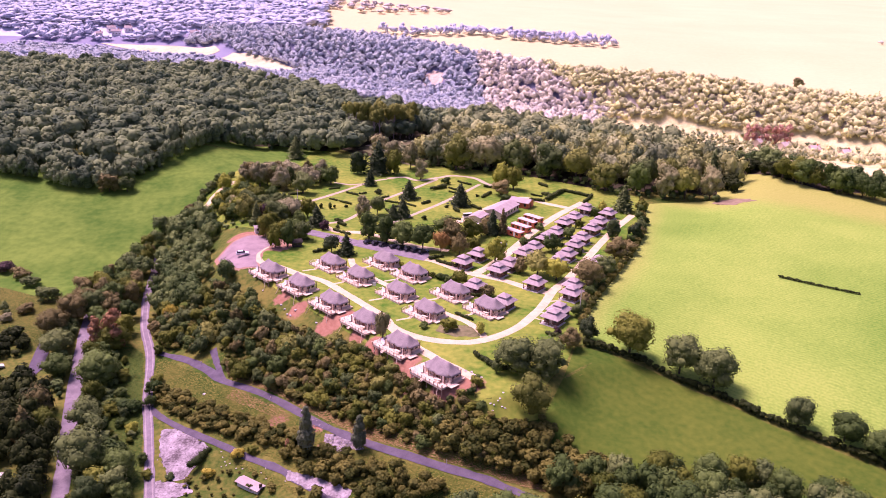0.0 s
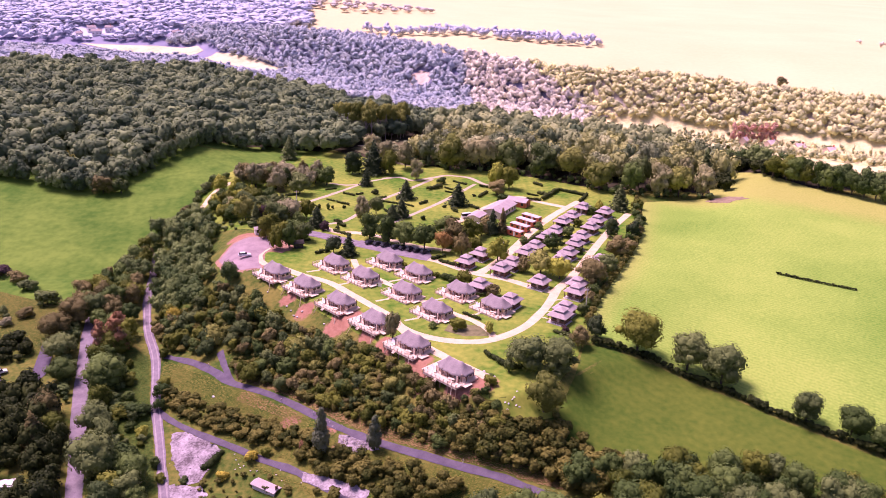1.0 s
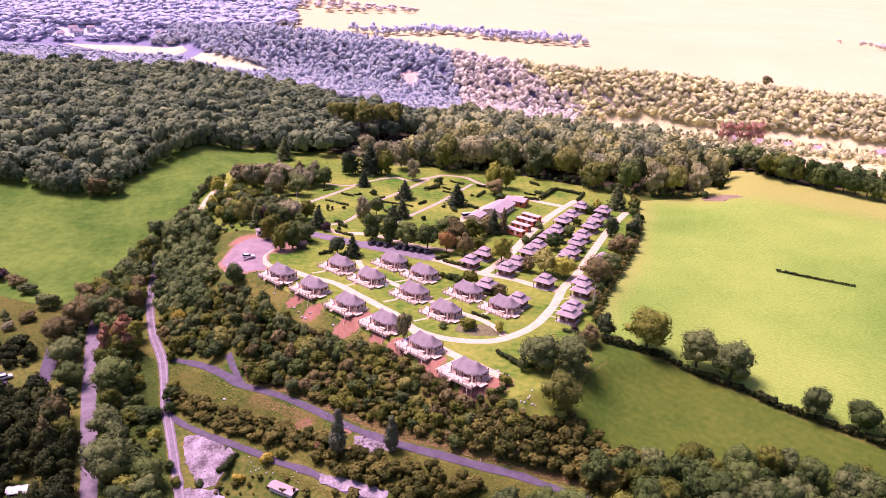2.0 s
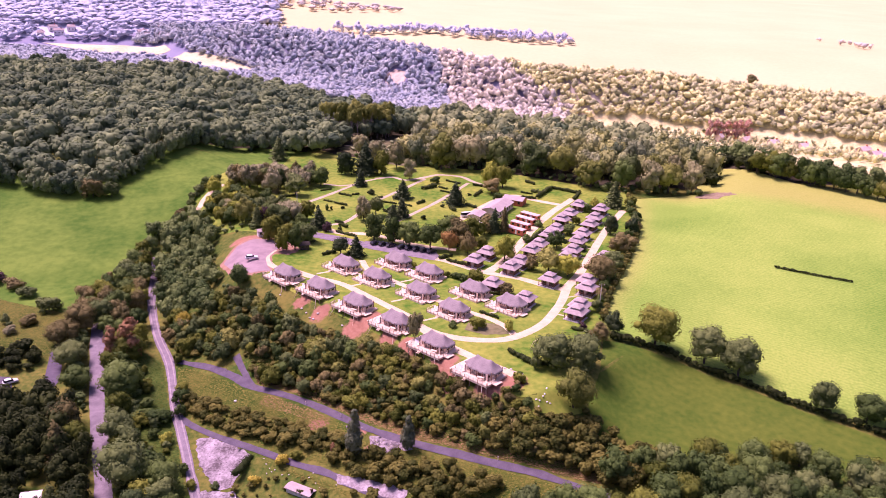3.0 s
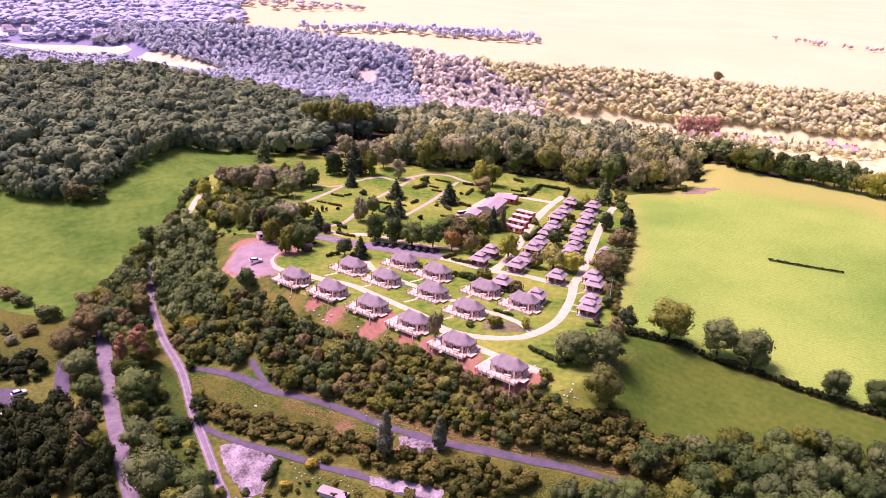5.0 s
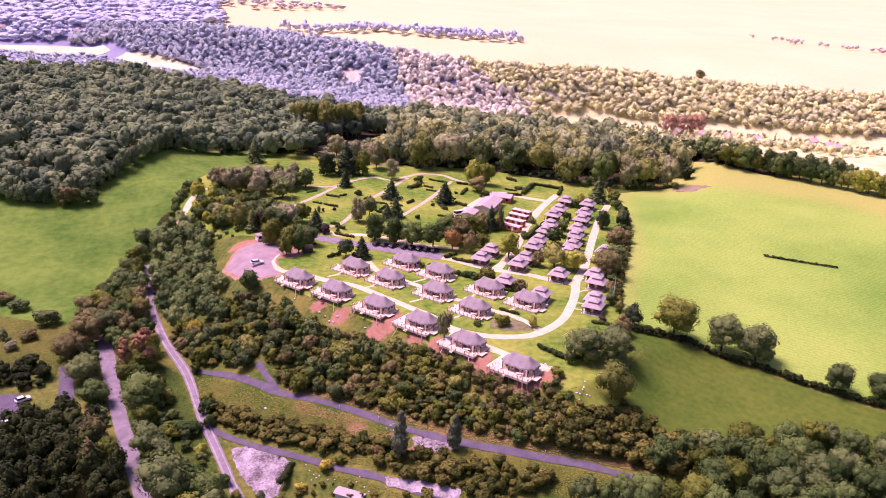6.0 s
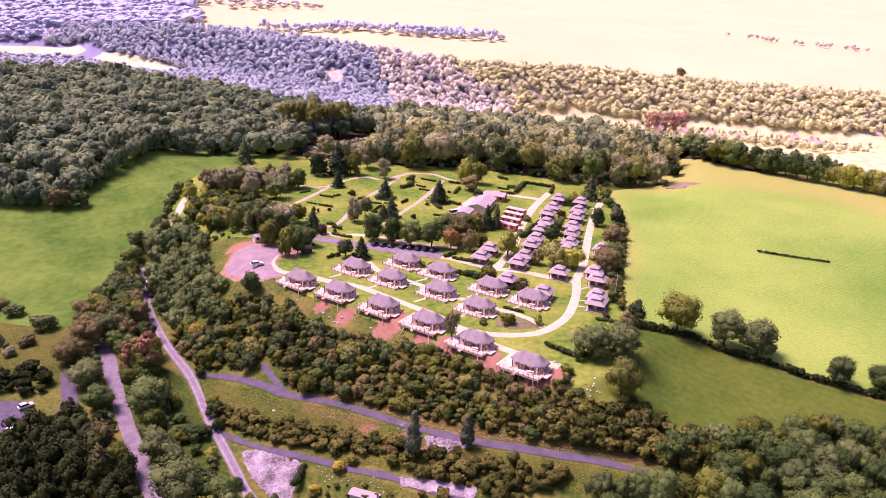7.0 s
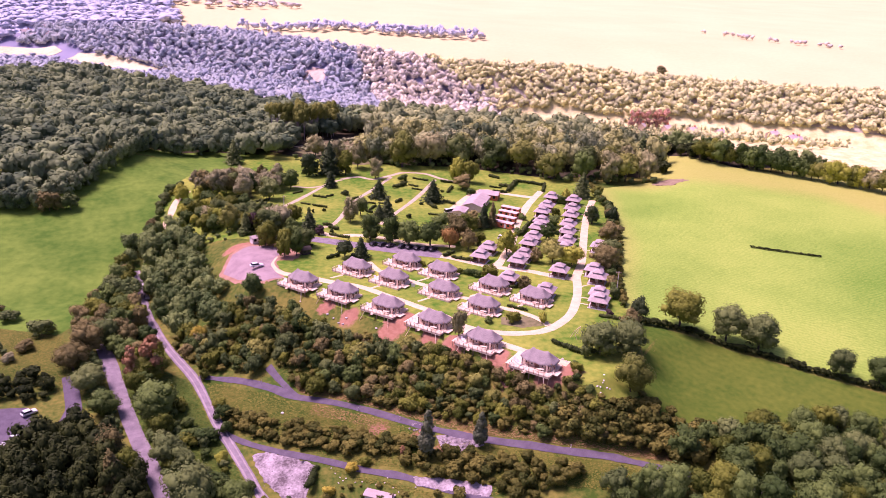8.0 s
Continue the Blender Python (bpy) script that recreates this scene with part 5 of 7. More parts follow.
for n, (x, y) in enumerate([(31.8, 310.6), (35.2, 317.4), (38.5, 324.1), (41.5, 329.8)]):
    at = pose(x, y, 0.05, 0, 0, -44)
    if n:
        copy_thing(home, at)
    else:
        home.matrix_basis = at


def car(name, label, mat, length=4.3, tall=1.5, boxy=False):
    root = thing(name, label, "car", "parked cars")
    h, w = length / 2, 0.88
    side = [(-h, 0.35), (-h, 0.8), (-h * 0.92, 0.95), (h * 0.35, 0.98), (h * 0.95, 0.8), (h, 0.6), (h, 0.35)]
    if boxy:
        side = [(-h, 0.35), (-h, 1.1), (h * 0.75, 1.1), (h * 0.97, 0.95), (h, 0.6), (h, 0.35)]
    bm = bmesh.new()
    a, b = [bm.verts.new((x, -w, z)) for x, z in side], [bm.verts.new((x, w, z)) for x, z in side]
    bm.faces.new(a)
    bm.faces.new(b[::-1])
    for i in range(len(side)):
        j = (i + 1) % len(side)
        bm.faces.new((a[j], a[i], b[i], b[j]))
    part("body", done(bm, "body", mat, 0.06), root)
    lo, hi = ((-h * 0.9, h * 0.42), (-h * 0.68, h * 0.1)) if not boxy else ((-h * 0.99, h * 0.72), (-h * 0.97, h * 0.5))
    base = 0.94 if not boxy else 1.08
    bm = bmesh.new()
    p = [bm.verts.new(q) for q in ((lo[0], -w * 0.95, base), (lo[1], -w * 0.95, base), (lo[1], w * 0.95, base), (lo[0], w * 0.95, base), (hi[0], -w * 0.78, tall - 0.06), (hi[1], -w * 0.78, tall - 0.06), (hi[1], w * 0.78, tall - 0.06), (hi[0], w * 0.78, tall - 0.06))]
    for f in ((4, 5, 6, 7), (0, 1, 5, 4), (1, 2, 6, 5), (2, 3, 7, 6), (3, 0, 4, 7)):
        bm.faces.new([p[i] for i in f])
    part("glasshouse", done(bm, "glasshouse", M_GLASS), root, "dark car windows")
    part("roof", boxes("roof", mat, (hi[0] - 0.05, -w * 0.8, tall - 0.07, hi[1] + 0.05, w * 0.8, tall)), root)
    for x in (-h * 0.62, h * 0.62):
        for y in (-w, w - 0.18):
            bm = bmesh.new()
            tube(bm, [(x, y, 0.32), (x, y + 0.18, 0.32)], [0.32, 0.32], 12)
            wheel = part("wheel", done(bm, "wheel", M_TYRE), root)
            bm = bmesh.new()
            tube(bm, [(x, y - 0.012, 0.32), (x, y + 0.192, 0.32)], [0.19, 0.19], 10)
            part("rim", done(bm, "rim", M_METAL), wheel)
    for y in (-0.7, 0.45):
        part("headlight", boxes("headlight", M_WHITE, (h - 0.05, y, 0.58, h + 0.02, y + 0.25, 0.74)), root)
    return root


dark = car("car", "dark parked car under the row of trees", M_CARDARK)
for n, (x, y) in enumerate([(-24.3, 296.0), (-21.4, 294.9), (-18.6, 293.7), (-14.3, 291.9), (-11.6, 290.9), (-8.9, 289.8), (-6.2, 288.6), (-3.6, 287.5)]):
    at = pose(x, y, 0.18, 0, 0, 38 + 5 * (n % 3 - 1))
    if n:
        copy_thing(dark, at)
    else:
        dark.matrix_basis = at
car("car", "white estate car on the gravel parking place", M_CARWHITE, 4.5).matrix_basis = pose(-68.5, 279.5, 0.22, 0, 0, 14)
car("car", "white car on the gravel road by the mobile homes", M_CARWHITE, 4.2).matrix_basis = pose(26.4, 297.4, 0.16, 0, 0, 55)
car("van", "white van beside the service building", M_CARWHITE, 5.2, 2.2, True).matrix_basis = pose(14.6, 331.5, 0.16, 0, 0, 20)
car("car", "white car beside the service building", M_CARWHITE, 4.2).matrix_basis = pose(18.5, 320.5, 0.16, 0, 0, 20)
for x, y, turn in ((-133.2, 227.2, 35), (-134.4, 216.8, 60), (-136.6, 213.4, 75)):
    car("car", "white car parked in a yard between trees", M_CARWHITE, 4.2).matrix_basis = pose(x, y, float(ground(x, y)) + 0.18, 0, 0, turn)
car("van", "white van on the track between trees", M_CARWHITE, 5.2, 2.2, True).matrix_basis = pose(-108.4, 306, float(ground(-108.4, 306)) + 0.25, 0, 0, 98)
car("car", "dark car on the track between trees", M_CARDARK).matrix_basis = pose(-107.2, 299, float(ground(-107.2, 299)) + 0.25, 0, 0, 100)


def pole(x, y, tall, label):
    root = thing("utility_pole", label, "pole", "", pose(x, y, float(ground(x, y))))
    bm = bmesh.new()
    tube(bm, [(0, 0, -0.3), (0, 0, tall)], [0.16, 0.11], 8)
    part("shaft", done(bm, "shaft", M_STONE), root)
    part("crossarm", boxes("crossarm", M_TIMBER, (-0.9, -0.06, tall - 0.6, 0.9, 0.06, tall - 0.45)), root)
    for px in (-0.8, 0.0, 0.75):
        part("insulator", boxes("insulator", M_WHITE, (px, -0.05, tall - 0.45, px + 0.08, 0.05, tall - 0.25)), root)


pole(46.2, 235.5, 9.5, "pale utility pole beside the cabins")
pole(-55.8, 323.5, 12.5, "pale utility pole among the trees")

# far houses
HOUSES = [(256.5, 508, 10, 8, 20), (224, 524, 11, 7, 35), (240, 516, 9, 7, 10), (292, 498, 13, 8, 25), (300, 486, 9, 7, 60), (262, 440, 12, 8, 30), (276, 452, 10, 8, 20), (210, 533, 8, 6, 50)]
for x, y, lx, ly, turn in HOUSES:
    house("house", "pale rendered house in the valley with a pinkish roof", "house", lx * 0.7, ly * 0.7, 3.6, 5.8, M_CREAM, M_ROOFPINK, pose(x, y, float(ground(x, y)), 0, 0, turn), "valley houses")
VILLAGE = [(-243, 866, 16, 9, 10), (-252, 874, 14, 9, 30), (-236, 880, 12, 8, 60), (-232, 862, 10, 8, 15), (-336, 885, 16, 10, 20), (-345, 895, 14, 9, 40), (-326, 893, 12, 9, 5), (-352, 880, 10, 8, 10)]
for x, y, lx, ly, turn in VILLAGE:
    house("house", "white village house far beyond the wood", "house", lx * 0.6, ly * 0.6, 4.0, 6.0, M_WHITE, M_TILE, pose(x, y, float(ground(x, y)), 0, 0, turn), "village houses")

# ---- shrubs and trees ----
TALL = TREE_RNG.uniform


def grove(poly, gap, seed, kind, low, high, wide, mats, label, category, group, clear=3.0, skip=()):
    for x, y in scatter(poly, gap, seed, ROADS, clear):
        if not any(inside(hole, x, y) for hole in skip):
            h = TALL(low, high)
            tree(kind, x, y, h, h * TALL(*wide), TREE_RNG.choice(mats), label, category, group)


def along(line, gap, kind, low, high, wide, mats, label, category, group, stray=0.4):
    for x, y in curve(line, gap):
        h = TALL(low, high)
        tree(kind, x + TALL(-stray, stray), y + TALL(-stray, stray), h, h * TALL(*wide), TREE_RNG.choice(mats), label, category, group)


BANK_WEST = [(-97, 262), (-72, 263), (-66, 255), (-59, 248.5), (-50.5, 240.5), (-47, 235.5), (-42, 231.5), (-36.5, 227.5), (-29, 222), (-38, 204.5), (-45, 210), (-60, 218.5), (-63, 226), (-73, 233), (-87, 240.5), (-93, 252)]
BANK_EAST = [(-29, 222), (-19, 212.5), (-11, 203), (-5.5, 196), (1.5, 187), (10, 186.5), (13, 183), (20, 170), (10, 172), (-4, 179), (-25, 193), (-38, 204.5)]
thicket("undergrowth", scatter(BANK_WEST, 2.9, 31, ROADS, 2.0) + scatter(BANK_EAST, 2.5, 32, ROADS, 1.8), "scrub", 1.4, 3.4, (1.1, 1.6), W_SHRUB, "dense undergrowth on the bank below the lodges", "undergrowth", 31)
grove(BANK_WEST, 3.5, 11, "bush", 2.6, 6.6, (0.75, 1.15), [L_GREEN, L_GREEN, L_GREEN, L_OLIVE, L_OLIVE, L_GREY, L_GREY, L_GREY, L_BROWN, L_SUNNY], "leafy green shrub on the bank below the lodges", "shrub", "bank shrubs", 2.6)
grove(BANK_EAST, 2.9, 51, "bush", 2.0, 5.0, (0.75, 1.2), [L_GREEN, L_OLIVE, L_OLIVE, L_OLIVE, L_GREY, L_BROWN, L_BROWN, L_SUNNY], "olive leafy shrub on the bank below the lodges", "shrub", "bank shrubs", 2.4)
thicket("shrubbery", scatter([(5, 181), (12, 178.8), (20, 177.6), (26, 178.4), (31, 180), (37, 175), (50, 168.5), (34, 160), (18, 168), (4, 175)], 2.5, 21, ROADS, 2.6), "scrub", 3.0, 6.0, (0.95, 1.3), W_SHRUB, "leafy shrubs above the lane", "shrubs", 21)
thicket("tree_belt", scatter([(-68, 263), (-80, 266), (-82, 290), (-88, 312), (-96, 340), (-104, 345), (-114, 342), (-118, 310), (-112, 290), (-100, 262)], 4.8, 12, ROADS, 2.8), "forest", 5, 10, (0.75, 1.05), W_BELT, "belt of green broadleaved trees beside the camp", "tree belt", 12)
grove([(-131, 280), (-121, 310), (-117, 331), (-110, 303), (-107, 273), (-112, 262), (-121, 258)], 5.4, 13, "broad", 5, 8.5, (0.75, 1.0), [L_GREEN, L_BROWN, L_OLIVE, L_GREY], "greyish broadleaved tree beside the road", "tree", "roadside trees", 2.6)
house("hut", "white-roofed hut among dark trees", "hut", 4.2, 2.6, 2.0, 2.5, M_WHITE, M_WHITE, pose(-109.5, 177, float(ground(-106, 178)), 0, 0, 12), chimney=False)
thicket("woodland", [p for p in scatter([(-160, 206), (-143, 203), (-134.8, 205), (-131, 215), (-121.5, 217), (-110.4, 210), (-103, 196), (-98, 180), (-92, 160), (-165, 160)], 4.9, 14, ROADS, 3.8) if math.hypot(p[0] + 108, p[1] - 177) > 6], "forest", 7, 12, (0.7, 1.0), W_HEDGE, "dense dark green wood beside the road", "wood", 14)
thicket("undergrowth", scatter([(-126.1, 252.4), (-121.1, 261.2), (-116.3, 258.5), (-115.1, 242.5), (-110.8, 224.5), (-106.9, 213.1), (-112.4, 214.5), (-116.7, 227.6), (-119.8, 242.7)], 2.6, 53, ROADS, 2.8), "scrub", 1.8, 4.6, (0.9, 1.4), W_BELT, "dense dark shrubs beside the road", "undergrowth", 53)
thicket("undergrowth", scatter([(-172, 246), (-147, 244), (-131, 246), (-127, 236), (-131, 232), (-142, 234), (-160, 232)], 3.1, 52, ROADS, 3.0), "scrub", 2.5, 5.5, (0.9, 1.4), W_HEDGE, "dark bushes round a yard", "undergrowth", 52)
grove([(-110, 252), (-101, 238), (-99, 222), (-93, 206), (-86, 192), (-76, 176), (-70, 150), (-82, 150), (-93, 180), (-98, 200), (-104, 218), (-109, 238)], 5.6, 15, "broad", 5, 8.5, (0.8, 1.05), [L_GREEN, L_OLIVE, L_GREY], "green tree between two roads", "tree", "roadside trees", 3.6, [[(-99, 241), (-88, 234), (-83, 214), (-92, 212)]])
grove([(-170, 286), (-150, 266), (-143, 262), (-141, 257), (-150, 250), (-176, 262)], 6.0, 29, "bush", 2.0, 4.5, (1.0, 1.5), [L_BROWN, L_MAUVE, L_PURPLE, L_GREY], "greyish bush on the rough slope", "shrub", "slope shrubs", 2.5)
grove([(-106, 236), (-92, 232), (-84, 205), (-76, 182), (-90, 182), (-100, 212)], 4.6, 30, "bush", 1.6, 4.5, (0.95, 1.3), [L_GREEN, L_GREEN, L_OLIVE, L_GREY], "leafy bush between two roads", "shrub", "roadside shrubs", 3.0, [[(-97, 236), (-88, 232), (-83, 214), (-88, 212)]])
thicket("undergrowth", scatter([(-108, 250), (-99, 236), (-94, 222), (-93, 208), (-88, 200), (-82, 180), (-90, 178), (-98, 204), (-104, 226)], 2.5, 35, ROADS, 2.4), "scrub", 1.4, 3.8, (1.0, 1.5), W_BELT, "dark leafy undergrowth between two roads", "undergrowth", 35)
thicket("woodland", curve([(-262, 396), (-189, 377), (-160, 368), (-141, 384), (-116, 426), (-96, 442), (-70, 438)], 5.6).tolist(), "forest", 10, 13.5, (0.75, 1.0), W_NEAR, "dense leafy edge of the broadleaved wood", "wood", 39)
thicket("bramble", scatter([(-80, 208), (-56, 192.5), (-36, 185), (-30, 187), (-44, 196.5), (-62, 205.5), (-80, 220)], 1.7, 16, ROADS, 1.9), "scrub", 0.9, 3.6, (0.9, 1.6), W_SHRUB, "low brambles in rough dry grass", "brambles", 16)
thicket("shrubbery", scatter([(-40, 190.5), (-33, 187), (-27, 181.5), (-19, 179), (-8, 171), (6, 164), (-14, 158), (-30, 168), (-36, 180)], 2.2, 17, ROADS, 2.0), "scrub", 1.6, 4.8, (0.95, 1.3), W_SHRUB, "leafy shrubs below the lane", "shrubs", 17)
grove([(22, 160), (40, 170), (54, 168), (75, 167.5), (95, 161.5), (130, 120), (75, 132), (18, 146), (0, 158)], 5.6, 18, "broad", 6.5, 9.5, (0.8, 1.05), [L_GREEN, L_OLIVE, L_GREEN, L_GREEN, L_GREY], "leafy tree below the pasture", "tree", "pasture edge trees", 3.6)
BACKWOOD = scatter([(-5, 418), (45, 417), (80, 398), (135, 384), (152, 402), (150, 440), (100, 462), (10, 462), (-8, 440)], 8.6, 19, ROADS, 2.0)
random.Random(4).shuffle(BACKWOOD)
for n, (share, mat, label) in enumerate([(0.42, W_SUNNY, "tall olive trees behind the camp"), (0.72, W_DEEP, "tall dark green trees behind the camp"), (1.0, W_TREES, "tall pale green trees behind the camp")]):
    first = int(len(BACKWOOD) * (0, 0.42, 0.72)[n])
    thicket("woodland", BACKWOOD[first:int(len(BACKWOOD) * share)], "forest", 12, 20, (0.7, 0.95), mat, label, "wood", 19 + n)
thicket("woodland", scatter([(-40, 432), (-8, 420), (-5, 455), (-35, 462)], 10.5, 22, ROADS, 2.0), "forest", 3.5, 8, (0.8, 1.0), W_TREES, "pale scrubby trees behind the camp", "wood", 22)
grove([(-86, 326), (-62, 312), (-58, 335), (-66, 346), (-90, 346)], 5.0, 23, "broad", 5, 8, (0.75, 1.0), [L_GREEN, L_OLIVE, L_GREY, L_PALE], "leafy tree on the camp's edge", "tree", "camp edge trees", 2.2)
thicket("undergrowth", scatter([(5, 184.5), (9, 184), (13, 181.2), (20, 180), (29, 182.4), (31, 180), (20, 174), (6, 179)], 1.5, 36, ROADS, 2.0), "scrub", 1.1, 2.5, (1.1, 1.7), W_SHRUB, "low leafy undergrowth below the small lawn", "undergrowth", 36)
thicket("undergrowth", scatter([(-106, 340), (-92, 322), (-68, 307), (-58, 316), (-70, 344), (-90, 364), (-102, 358)], 4.6, 37, ROADS, 2.2), "scrub", 1.0, 3.0, (1.1, 1.7), W_BELT, "leafy undergrowth at the camp's corner", "undergrowth", 37)
thicket("shrubbery", scatter([(-63, 178), (-54, 183), (-44, 179), (-34, 172), (-46, 168), (-60, 170)], 3.2, 38, ROADS, 2.4), "scrub", 0.7, 2.2, (1.0, 1.6), W_SHRUB, "low leafy shrubs in a garden", "shrubs", 38)
along([(12.6, 191.5), (11.6, 187.5), (9.5, 184.2), (5, 182.4)], 1.7, "bush", 1.7, 3.2, (0.9, 1.2), [L_GREEN, L_OLIVE, L_BROWN], "leafy bush beside reddish soil", "shrub", "bank shrubs", 0.3)
along([(92, 352), (85.5, 326), (77.5, 304), (64, 276), (52, 252), (45.5, 236)], 5.2, "bush", 3.0, 6.0, (0.9, 1.25), [L_BROWN, L_GREEN, L_OLIVE, L_GREY, L_GREEN], "leafy bush in the camp boundary", "shrub", "boundary shrubs", 1.3)
woods("scrub", [(-42, 452), (-22, 474), (5, 482), (28, 470), (20, 440), (4, 424), (-22, 430)], 5.5, 2.6, 57, W_TREES, "low pale scrub on a rough clearing", 60, 4, full=0.45)
woods("scrub", [(132, 560), (150, 520), (165, 475), (190, 440), (240, 420), (300, 440), (240, 505), (212, 535), (180, 560)], 4.8, 3.4, 18, W_TREES, "scattered olive bushes on the valley floor", 20, 2, full=0.5)
woods("scrub", [(160, 580), (200, 558), (245, 534), (300, 498), (340, 478), (330, 462), (240, 512), (200, 536), (160, 560)], 6.0, 3.6, 58, W_TREES, "olive bushes below the pale wooded slope", 20, 2, full=0.5)
# the leaf colour of these two scrubs includes the valley haze
woods("scrub", [(170, 552), (200, 535), (250, 500), (300, 470), (320, 480), (290, 505), (240, 530), (205, 552)], 7.5, 6.0, 54, W_HAZEFAR, "haze-pale trees between valley houses", 30, 3, full=0.36)
woods("scrub", [(186, 470), (205, 440), (230, 418), (262, 400), (280, 420), (250, 450), (215, 480)], 7.0, 5.0, 55, W_HAZEFAR, "haze-pale trees beyond the field boundary belt", 30, 3, full=0.6)
thicket("undergrowth", scatter([(-44, 434), (-38, 424), (-8, 414), (40, 404), (62, 394), (84, 374), (100, 368), (132, 366), (138, 374), (104, 380), (86, 388), (60, 408), (10, 424), (-30, 438)], 5.4, 33, ROADS, 2.0), "scrub", 2.0, 5.0, (0.9, 1.4), W_BELT, "leafy undergrowth at the foot of the wood", "undergrowth", 33)
thicket("undergrowth", scatter([(138, 374), (146, 386), (156, 414), (162, 412), (166, 396), (172, 388), (180, 390), (172, 410), (166, 440), (148, 440), (138, 392)], 5.6, 34, ROADS, 2.0), "scrub", 5, 9, (0.9, 1.3), W_HEDGE, "leafy undergrowth at the corner of the crop field", "undergrowth", 34)
thicket("scrub", scatter([(140, 470), (200, 440), (225, 470), (200, 520), (150, 560)], 12, 24, ROADS, 2), "scrub", 2, 4.5, (1.0, 1.5), W_SHRUB, "scattered bushes on the pale valley floor", "bushes", 24)
grove([(-119, 268), (-104, 262), (-99, 248), (-106, 244), (-112, 250), (-115, 262)], 4.6, 26, "broad", 5, 8, (0.8, 1.0), [L_GREEN, L_OLIVE, L_BROWN], "leafy tree between road and track", "tree", "roadside trees", 2.2)
grove([(-93, 371), (-54, 366), (-52, 386), (-90, 392)], 5.6, 25, "broad", 6.5, 9.5, (0.6, 0.95), [L_MAUVE, L_MAUVE, L_BROWN, L_GREY], "brownish tree at the edge of the camp", "tree", "camp edge trees", 2.4)
along([(-107, 334), (-108.5, 346), (-106, 358), (-104, 370), (-98, 384)], 3.0, "bush", 2.5, 4.8, (0.95, 1.3), [L_GREEN, L_BROWN, L_OLIVE, L_GREY], "leafy bush beside the meadow track", "shrub", "track shrubs", 0.8)
grove([(-97, 336), (-96, 362), (-90, 370), (-78, 362), (-70, 348), (-84, 344)], 4.4, 27, "bush", 3.0, 6.5, (0.85, 1.15), [L_GREEN, L_OLIVE, L_GREY, L_LIME], "leafy shrub at the camp's corner", "shrub", "corner shrubs", 2.4)
grove([(-62, 300), (-50, 296), (-44, 304), (-60, 322), (-68, 312)], 5.0, 28, "broad", 6, 9, (0.75, 1.0), [L_GREEN, L_OLIVE, L_GREY], "leafy tree beside the camp road", "tree", "camp edge trees", 3.6)
thicket("hedgerow", curve([(45, 215.2), (53, 211.8), (62, 208.3), (70, 203.6), (79, 198.2), (90, 189), (106.8, 177.5), (135, 158)], 1.7).tolist(), "scrub", 2.0, 3.2, (1.1, 1.5), W_HEDGE, "dense dark hedgerow between two fields", "hedgerow", 19)
thicket("hedgerow", curve([(124.4, 275), (135, 269), (147.3, 262.8)], 0.9).tolist(), "scrub", 0.8, 1.4, (1.1, 1.6), W_HEDGE, "short low dark hedge in the crop field", "hedgerow", 13)
thicket("hedgerow", curve([(95, 366), (88.8, 335.4), (80.4, 306), (66, 274), (53.4, 247.7), (45.4, 228)], 2.6).tolist(), "scrub", 2.2, 4.0, (0.9, 1.2), W_SHRUB, "overgrown leafy hedge along the camp boundary", "hedgerow", 26)
along([(-14.5, 275.6), (-6.9, 270), (0.3, 263.9), (5.7, 259.6)], 2.2, "bush", 2.0, 3.0, (1.0, 1.3), [L_OLIVE, L_LIME, L_GREEN], "leafy shrub behind a lodge", "shrub", "lodge shrubs")
along([(169, 389.5), (185, 377), (200.6, 364), (212, 355)], 4.6, "broad", 9.5, 13, (0.75, 0.95), [L_GREEN, L_GREEN, L_OLIVE], "dark green tree in the field boundary belt", "tree", "belt trees", 1.2)
along([(214, 352), (224, 342), (236, 333), (256, 318)], 4.6, "broad", 9.5, 12.5, (0.8, 1.0), [L_SUNNY, L_SUNNY, L_LIME, L_PALE], "yellowish sunlit tree in the field boundary belt", "tree", "belt trees", 1.5)
thicket("tree_belt", curve([(165, 440), (170, 418), (178, 398), (192, 386), (207, 376), (224, 366)], 6.4).tolist(), "forest", 9, 13, (0.8, 1.1), W_BELT, "belt of leafy trees behind the crop field", "tree belt", 64)
along([(206, 543), (214, 541), (222, 540), (231, 538)], 3.4, "oval", 10.5, 13, (0.38, 0.5), [L_HAZEPINK], "tall haze-paled reddish conifer in the valley", "tree", "red conifers", 1.5)

for x, y in scatter([(-52, 476), (-36, 470), (-22, 480), (-8, 492), (-12, 500), (-40, 492)], 5.5, 56):
    tree("stemmed", x, y, TALL(17, 22), TALL(6, 8), L_SUNNY, "tall tree with a long bare pale stem at the wood's edge", "tree", "bare-stemmed trees")

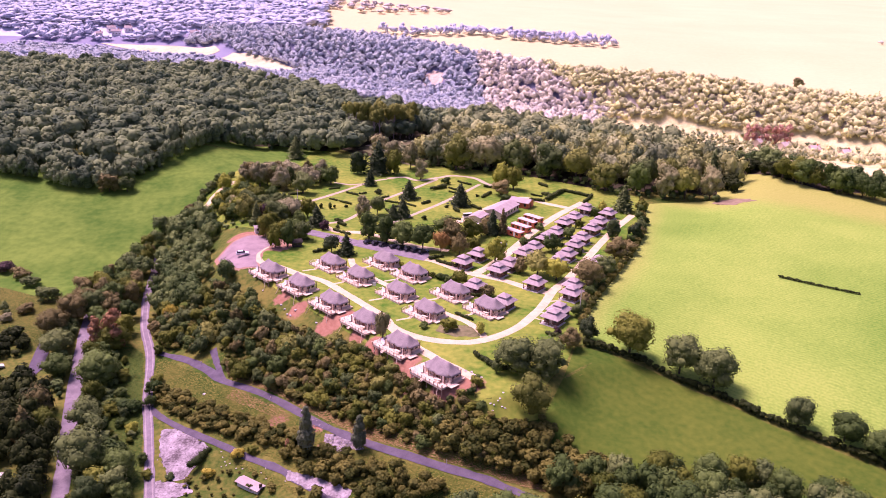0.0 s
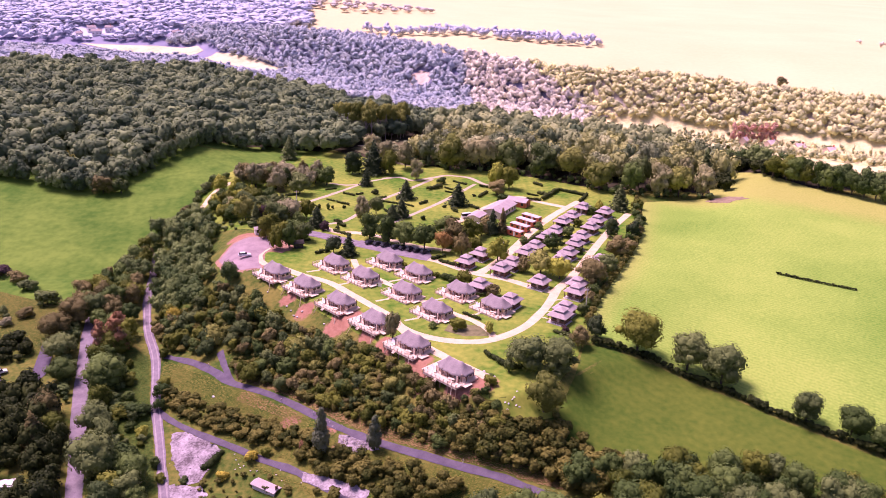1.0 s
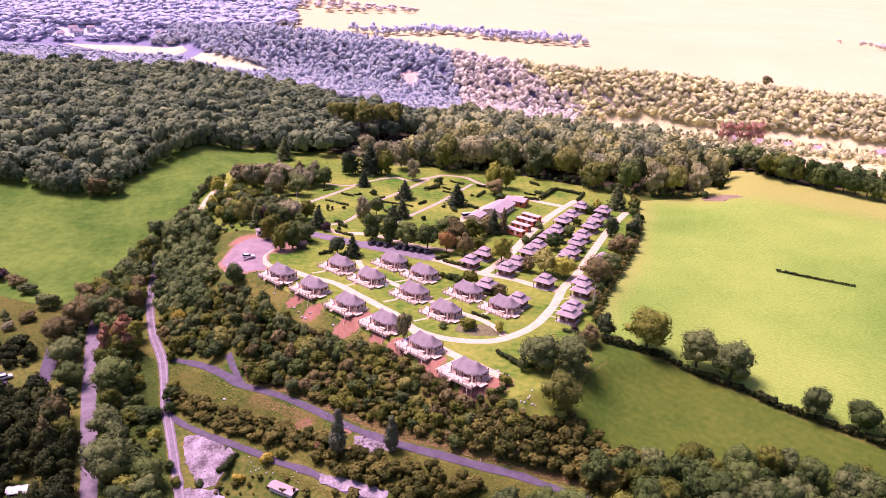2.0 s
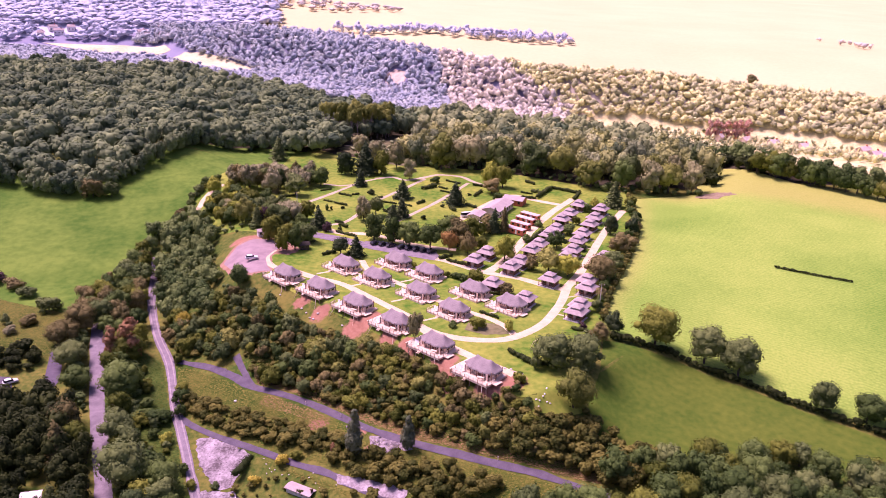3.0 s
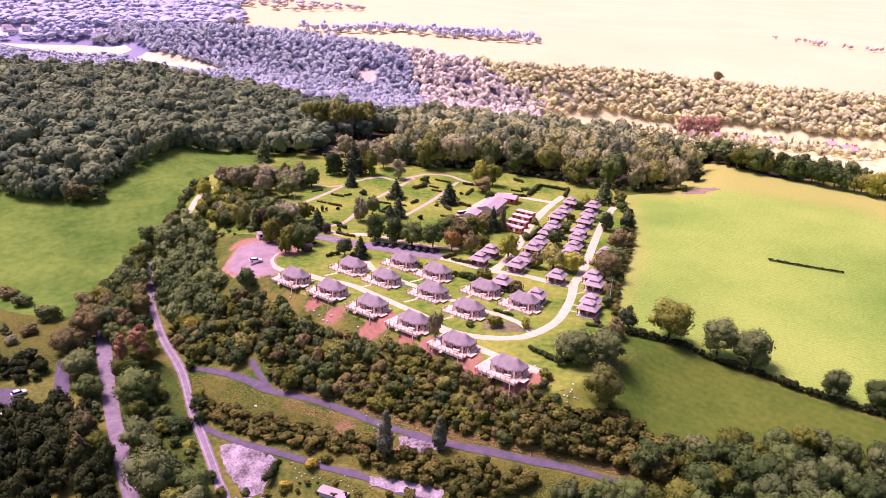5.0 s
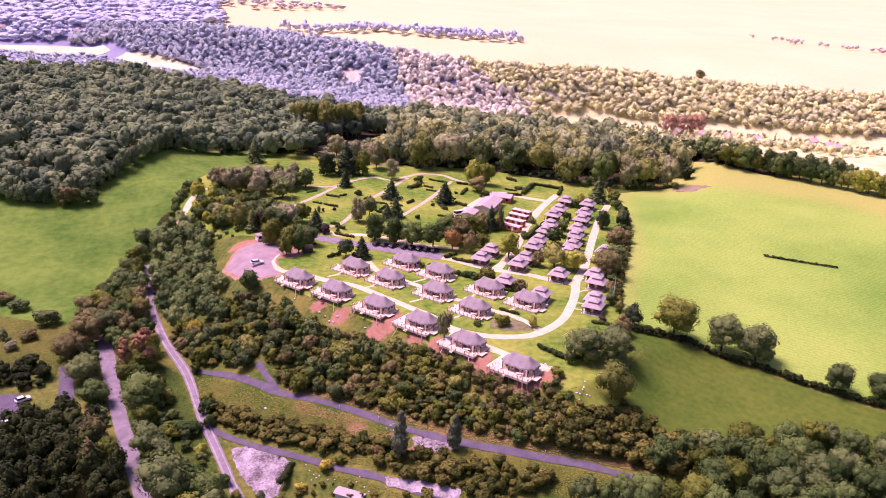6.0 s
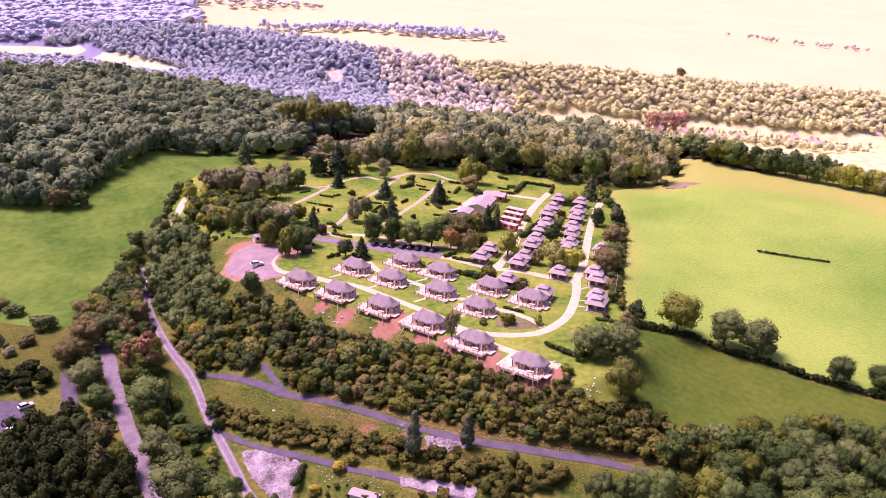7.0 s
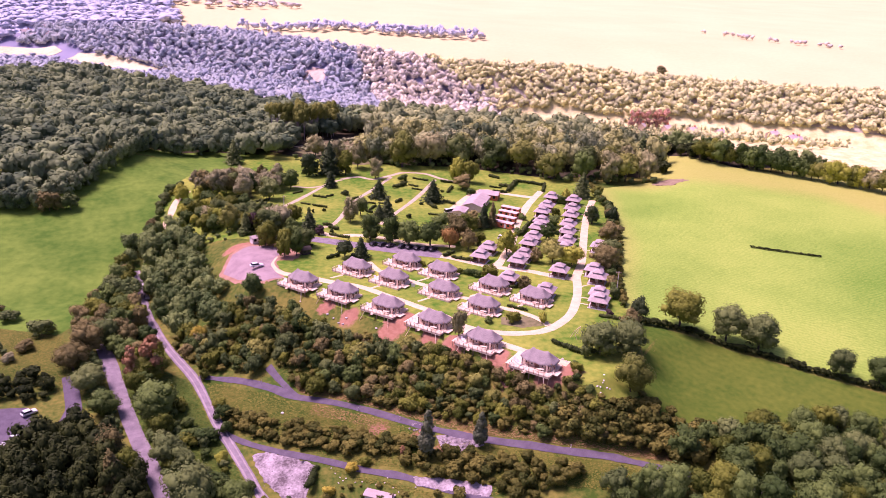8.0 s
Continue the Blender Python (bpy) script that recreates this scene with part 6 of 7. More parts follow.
SINGLE = [  # kind, x, y, height, width, leaves, label
    ("broad", -12.7, 410.1, 14.6, 10.4, L_PALE, "pale olive tree behind the camping lawn"),
    ("broad", -31.1, 436.9, 12.2, 8.6, L_PALE, "pale tree at the wood's edge"),
    ("broad", -22.7, 423.7, 11.3, 9.0, L_MAUVE, "greyish tree behind the camping lawn"),
    ("broad", -70.4, 365.4, 12.0, 10.4, L_MAUVE, "greyish brown tree at the edge of the camp"),
    ("broad", -80.7, 368.9, 12.2, 9.5, L_MAUVE, "greyish brown tree at the edge of the camp"),
    ("conifer", -68.3, 362.7, 6.5, 3.1, L_BROWN, "brownish conifer at the edge of the camp"),
    ("broad", -59.7, 360.2, 9.7, 9.7, L_GREY, "grey-green tree at the edge of the camp"),
    ("broad", 6.7, 294.3, 10.9, 9.1, L_BROWN, "broad brownish tree behind the orange tree"),
    ("broad", 14.7, 304.7, 8.9, 9.0, L_OLIVE, "olive tree beside the mobile homes"),
    ("broad", 4.0, 306.1, 8.4, 8.9, L_GREEN, "green tree on the edge of the camping lawn"),
    ("bush", 19.0, 308.7, 6.7, 5.9, L_BROWN, "brown bush beside mobile homes"),
    ("broad", -76.5, 322.1, 11.2, 10.2, L_SUNNY, "olive yellow tree at the camp's corner"),
    ("broad", -80.3, 329.7, 7.5, 7.1, L_LIME, "yellow-green tree at the camp's corner"),
    ("broad", -67.7, 317.7, 8.7, 5.0, L_PURPLE, "dark purple tree at the camp's corner"),
    ("conifer", -70.9, 315.6, 9.1, 4.6, L_GREY, "grey-green conifer at the camp's corner"),
    ("broad", -62.7, 313.5, 10.0, 10.0, L_GREY, "grey-green tree beside the camp road"),
    ("broad", -58.3, 319.1, 10.6, 10.1, L_MAUVE, "greyish tree beside the camp road"),
    ("broad", -64.5, 300.4, 9.6, 8.3, L_OLIVE, "olive tree at the parking place"),
    ("bush", 69.3, 340.6, 4.3, 5.1, L_GREEN, "green bush between cabins"),
    ("bush", 59.6, 323.0, 4.1, 4.1, L_OLIVE, "olive bush between cabins"),
    ("bush", 53.0, 309.8, 5.4, 6.1, L_GREEN, "green bush between cabins"),
    ("broad", 44.9, 293.8, 7.4, 8.0, L_GREEN, "dark green tree between cabins"),
    ("broad", 72.9, 343.9, 6.5, 4.6, L_LIME, "yellow-green tree between cabins"),
    ("bush", 43.2, 320.1, 3.0, 4.8, L_GREEN, "green bush between cabins"),
    ("bush", 34.4, 301.1, 3.3, 4.5, L_GREEN, "green bush between cabins"),
    ("bush", 65.6, 318.5, 3.0, 3.9, L_HEDGE, "dark bush between cabins"),
    ("bush", 54.5, 291.1, 2.8, 4.0, L_HEDGE, "dark bush between cabins"),
    ("bush", 22.9, 273.7, 3.0, 4.5, L_HEDGE, "dark bush beside a cabin"),
    ("bush", 36.6, 291.3, 3.2, 3.9, L_HEDGE, "dark bush beside a cabin"),
    ("broad", -99.4, 220.6, 11.2, 12.4, L_GREEN, "dark round tree between two roads"),
    ("broad", -95.9, 200.8, 8.4, 9.2, L_GREY, "greyish green tree between two roads"),
    ("bush", -90.9, 209.0, 4.1, 6.5, L_GREEN, "dark shrub between two roads"),
    ("bush", -85.6, 208.1, 4.4, 7.1, L_GREEN, "dark shrub beside the track"),
    ("broad", -88.9, 183.3, 12.1, 13.0, L_GREY, "large grey-green tree between two roads"),
    ("bush", -81.9, 198.6, 3.9, 4.1, L_LIME, "light green shrub beside the track"),
    ("broad", -78.2, 180.2, 8.5, 8.1, L_GREEN, "dark tree beside the gravel yard"),
    ("bush", -84.0, 189.3, 5.4, 9.1, L_GREEN, "dark spreading shrub beside the track"),
    ("broad", -102.0, 240.3, 7.7, 11.4, L_OLIVE, "olive tree under a larch"),
    ("broad", -124.8, 247.7, 8.9, 10.8, L_BROWN, "brownish tree beside the road"),
    ("broad", -121.4, 257.0, 10.4, 9.9, L_BROWN, "brownish tree beside the road"),
    ("broad", -118.1, 235.8, 8.5, 10.3, L_GREY, "grey-green tree beside the road"),
    ("broad", -113.4, 224.6, 7.4, 9.2, L_GREEN, "dark tree beside the road"),
    ("broad", -116.8, 261.9, 10.0, 9.6, L_GREY, "grey-green tree above the road"),
    ("broad", -113.3, 270.6, 9.9, 10.2, L_GREEN, "green tree above the road"),
    ("bush", -93.1, 223.6, 3.6, 5.2, L_OLIVE, "olive shrub between two roads"),
    ("bush", -82.1, 222.1, 3.2, 4.1, L_OLIVE, "olive shrub beside the track"),
    ("bush", -81.4, 216.8, 4.6, 5.0, L_GREEN, "dark shrub beside the track"),
    ("bush", -86.3, 237.2, 3.8, 4.0, L_OLIVE, "olive shrub at the lane's corner"),
    ("bush", -107.1, 242.1, 4.7, 6.7, L_GREEN, "dark shrub beside the road"),
    ("bush", -80.5, 210.5, 4.1, 4.2, L_GREEN, "dark shrub beside the track"),
    ("broad", -24.9, 301.6, 10.5, 8.6, L_GREEN, "round dark green tree behind parked cars"), ("broad", -17.8, 297.6, 10.6, 9, L_GREEN, "round dark green tree behind parked cars"),
    ("broad", -11.6, 294.6, 10.3, 8.8, L_GREEN, "round dark green tree behind parked cars"), ("broad", -3.8, 291.4, 10.6, 9.2, L_GREEN, "round dark green tree behind parked cars"),
    ("broad", -37.1, 284.9, 7, 7, L_CONIFER, "dark dense tree on the lodge lawn"), ("conifer", -31.6, 283.2, 8, 5.2, L_CONIFER, "dark conifer on the lodge lawn"),
    ("broad", -58.3, 288, 10, 6.5, L_OLIVE, "tall olive tree at the parking place"), ("broad", -54, 289.2, 9.5, 6, L_GREEN, "tall green tree at the parking place"),
    ("broad", 2.8, 288.6, 9, 6.2, L_ORANGE, "orange-brown autumn tree beside a hedge"), ("broad", 9.6, 286.4, 9, 7, L_BROWN, "brownish dark tree beside a hedge"), ("broad", 6, 297, 9, 8, L_GREEN, "dark green tree behind the orange tree"), ("broad", 15, 291, 6, 6, L_OLIVE, "olive tree beside a cabin"),
    ("conifer", -11.6, 357.2, 8.5, 6, L_CONIFER, "dark conifer on the camping lawn"), ("conifer", 11.3, 349, 10, 7.2, L_CONIFER, "large dark conifer on the camping lawn"), ("conifer", -30.7, 377, 7.5, 5.5, L_CONIFER, "dark conifer on the camping lawn"),
    ("conifer", -46.8, 315, 8.5, 5.5, L_CONIFER, "dark conifer beside the camp road"), ("bush", -43.4, 310.6, 4.5, 4.5, L_PURPLE, "dark purple bush beside the camp road"), ("conifer", -13.2, 330, 8.5, 5.5, L_CONIFER, "dark conifer on the camping lawn"), ("conifer", -17, 327, 6.5, 4.5, L_CONIFER, "dark conifer on the camping lawn"),
    ("broad", -29, 325, 11, 7.5, L_PALE, "tall pale willowy tree on the camping lawn"), ("broad", -24, 332, 9, 6.5, L_GREY, "grey-green tree on the camping lawn"), ("broad", -52, 325, 9, 7, L_OLIVE, "pale olive tree on the camping lawn"),
    ("broad", 57.1, 213.0, 12.5, 13.5, L_OLIVE, "large round tree in the field hedgerow"), ("broad", 70.6, 207.2, 12, 12, L_GREY, "large grey-green tree in the field hedgerow"), ("broad", 78.8, 202.2, 12, 12.5, L_GREY, "large dark tree in the field hedgerow"),
    ("broad", 46.1, 218.6, 8, 6.5, L_CONIFER, "dark tree at the corner of the field"), ("broad", 96.2, 186.4, 9, 9, L_GREY, "round tree in the field hedgerow"), ("broad", 106.5, 182, 8.5, 9.5, L_GREEN, "dark tree in the field hedgerow"), ("broad", 113, 176, 8, 9, L_GREEN, "dark tree in the field hedgerow"), ("broad", 124, 168, 8, 9, L_OLIVE, "leafy tree in the field hedgerow"),
    ("broad", 22.6, 279.4, 10.5, 9, L_LIME, "yellow-green tree beside the gravel road"), ("broad", 36.7, 269, 9.5, 10, L_SUNNY, "green tree among the cabins"), ("broad", 42.8, 265, 8.5, 8.2, L_LIME, "light green tree among the cabins"), ("broad", 31, 270.5, 6, 5.5, L_BROWN, "brownish tree among the cabins"),
    ("broad", 52.6, 259, 10, 11, L_BROWN, "large brownish dark tree beside the gravel path"), ("broad", 71.2, 311, 8, 7, L_CONIFER, "dark round tree beside the gravel path"), ("broad", 79.4, 309.5, 8, 6, L_CONIFER, "dark tree beside the field"), ("broad", 67.6, 288, 8, 9.5, L_BROWN, "brownish spreading tree beside the gravel path"), ("broad", 60.5, 270, 8, 7, L_GREY, "grey-green tree at the camp boundary"), ("conifer", 83.1, 349, 11.5, 8, L_GREY, "large grey-green conifer at the end of the path"),
    ("broad", 23.2, 197.9, 10, 11.5, L_GREY, "spreading grey-green tree beside the lawn"), ("broad", 31.6, 197.6, 10, 11, L_GREY, "spreading grey-green tree beside the lawn"), ("broad", 25.9, 183.1, 11.5, 10.5, L_SUNNY, "big olive tree beside the lawn"), ("broad", 40, 213, 7, 7, L_BROWN, "brownish tree by the field corner"), ("broad", 18, 196.5, 4.5, 3.0, L_GREY, "small grey tree beside a hedge"),
    ("column", -30.6, 182, 13.5, 3.4, L_SPRUCE, "tall narrow grey-green conifer beside the lane"), ("column", -17.1, 180, 9.8, 2.9, L_SPRUCE, "narrow grey-green conifer beside the lane"),
    ("oval", -101.2, 240, 14, 7, L_RUSSET, "reddish brown larch between two roads"), ("oval", -107.2, 240, 11.5, 4.2, L_RUSSET, "thin pinkish larch beside the road"),
    ("bush", 5.4, 222.5, 4, 5, L_OLIVE, "olive bush in the planted bed"), ("bush", 14.6, 220.8, 4, 4, L_LIME, "light green bush in the planted bed"), ("bush", 9.4, 258.3, 5.5, 6.5, L_OLIVE, "large olive bush behind a lodge"), ("bush", 18.3, 248.4, 5, 7, L_BROWN, "brownish spreading bush beside a cabin"),
    ("broad", -13.8, 215, 9.5, 4.6, L_PALE, "slender pale birch beside a lodge"), ("bush", 37.6, 222.5, 2.4, 2.6, L_PURPLE, "dark purple bush beside a cabin"), ("bush", -2, 223.5, 2.2, 3, L_GREEN, "low green bush beside the path"),
    ("broad", -7.2, 390, 10, 7, L_PALE, "pale drooping willow behind the camping lawn"), ("broad", 31, 380, 13, 8.5, L_LIME, "tall yellowish poplar behind the camp"), ("broad", 37, 378, 12, 8, L_OLIVE, "tall olive poplar behind the camp"), ("broad", 30.5, 368, 7, 9, L_BROWN, "low brownish tree behind the camp"), ("conifer", 27.3, 312.2, 10.5, 4.2, L_BROWN, "brownish narrow conifer beside mobile homes"), ("conifer", 23.2, 311.5, 10, 4.6, L_CONIFER, "dark conifer beside mobile homes"), ("bush", 22, 322, 5, 5.5, L_BROWN, "brown bush beside mobile homes"),
    ("broad", 10.3, 411, 18, 15, L_SUNNY, "tall tree at the camp's back edge"), ("broad", 25, 411.6, 19, 17, L_PALE, "tall light green tree at the camp's back edge"), ("broad", 40, 411.3, 18, 17, L_GREY, "grey-green tree at the camp's back edge"), ("broad", 55.6, 401.7, 17, 15, L_GREY, "grey-green tree at the camp's back edge"), ("broad", 69.2, 396.8, 18, 16, L_SUNNY, "tall tree at the camp's back edge"), ("broad", 81, 381.5, 15, 15, L_SUNNY, "broad olive tree at the camp's back edge"), ("broad", 112, 382, 18, 11, L_SUNNY, "tall olive tree behind the field corner"), ("broad", 123, 384, 17, 10, L_PALE, "pale leafy tree behind the field corner"), ("broad", 101, 386, 17, 11, L_GREY, "grey-green tree behind the field corner"), ("conifer", 135, 392, 19, 8, L_GREY, "tall grey-green conifer behind the field"), ("broad", 95.3, 376.9, 16, 12, L_GREEN, "tree at the field corner"), ("broad", 107.3, 371.9, 16, 11, L_PALE, "pale tree at the field corner"), ("broad", 117, 372.5, 16, 13, L_SUNNY, "olive tree at the field corner"), ("broad", 128.5, 373, 15, 10, L_PALE, "pale tree at the field corner"),
    ("broad", -86.8, 380.3, 9, 9, L_BROWN, "brownish tree beside the meadow"), ("broad", -77.8, 380.3, 9, 9.5, L_MAUVE, "purplish tree at the edge of the camp"), ("broad", -68.5, 380.6, 9, 9, L_MAUVE, "brownish tree at the edge of the camp"), ("broad", -60, 379, 8, 8, L_MAUVE, "brownish tree at the edge of the camp"), ("broad", -96.6, 367.5, 8.5, 8, L_LIME, "yellow-green tree beside the meadow track"), ("conifer", -73.3, 424, 12, 7, L_GREY, "tall grey-green tree beside the wood"), ("broad", -49.1, 376.4, 9.5, 9, L_GREEN, "green tree on the camping lawn"), ("broad", -38.6, 398, 12, 10, L_CONIFER, "dark tree behind the camping lawn"), ("conifer", -28.5, 399, 16, 9, L_CONIFER, "tall dark conifer behind the camping lawn"), ("broad", -20.6, 398.5, 13, 9, L_OLIVE, "pale olive tree behind the camping lawn"),
    ("bush", -149.5, 366.5, 9.5, 11, L_BROWN, "large brownish bush at the edge of the wood"), ("bush", -141.5, 367.5, 8, 9, L_GREY, "greyish bush at the edge of the wood"), ("bush", -157, 294, 5, 9, L_BROWN, "brownish bush on the meadow"), ("bush", -150, 287, 4.5, 8, L_GREY, "grey bush on the meadow"), ("bush", -138, 274, 6, 9, L_GREY, "grey-green bush on the meadow"), ("bush", -166, 300, 5, 9, L_PURPLE, "dark bush on the meadow"), ("bush", -141, 263, 4, 7, L_BROWN, "brownish bush on the rough slope"),
    ("conifer", -108, 192, 12, 6, L_BROWN, "brownish larch at the edge of the dark wood"), ("broad", -104.5, 196, 9, 8, L_OLIVE, "yellowish tree at the edge of the dark wood"), ("broad", -110, 204, 10, 9, L_BROWN, "brownish tree at the edge of the dark wood"), ("bush", 31, 196, 4.5, 8, L_GREY, "grey-green bush under trees beside the lawn"), ("bush", -36.3, 185.4, 3.4, 2.2, L_RUSSET, "slim red-leaved shrub beside brambles"), ("bush", -75, 187, 3.2, 4.2, L_GREEN, "leafy bush at the edge of the gravel yard"), ("bush", -72, 181, 2.2, 3.4, L_OLIVE, "olive bush at the edge of the gravel yard"), ("bush", -66, 180.6, 1.6, 3, L_GREY, "low grey bush on the gravel yard"), ("bush", -49.5, 185.6, 3, 4.6, L_GOLD, "golden yellow bush in a garden"), ("bush", -56, 180.5, 2.6, 3.4, L_GOLD, "golden yellow bush in a garden"), ("bush", -46, 186.5, 2.8, 3.4, L_OLIVE, "green bush in a garden"), ("broad", -88, 256, 7, 5, L_GOLD, "bright yellow tree in the wood strip"),
    ("broad", 263, 610.5, 8, 9, W_HAZEFAR, "lone tree on the far stubble field"),
]
for kind, x, y, h, w, mat, label in SINGLE:
    tree(kind, x, y, h, w, L_PALE if mat is W_HAZEFAR else mat, label, "bush" if kind == "bush" else "tree")

# ---- rough grass ----


def tufts(poly, gap, seed, size, mat, label):
    """Standing dry grass and weeds, too many to count."""
    rng = np.random.default_rng(seed)
    P = np.array(scatter(poly, gap, seed, ROADS, 1.8))
    n = len(P)
    up = np.stack([rng.normal(0, 0.16, n), rng.normal(0, 0.16, n), np.ones(n)], 1)
    V, F = leaf_cards(rng, np.c_[P, ground(P[:, 0], P[:, 1]) + size * rng.uniform(0.22, 0.4, n)], up, size)
    return tagged(new("rough_grass", mesh_of("rough_grass", V, F, [mat], tint=np.repeat(rng.uniform(0, 1, n), 4), normals=np.tile((0.0, 0.0, 1.0), (len(V), 1)))), label, "grass", kind="stuff")


W_GRASS = leaves("dry_grass_blades", (0.068, 0.115, 0.010), (0.22, 0.20, 0.036), True)
tufts([(-86, 236), (-60, 215), (-26, 189), (-4, 175), (25, 162), (10, 158), (-30, 168), (-60, 192), (-82, 212)], 0.55, 41, 0.34, W_GRASS, "dry rough grass between the lanes")
W_DRY = leaves("withered_grass_blades", (0.15, 0.095, 0.03), (0.36, 0.25, 0.10), True)
tufts([(-62, 222.5), (-45, 212.5), (-25, 195.5), (-4, 181), (14, 174), (30, 167), (29, 163.5), (14, 169), (-4, 176.5), (-25, 190), (-45, 208), (-61, 217)], 0.42, 45, 0.34, W_DRY, "withered brown grass beside the lane")
tufts([(-58, 208), (-44, 199), (-38, 196.5), (-36, 199), (-46, 205), (-56, 212)], 0.6, 46, 0.36, W_DRY, "withered grass between the lanes")
tufts([(-90, 246), (-62, 224), (-45, 211), (-24, 193), (-2, 178), (14, 173), (16, 178), (0, 184), (-18, 207), (-54, 246), (-70, 262)], 0.66, 42, 0.3, W_GRASS, "dry rough grass on the bank")
W_LUSH = leaves("lush_grass_blades", (0.035, 0.09, 0.008), (0.12, 0.175, 0.025), True)
tufts([(-112, 255), (-92, 238), (-84, 214), (-72, 176), (-92, 176), (-106, 220)], 0.42, 43, 0.4, W_LUSH, "rough grass between two roads")
tufts([(-160, 285), (-133, 272), (-120, 256), (-122, 240), (-140, 240), (-170, 260)], 0.55, 44, 0.34, W_GRASS, "rough grass on the slope below the meadow")


# ---- clipped hedges ----


def hedge(x0, y0, x1, y1, wide, tall, mat=L_HEDGE, label="low dark green hedge with an uneven top"):
    """A hedge grown from many small rounded clumps, thinner and lower here and there."""
    rng = np.random.default_rng(int(abs(x0) * 100 + y0))
    length = math.hypot(x1 - x0, y1 - y0)
    n = max(4, int(length / (wide * 0.42)))
    r = wide * 0.5 * rng.uniform(0.72, 1.12, n)
    at = np.linspace(wide * 0.3, length - wide * 0.3, n)
    c = np.stack([at, rng.normal(0, wide * 0.09, n), np.zeros(n)], 1)
    c[:, 2] = tall * rng.uniform(0.38, 0.6, n)
    V, F, N = lumps(rng, c, r, int(length * (tall * 2 + wide) * 7), 0.17, core=0.9, up=0.4, whole=0.0)
    V[:, 2] = np.maximum(V[:, 2], -0.1)
    ob = new("hedge", mesh_of("hedge", V, F, [mat], normals=N))
    ob.matrix_world = pose(x0, y0, float(ground((x0 + x1) / 2, (y0 + y1) / 2)), 0, 0, math.degrees(math.atan2(y1 - y0, x1 - x0)))
    return tagged(ob, label, "hedge", "low hedges")


HEDGES = [  # from, to, width, height
    (-40.2, 363.1, -34.7, 359.6, 1.2, 1.1), (-34.4, 361.4, -31.1, 363.2, 1.1, 1.0), (-46.7, 352.5, -42.8, 350.0, 1.0, 0.9), (-42.1, 349.2, -36.0, 345.0, 1.3, 1.2),
    (-22.0, 351.9, -14.5, 348.5, 1.1, 1.0), (-18.8, 339.4, -15.2, 345.2, 1.2, 1.1), (-20.8, 338.6, -18.1, 335.5, 1.4, 1.3), (-2.1, 372.0, 5.3, 377.9, 2.2, 2.1),
    (6.2, 376.9, 10.1, 373.1, 1.2, 1.1), (6.5, 370.2, 10.9, 367.4, 1.0, 0.9), (-5.7, 348.6, -2.0, 352.9, 1.6, 1.5), (-40.8, 322.6, -36.8, 320.4, 1.4, 1.3),
    (-38.8, 318.3, -35.3, 315.4, 1.6, 1.5), (-39.8, 309.9, -32.5, 305.2, 1.3, 1.2), (21.5, 362.0, 26.1, 370.5, 1.6, 1.5), (8.0, 342.0, 10.8, 338.7, 1.7, 1.6),
    (15.8, 348.7, 20.3, 343.7, 1.6, 1.5), (4.8, 330.8, 11.2, 328.5, 1.1, 1.0), (10.9, 388.1, 17.2, 383.1, 1.2, 1.1), (23.3, 381.2, 30.1, 377.4, 1.5, 1.4),
    (44.5, 369.8, 49.6, 367.1, 1.1, 1.0), (49.9, 371.8, 53.7, 368.1, 1.9, 1.8), (43.0, 360.5, 49.8, 359.6, 1.6, 1.5), (50.1, 389.0, 53.8, 383.9, 1.7, 1.6),
    (50.3, 360.5, 60.3, 376.9, 2.4, 2.3), (60.8, 377.9, 72.3, 369.3, 1.8, 1.7), (67.4, 358.9, 73.4, 371.2, 1.6, 1.5), (-1.4, 280.5, 4.0, 284.5, 1.5, 1.4),
    (1.1, 279.3, 8.6, 274.0, 1.5, 1.4), (10.8, 284.4, 14.3, 280.2, 1.2, 1.1), (-62.7, 388.4, -57.6, 385.5, 1.6, 1.5), (-27.5, 364.2, -25.3, 366.9, 1.4, 1.3),
    (-24.0, 356.2, -20.6, 358.8, 1.1, 1.0), (-34.8, 285.2, -30.6, 288.1, 1.5, 1.4), (-44.0, 283.7, -38.9, 287.1, 1.6, 1.5), (-26.0, 294.8, -19.5, 297.2, 1.2, 1.1),
    (-51.8, 297.0, -47.2, 298.2, 1.2, 1.1), (12.6, 248.1, 17.8, 248.9, 1.5, 1.4), (-74.8, 363.5, -68.4, 365.4, 1.5, 1.4), (-65.7, 356.6, -59.7, 358.4, 1.4, 1.3),
    (-48.9, 367.5, -44.0, 370.4, 1.0, 0.9), (-13.2, 349.4, -8.1, 345.2, 1.0, 0.9), (-28.2, 345.1, -24.5, 341.0, 1.0, 0.9), (40.8, 357.7, 44.5, 362.3, 1.3, 1.2),
    (35.4, 299.6, 43.7, 312.6, 2, 2.2), (45, 314, 56.1, 324.2, 1.8, 2), (12.2, 207.6, 18.1, 198.9, 1.8, 1.7), (18.5, 198.6, 25, 199.6, 1.6, 1.5),
    (-57.8, 190, -61.3, 182, 2.4, 2.6), (34, 222.2, 43, 217, 1.4, 1.2), (7.5, 234.2, 13, 229.6, 1.2, 1.1),
]
for line in HEDGES:
    hedge(*line)
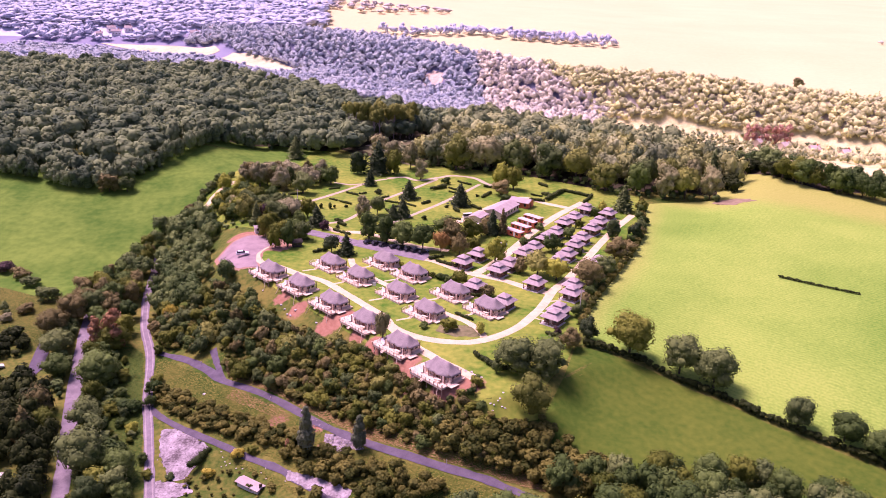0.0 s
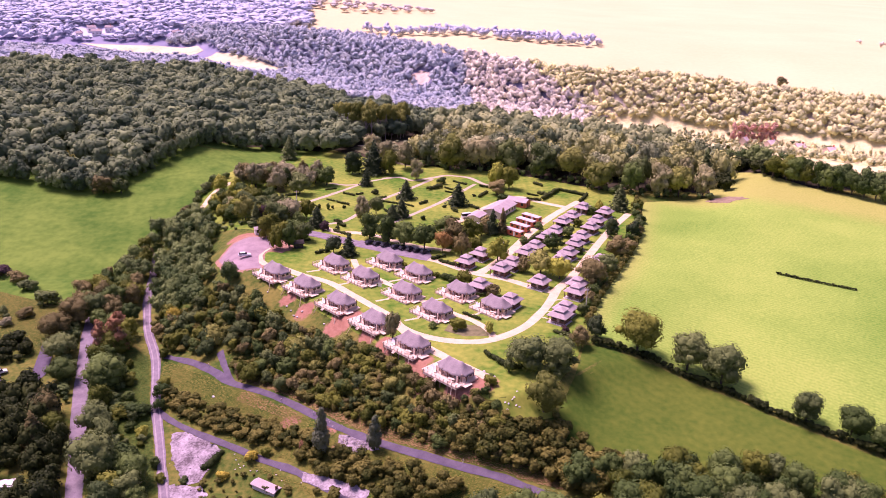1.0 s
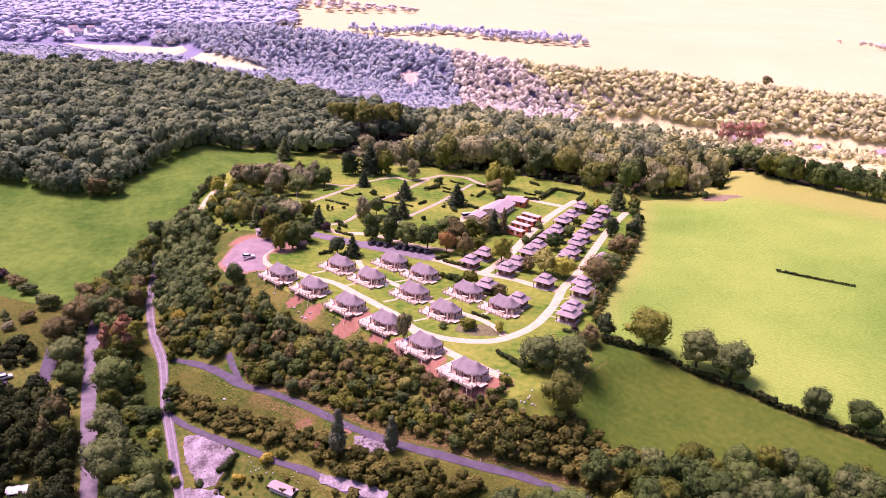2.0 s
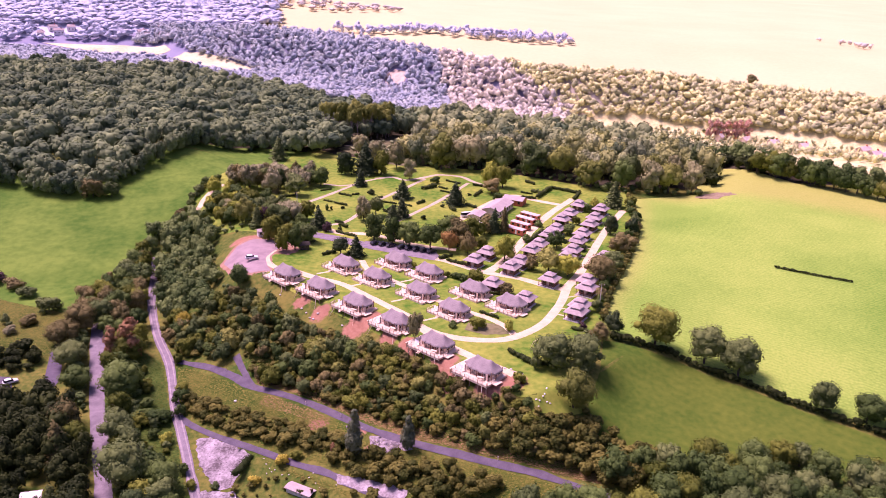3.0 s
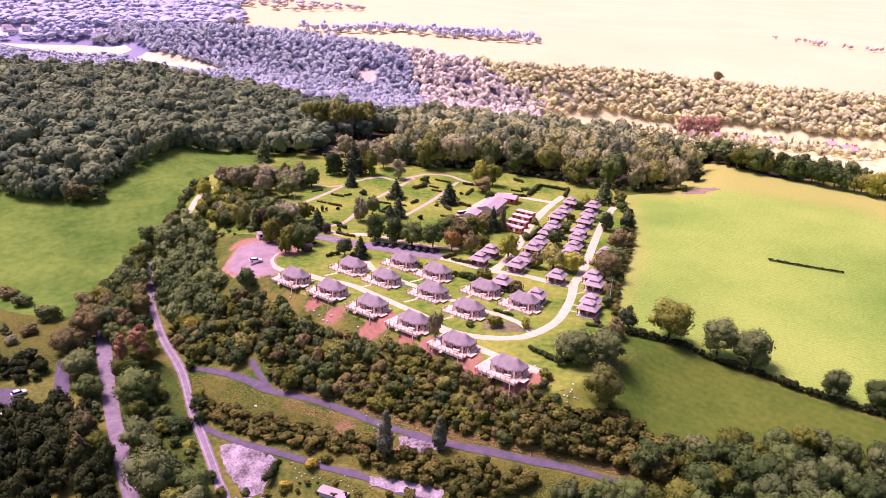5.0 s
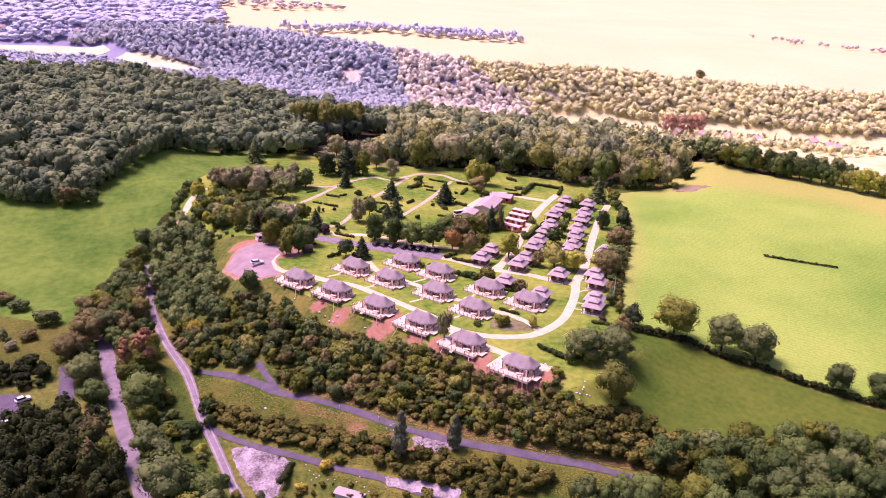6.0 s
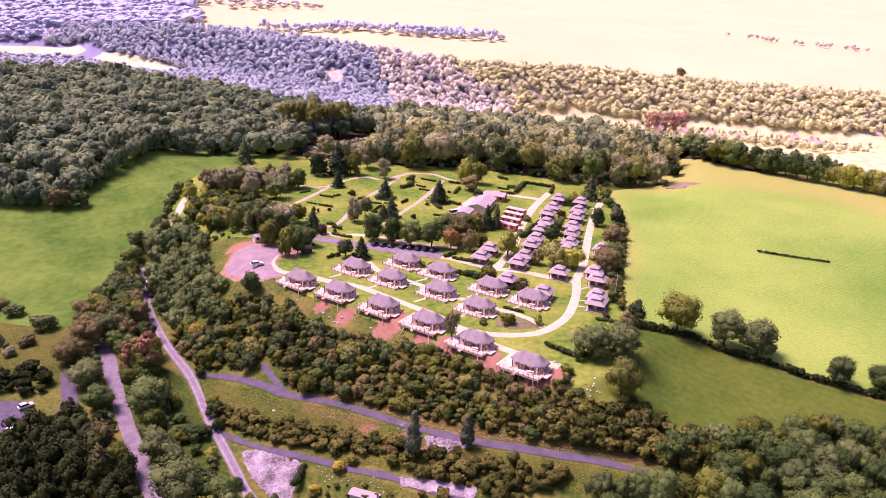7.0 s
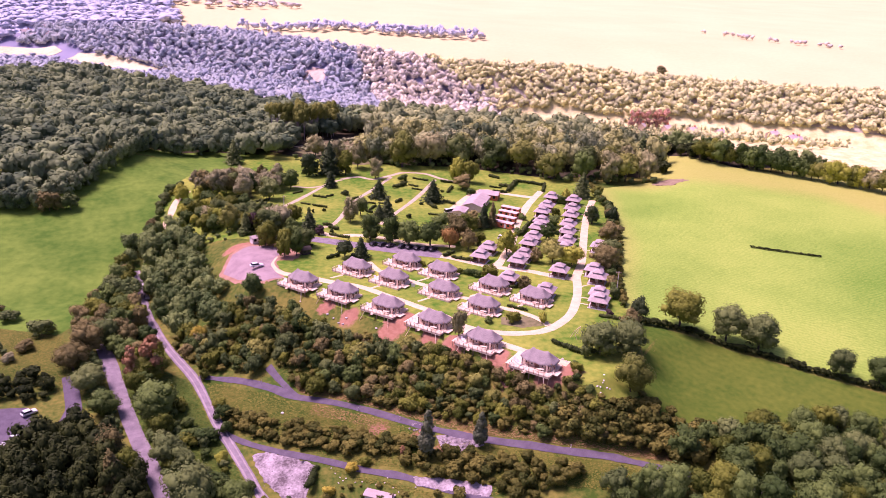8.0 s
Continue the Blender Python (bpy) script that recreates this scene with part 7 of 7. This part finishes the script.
for x, y, w, h in [(-25.5, 363.3, 3.4, 2.6), (-44.5, 338.5, 2.2, 3.2), (-48.5, 338.5, 2.0, 2.6), (-42.8, 339.3, 1.6, 1.8), (5.1, 383.9, 4.5, 4.0), (-38.3, 312.7, 2.2, 1.8), (-38.0, 341.0, 2.2, 1.5), (-22.3, 341.8, 1.6, 1.8), (31.6, 357.6, 5.5, 3.6), (-83.8, 355.5, 5, 6), (-69.6, 352.3, 3.6, 2.8), (-53.3, 382.6, 2.5, 2.0), (-15.1, 357.1, 2.0, 1.5), (5.2, 345.3, 2.2, 1.6), (19.4, 363.9, 1.8, 1.4), (-11.7, 316.0, 3.4, 2.4), (-4.2, 327.7, 2.6, 2.2)]:
    tree("bush", x, y, h, w, L_HEDGE if h < 3 else L_GREEN, "small round dark green bush on the camping lawn", "bush", "lawn bushes")

# ---- stones, logs and small things ----


def stone(x, y, size, mat, label, category, seed, group=""):
    rng = np.random.default_rng(seed)
    V = ICO_V * rng.uniform(0.75, 1.2, (12, 1)) * (size, size * rng.uniform(0.6, 0.9), size * 0.6)
    ob = new("stone", mesh_of("stone", V, ICO_F, [mat]))
    ob.matrix_world = pose(x, y, float(ground(x, y)) + size * 0.35, 0, 0, rng.uniform(0, 360))
    return tagged(ob, label, category, group)


# stone shapes stand in for the sheep-like white lumps
for n, (x, y) in enumerate([(19.1, 186.3), (18.2, 184.5), (17.7, 183.8), (15.8, 182.9), (16.6, 182.8), (18.6, 183.0), (19.5, 182.9), (16.3, 181.6)]):
    stone(x, y, 0.4, M_WHITE, "small white lump on a bright lawn", "stone", n, "white lawn stones")
for n in range(34):
    rub_x, rub_y = random.Random(n).uniform(-74, -59), random.Random(n + 99).uniform(176, 199)
    if inside([(-75, 199), (-64.2, 196), (-59.6, 191), (-62.5, 182.5), (-60, 178), (-69, 174), (-72.2, 190)], rub_x, rub_y):
        stone(rub_x, rub_y, random.Random(n).uniform(0.18, 0.42), M_RUBBLE, "small stone on the gravel yard", "stone", 200 + n, "yard stones")
for n, (x, y) in enumerate([(9.8, 197.4), (11.4, 196.8), (12.0, 195.3), (12.9, 194.5), (13.8, 194.0), (-56, 253.5), (-48.4, 244.6), (-45.6, 239.6), (-43, 240.2), (-35.1, 231.4), (-22.3, 216), (-46.8, 242.2), (-44.4, 238.6)]):
    stone(x, y, 0.5, M_STONE, "pale boulder on reddish soil", "stone", 20 + n, "pale boulders")
for n, (x, y) in enumerate([(-54.4, 188.1), (-53.6, 186.1), (-52.6, 184.5), (-53.2, 183.0), (-52.0, 183.3), (-51.2, 183.8), (-49.1, 181.9), (-47.4, 181.6), (-44.1, 179.7), (-42.0, 179.2), (-40.3, 176.9), (-39.2, 175.1), (-41.1, 180.3), (-35.0, 174.6)]):
    stone(x, y, 0.28, M_STONE, "pale stone in a rough garden", "stone", 400 + n, "garden stones")
RUB = random.Random(3)
for n in range(46):
    k = RUB.random()
    x, y = (-26.5 + 9 * k + RUB.uniform(-0.6, 0.6), 185.6 - 4.4 * k + RUB.uniform(-1.6, 1.0)) if n < 30 else (-33 + RUB.uniform(0, 7), 192.5 + RUB.uniform(-2.5, 2.5))
    stone(x, y, RUB.uniform(0.25, 0.6), M_RUBBLE, "broken pale rubble beside the lane", "rubble", 60 + n, "rubble blocks")

stone(-65.1, 211.5, 0.55, M_WHITE, "white sack lying in rough grass", "sack", 300)
for x, y in ((-70, 227.2), (-44.6, 205.6), (-34.5, 197.4), (5, 172.6)):
    marker = thing("marker_post", "short white marker post beside the lane", "post", "lane marker posts", pose(x, y, float(ground(x, y))))
    part("shaft", boxes("shaft", M_WHITE, (-0.08, -0.08, -0.2, 0.08, 0.08, 1.2), bevel=0.02), marker)
    part("band", boxes("band", M_RED, (-0.085, -0.085, 0.9, 0.085, 0.085, 1.02)), marker)
sign = thing("notice_board", "small white notice board on the lodge lawn", "sign", "", pose(-19, 252.9, 0.05, 0, 0, -20))
part("board", boxes("board", M_WHITE, (-0.6, -0.05, 0.7, 0.6, 0.05, 1.9)), sign)
for x in (-0.5, 0.42):
    part("post", boxes("post", M_TIMBER, (x, -0.04, -0.2, x + 0.08, 0.04, 0.7)), sign)
swing = thing("swing_frame", "pale wooden swing frame on the lawn", "swing", "", pose(21.3, 210.2, 0.05, 0, 0, 40))
for x in (-1.9, 1.9):
    for y in (-1.1, 1.1):
        bm = bmesh.new()
        tube(bm, [(x, y, -0.1), (x, 0, 2.4)], [0.07, 0.06], 6)
        part("leg", done(bm, "leg", M_DECK), swing)
bm = bmesh.new()
tube(bm, [(-2.1, 0, 2.4), (2.1, 0, 2.4)], [0.08, 0.08], 6)
part("beam", done(bm, "beam", M_DECK), swing)
for x in (-0.9, 0.7):
    part("seat", boxes("seat", M_BROWN, (x - 0.25, -0.1, 0.5, x + 0.25, 0.1, 0.55)), swing)
    for dx in (-0.22, 0.22):
        part("rope", boxes("rope", M_STONE, (x + dx - 0.015, -0.015, 0.55, x + dx + 0.015, 0.015, 2.36)), swing)
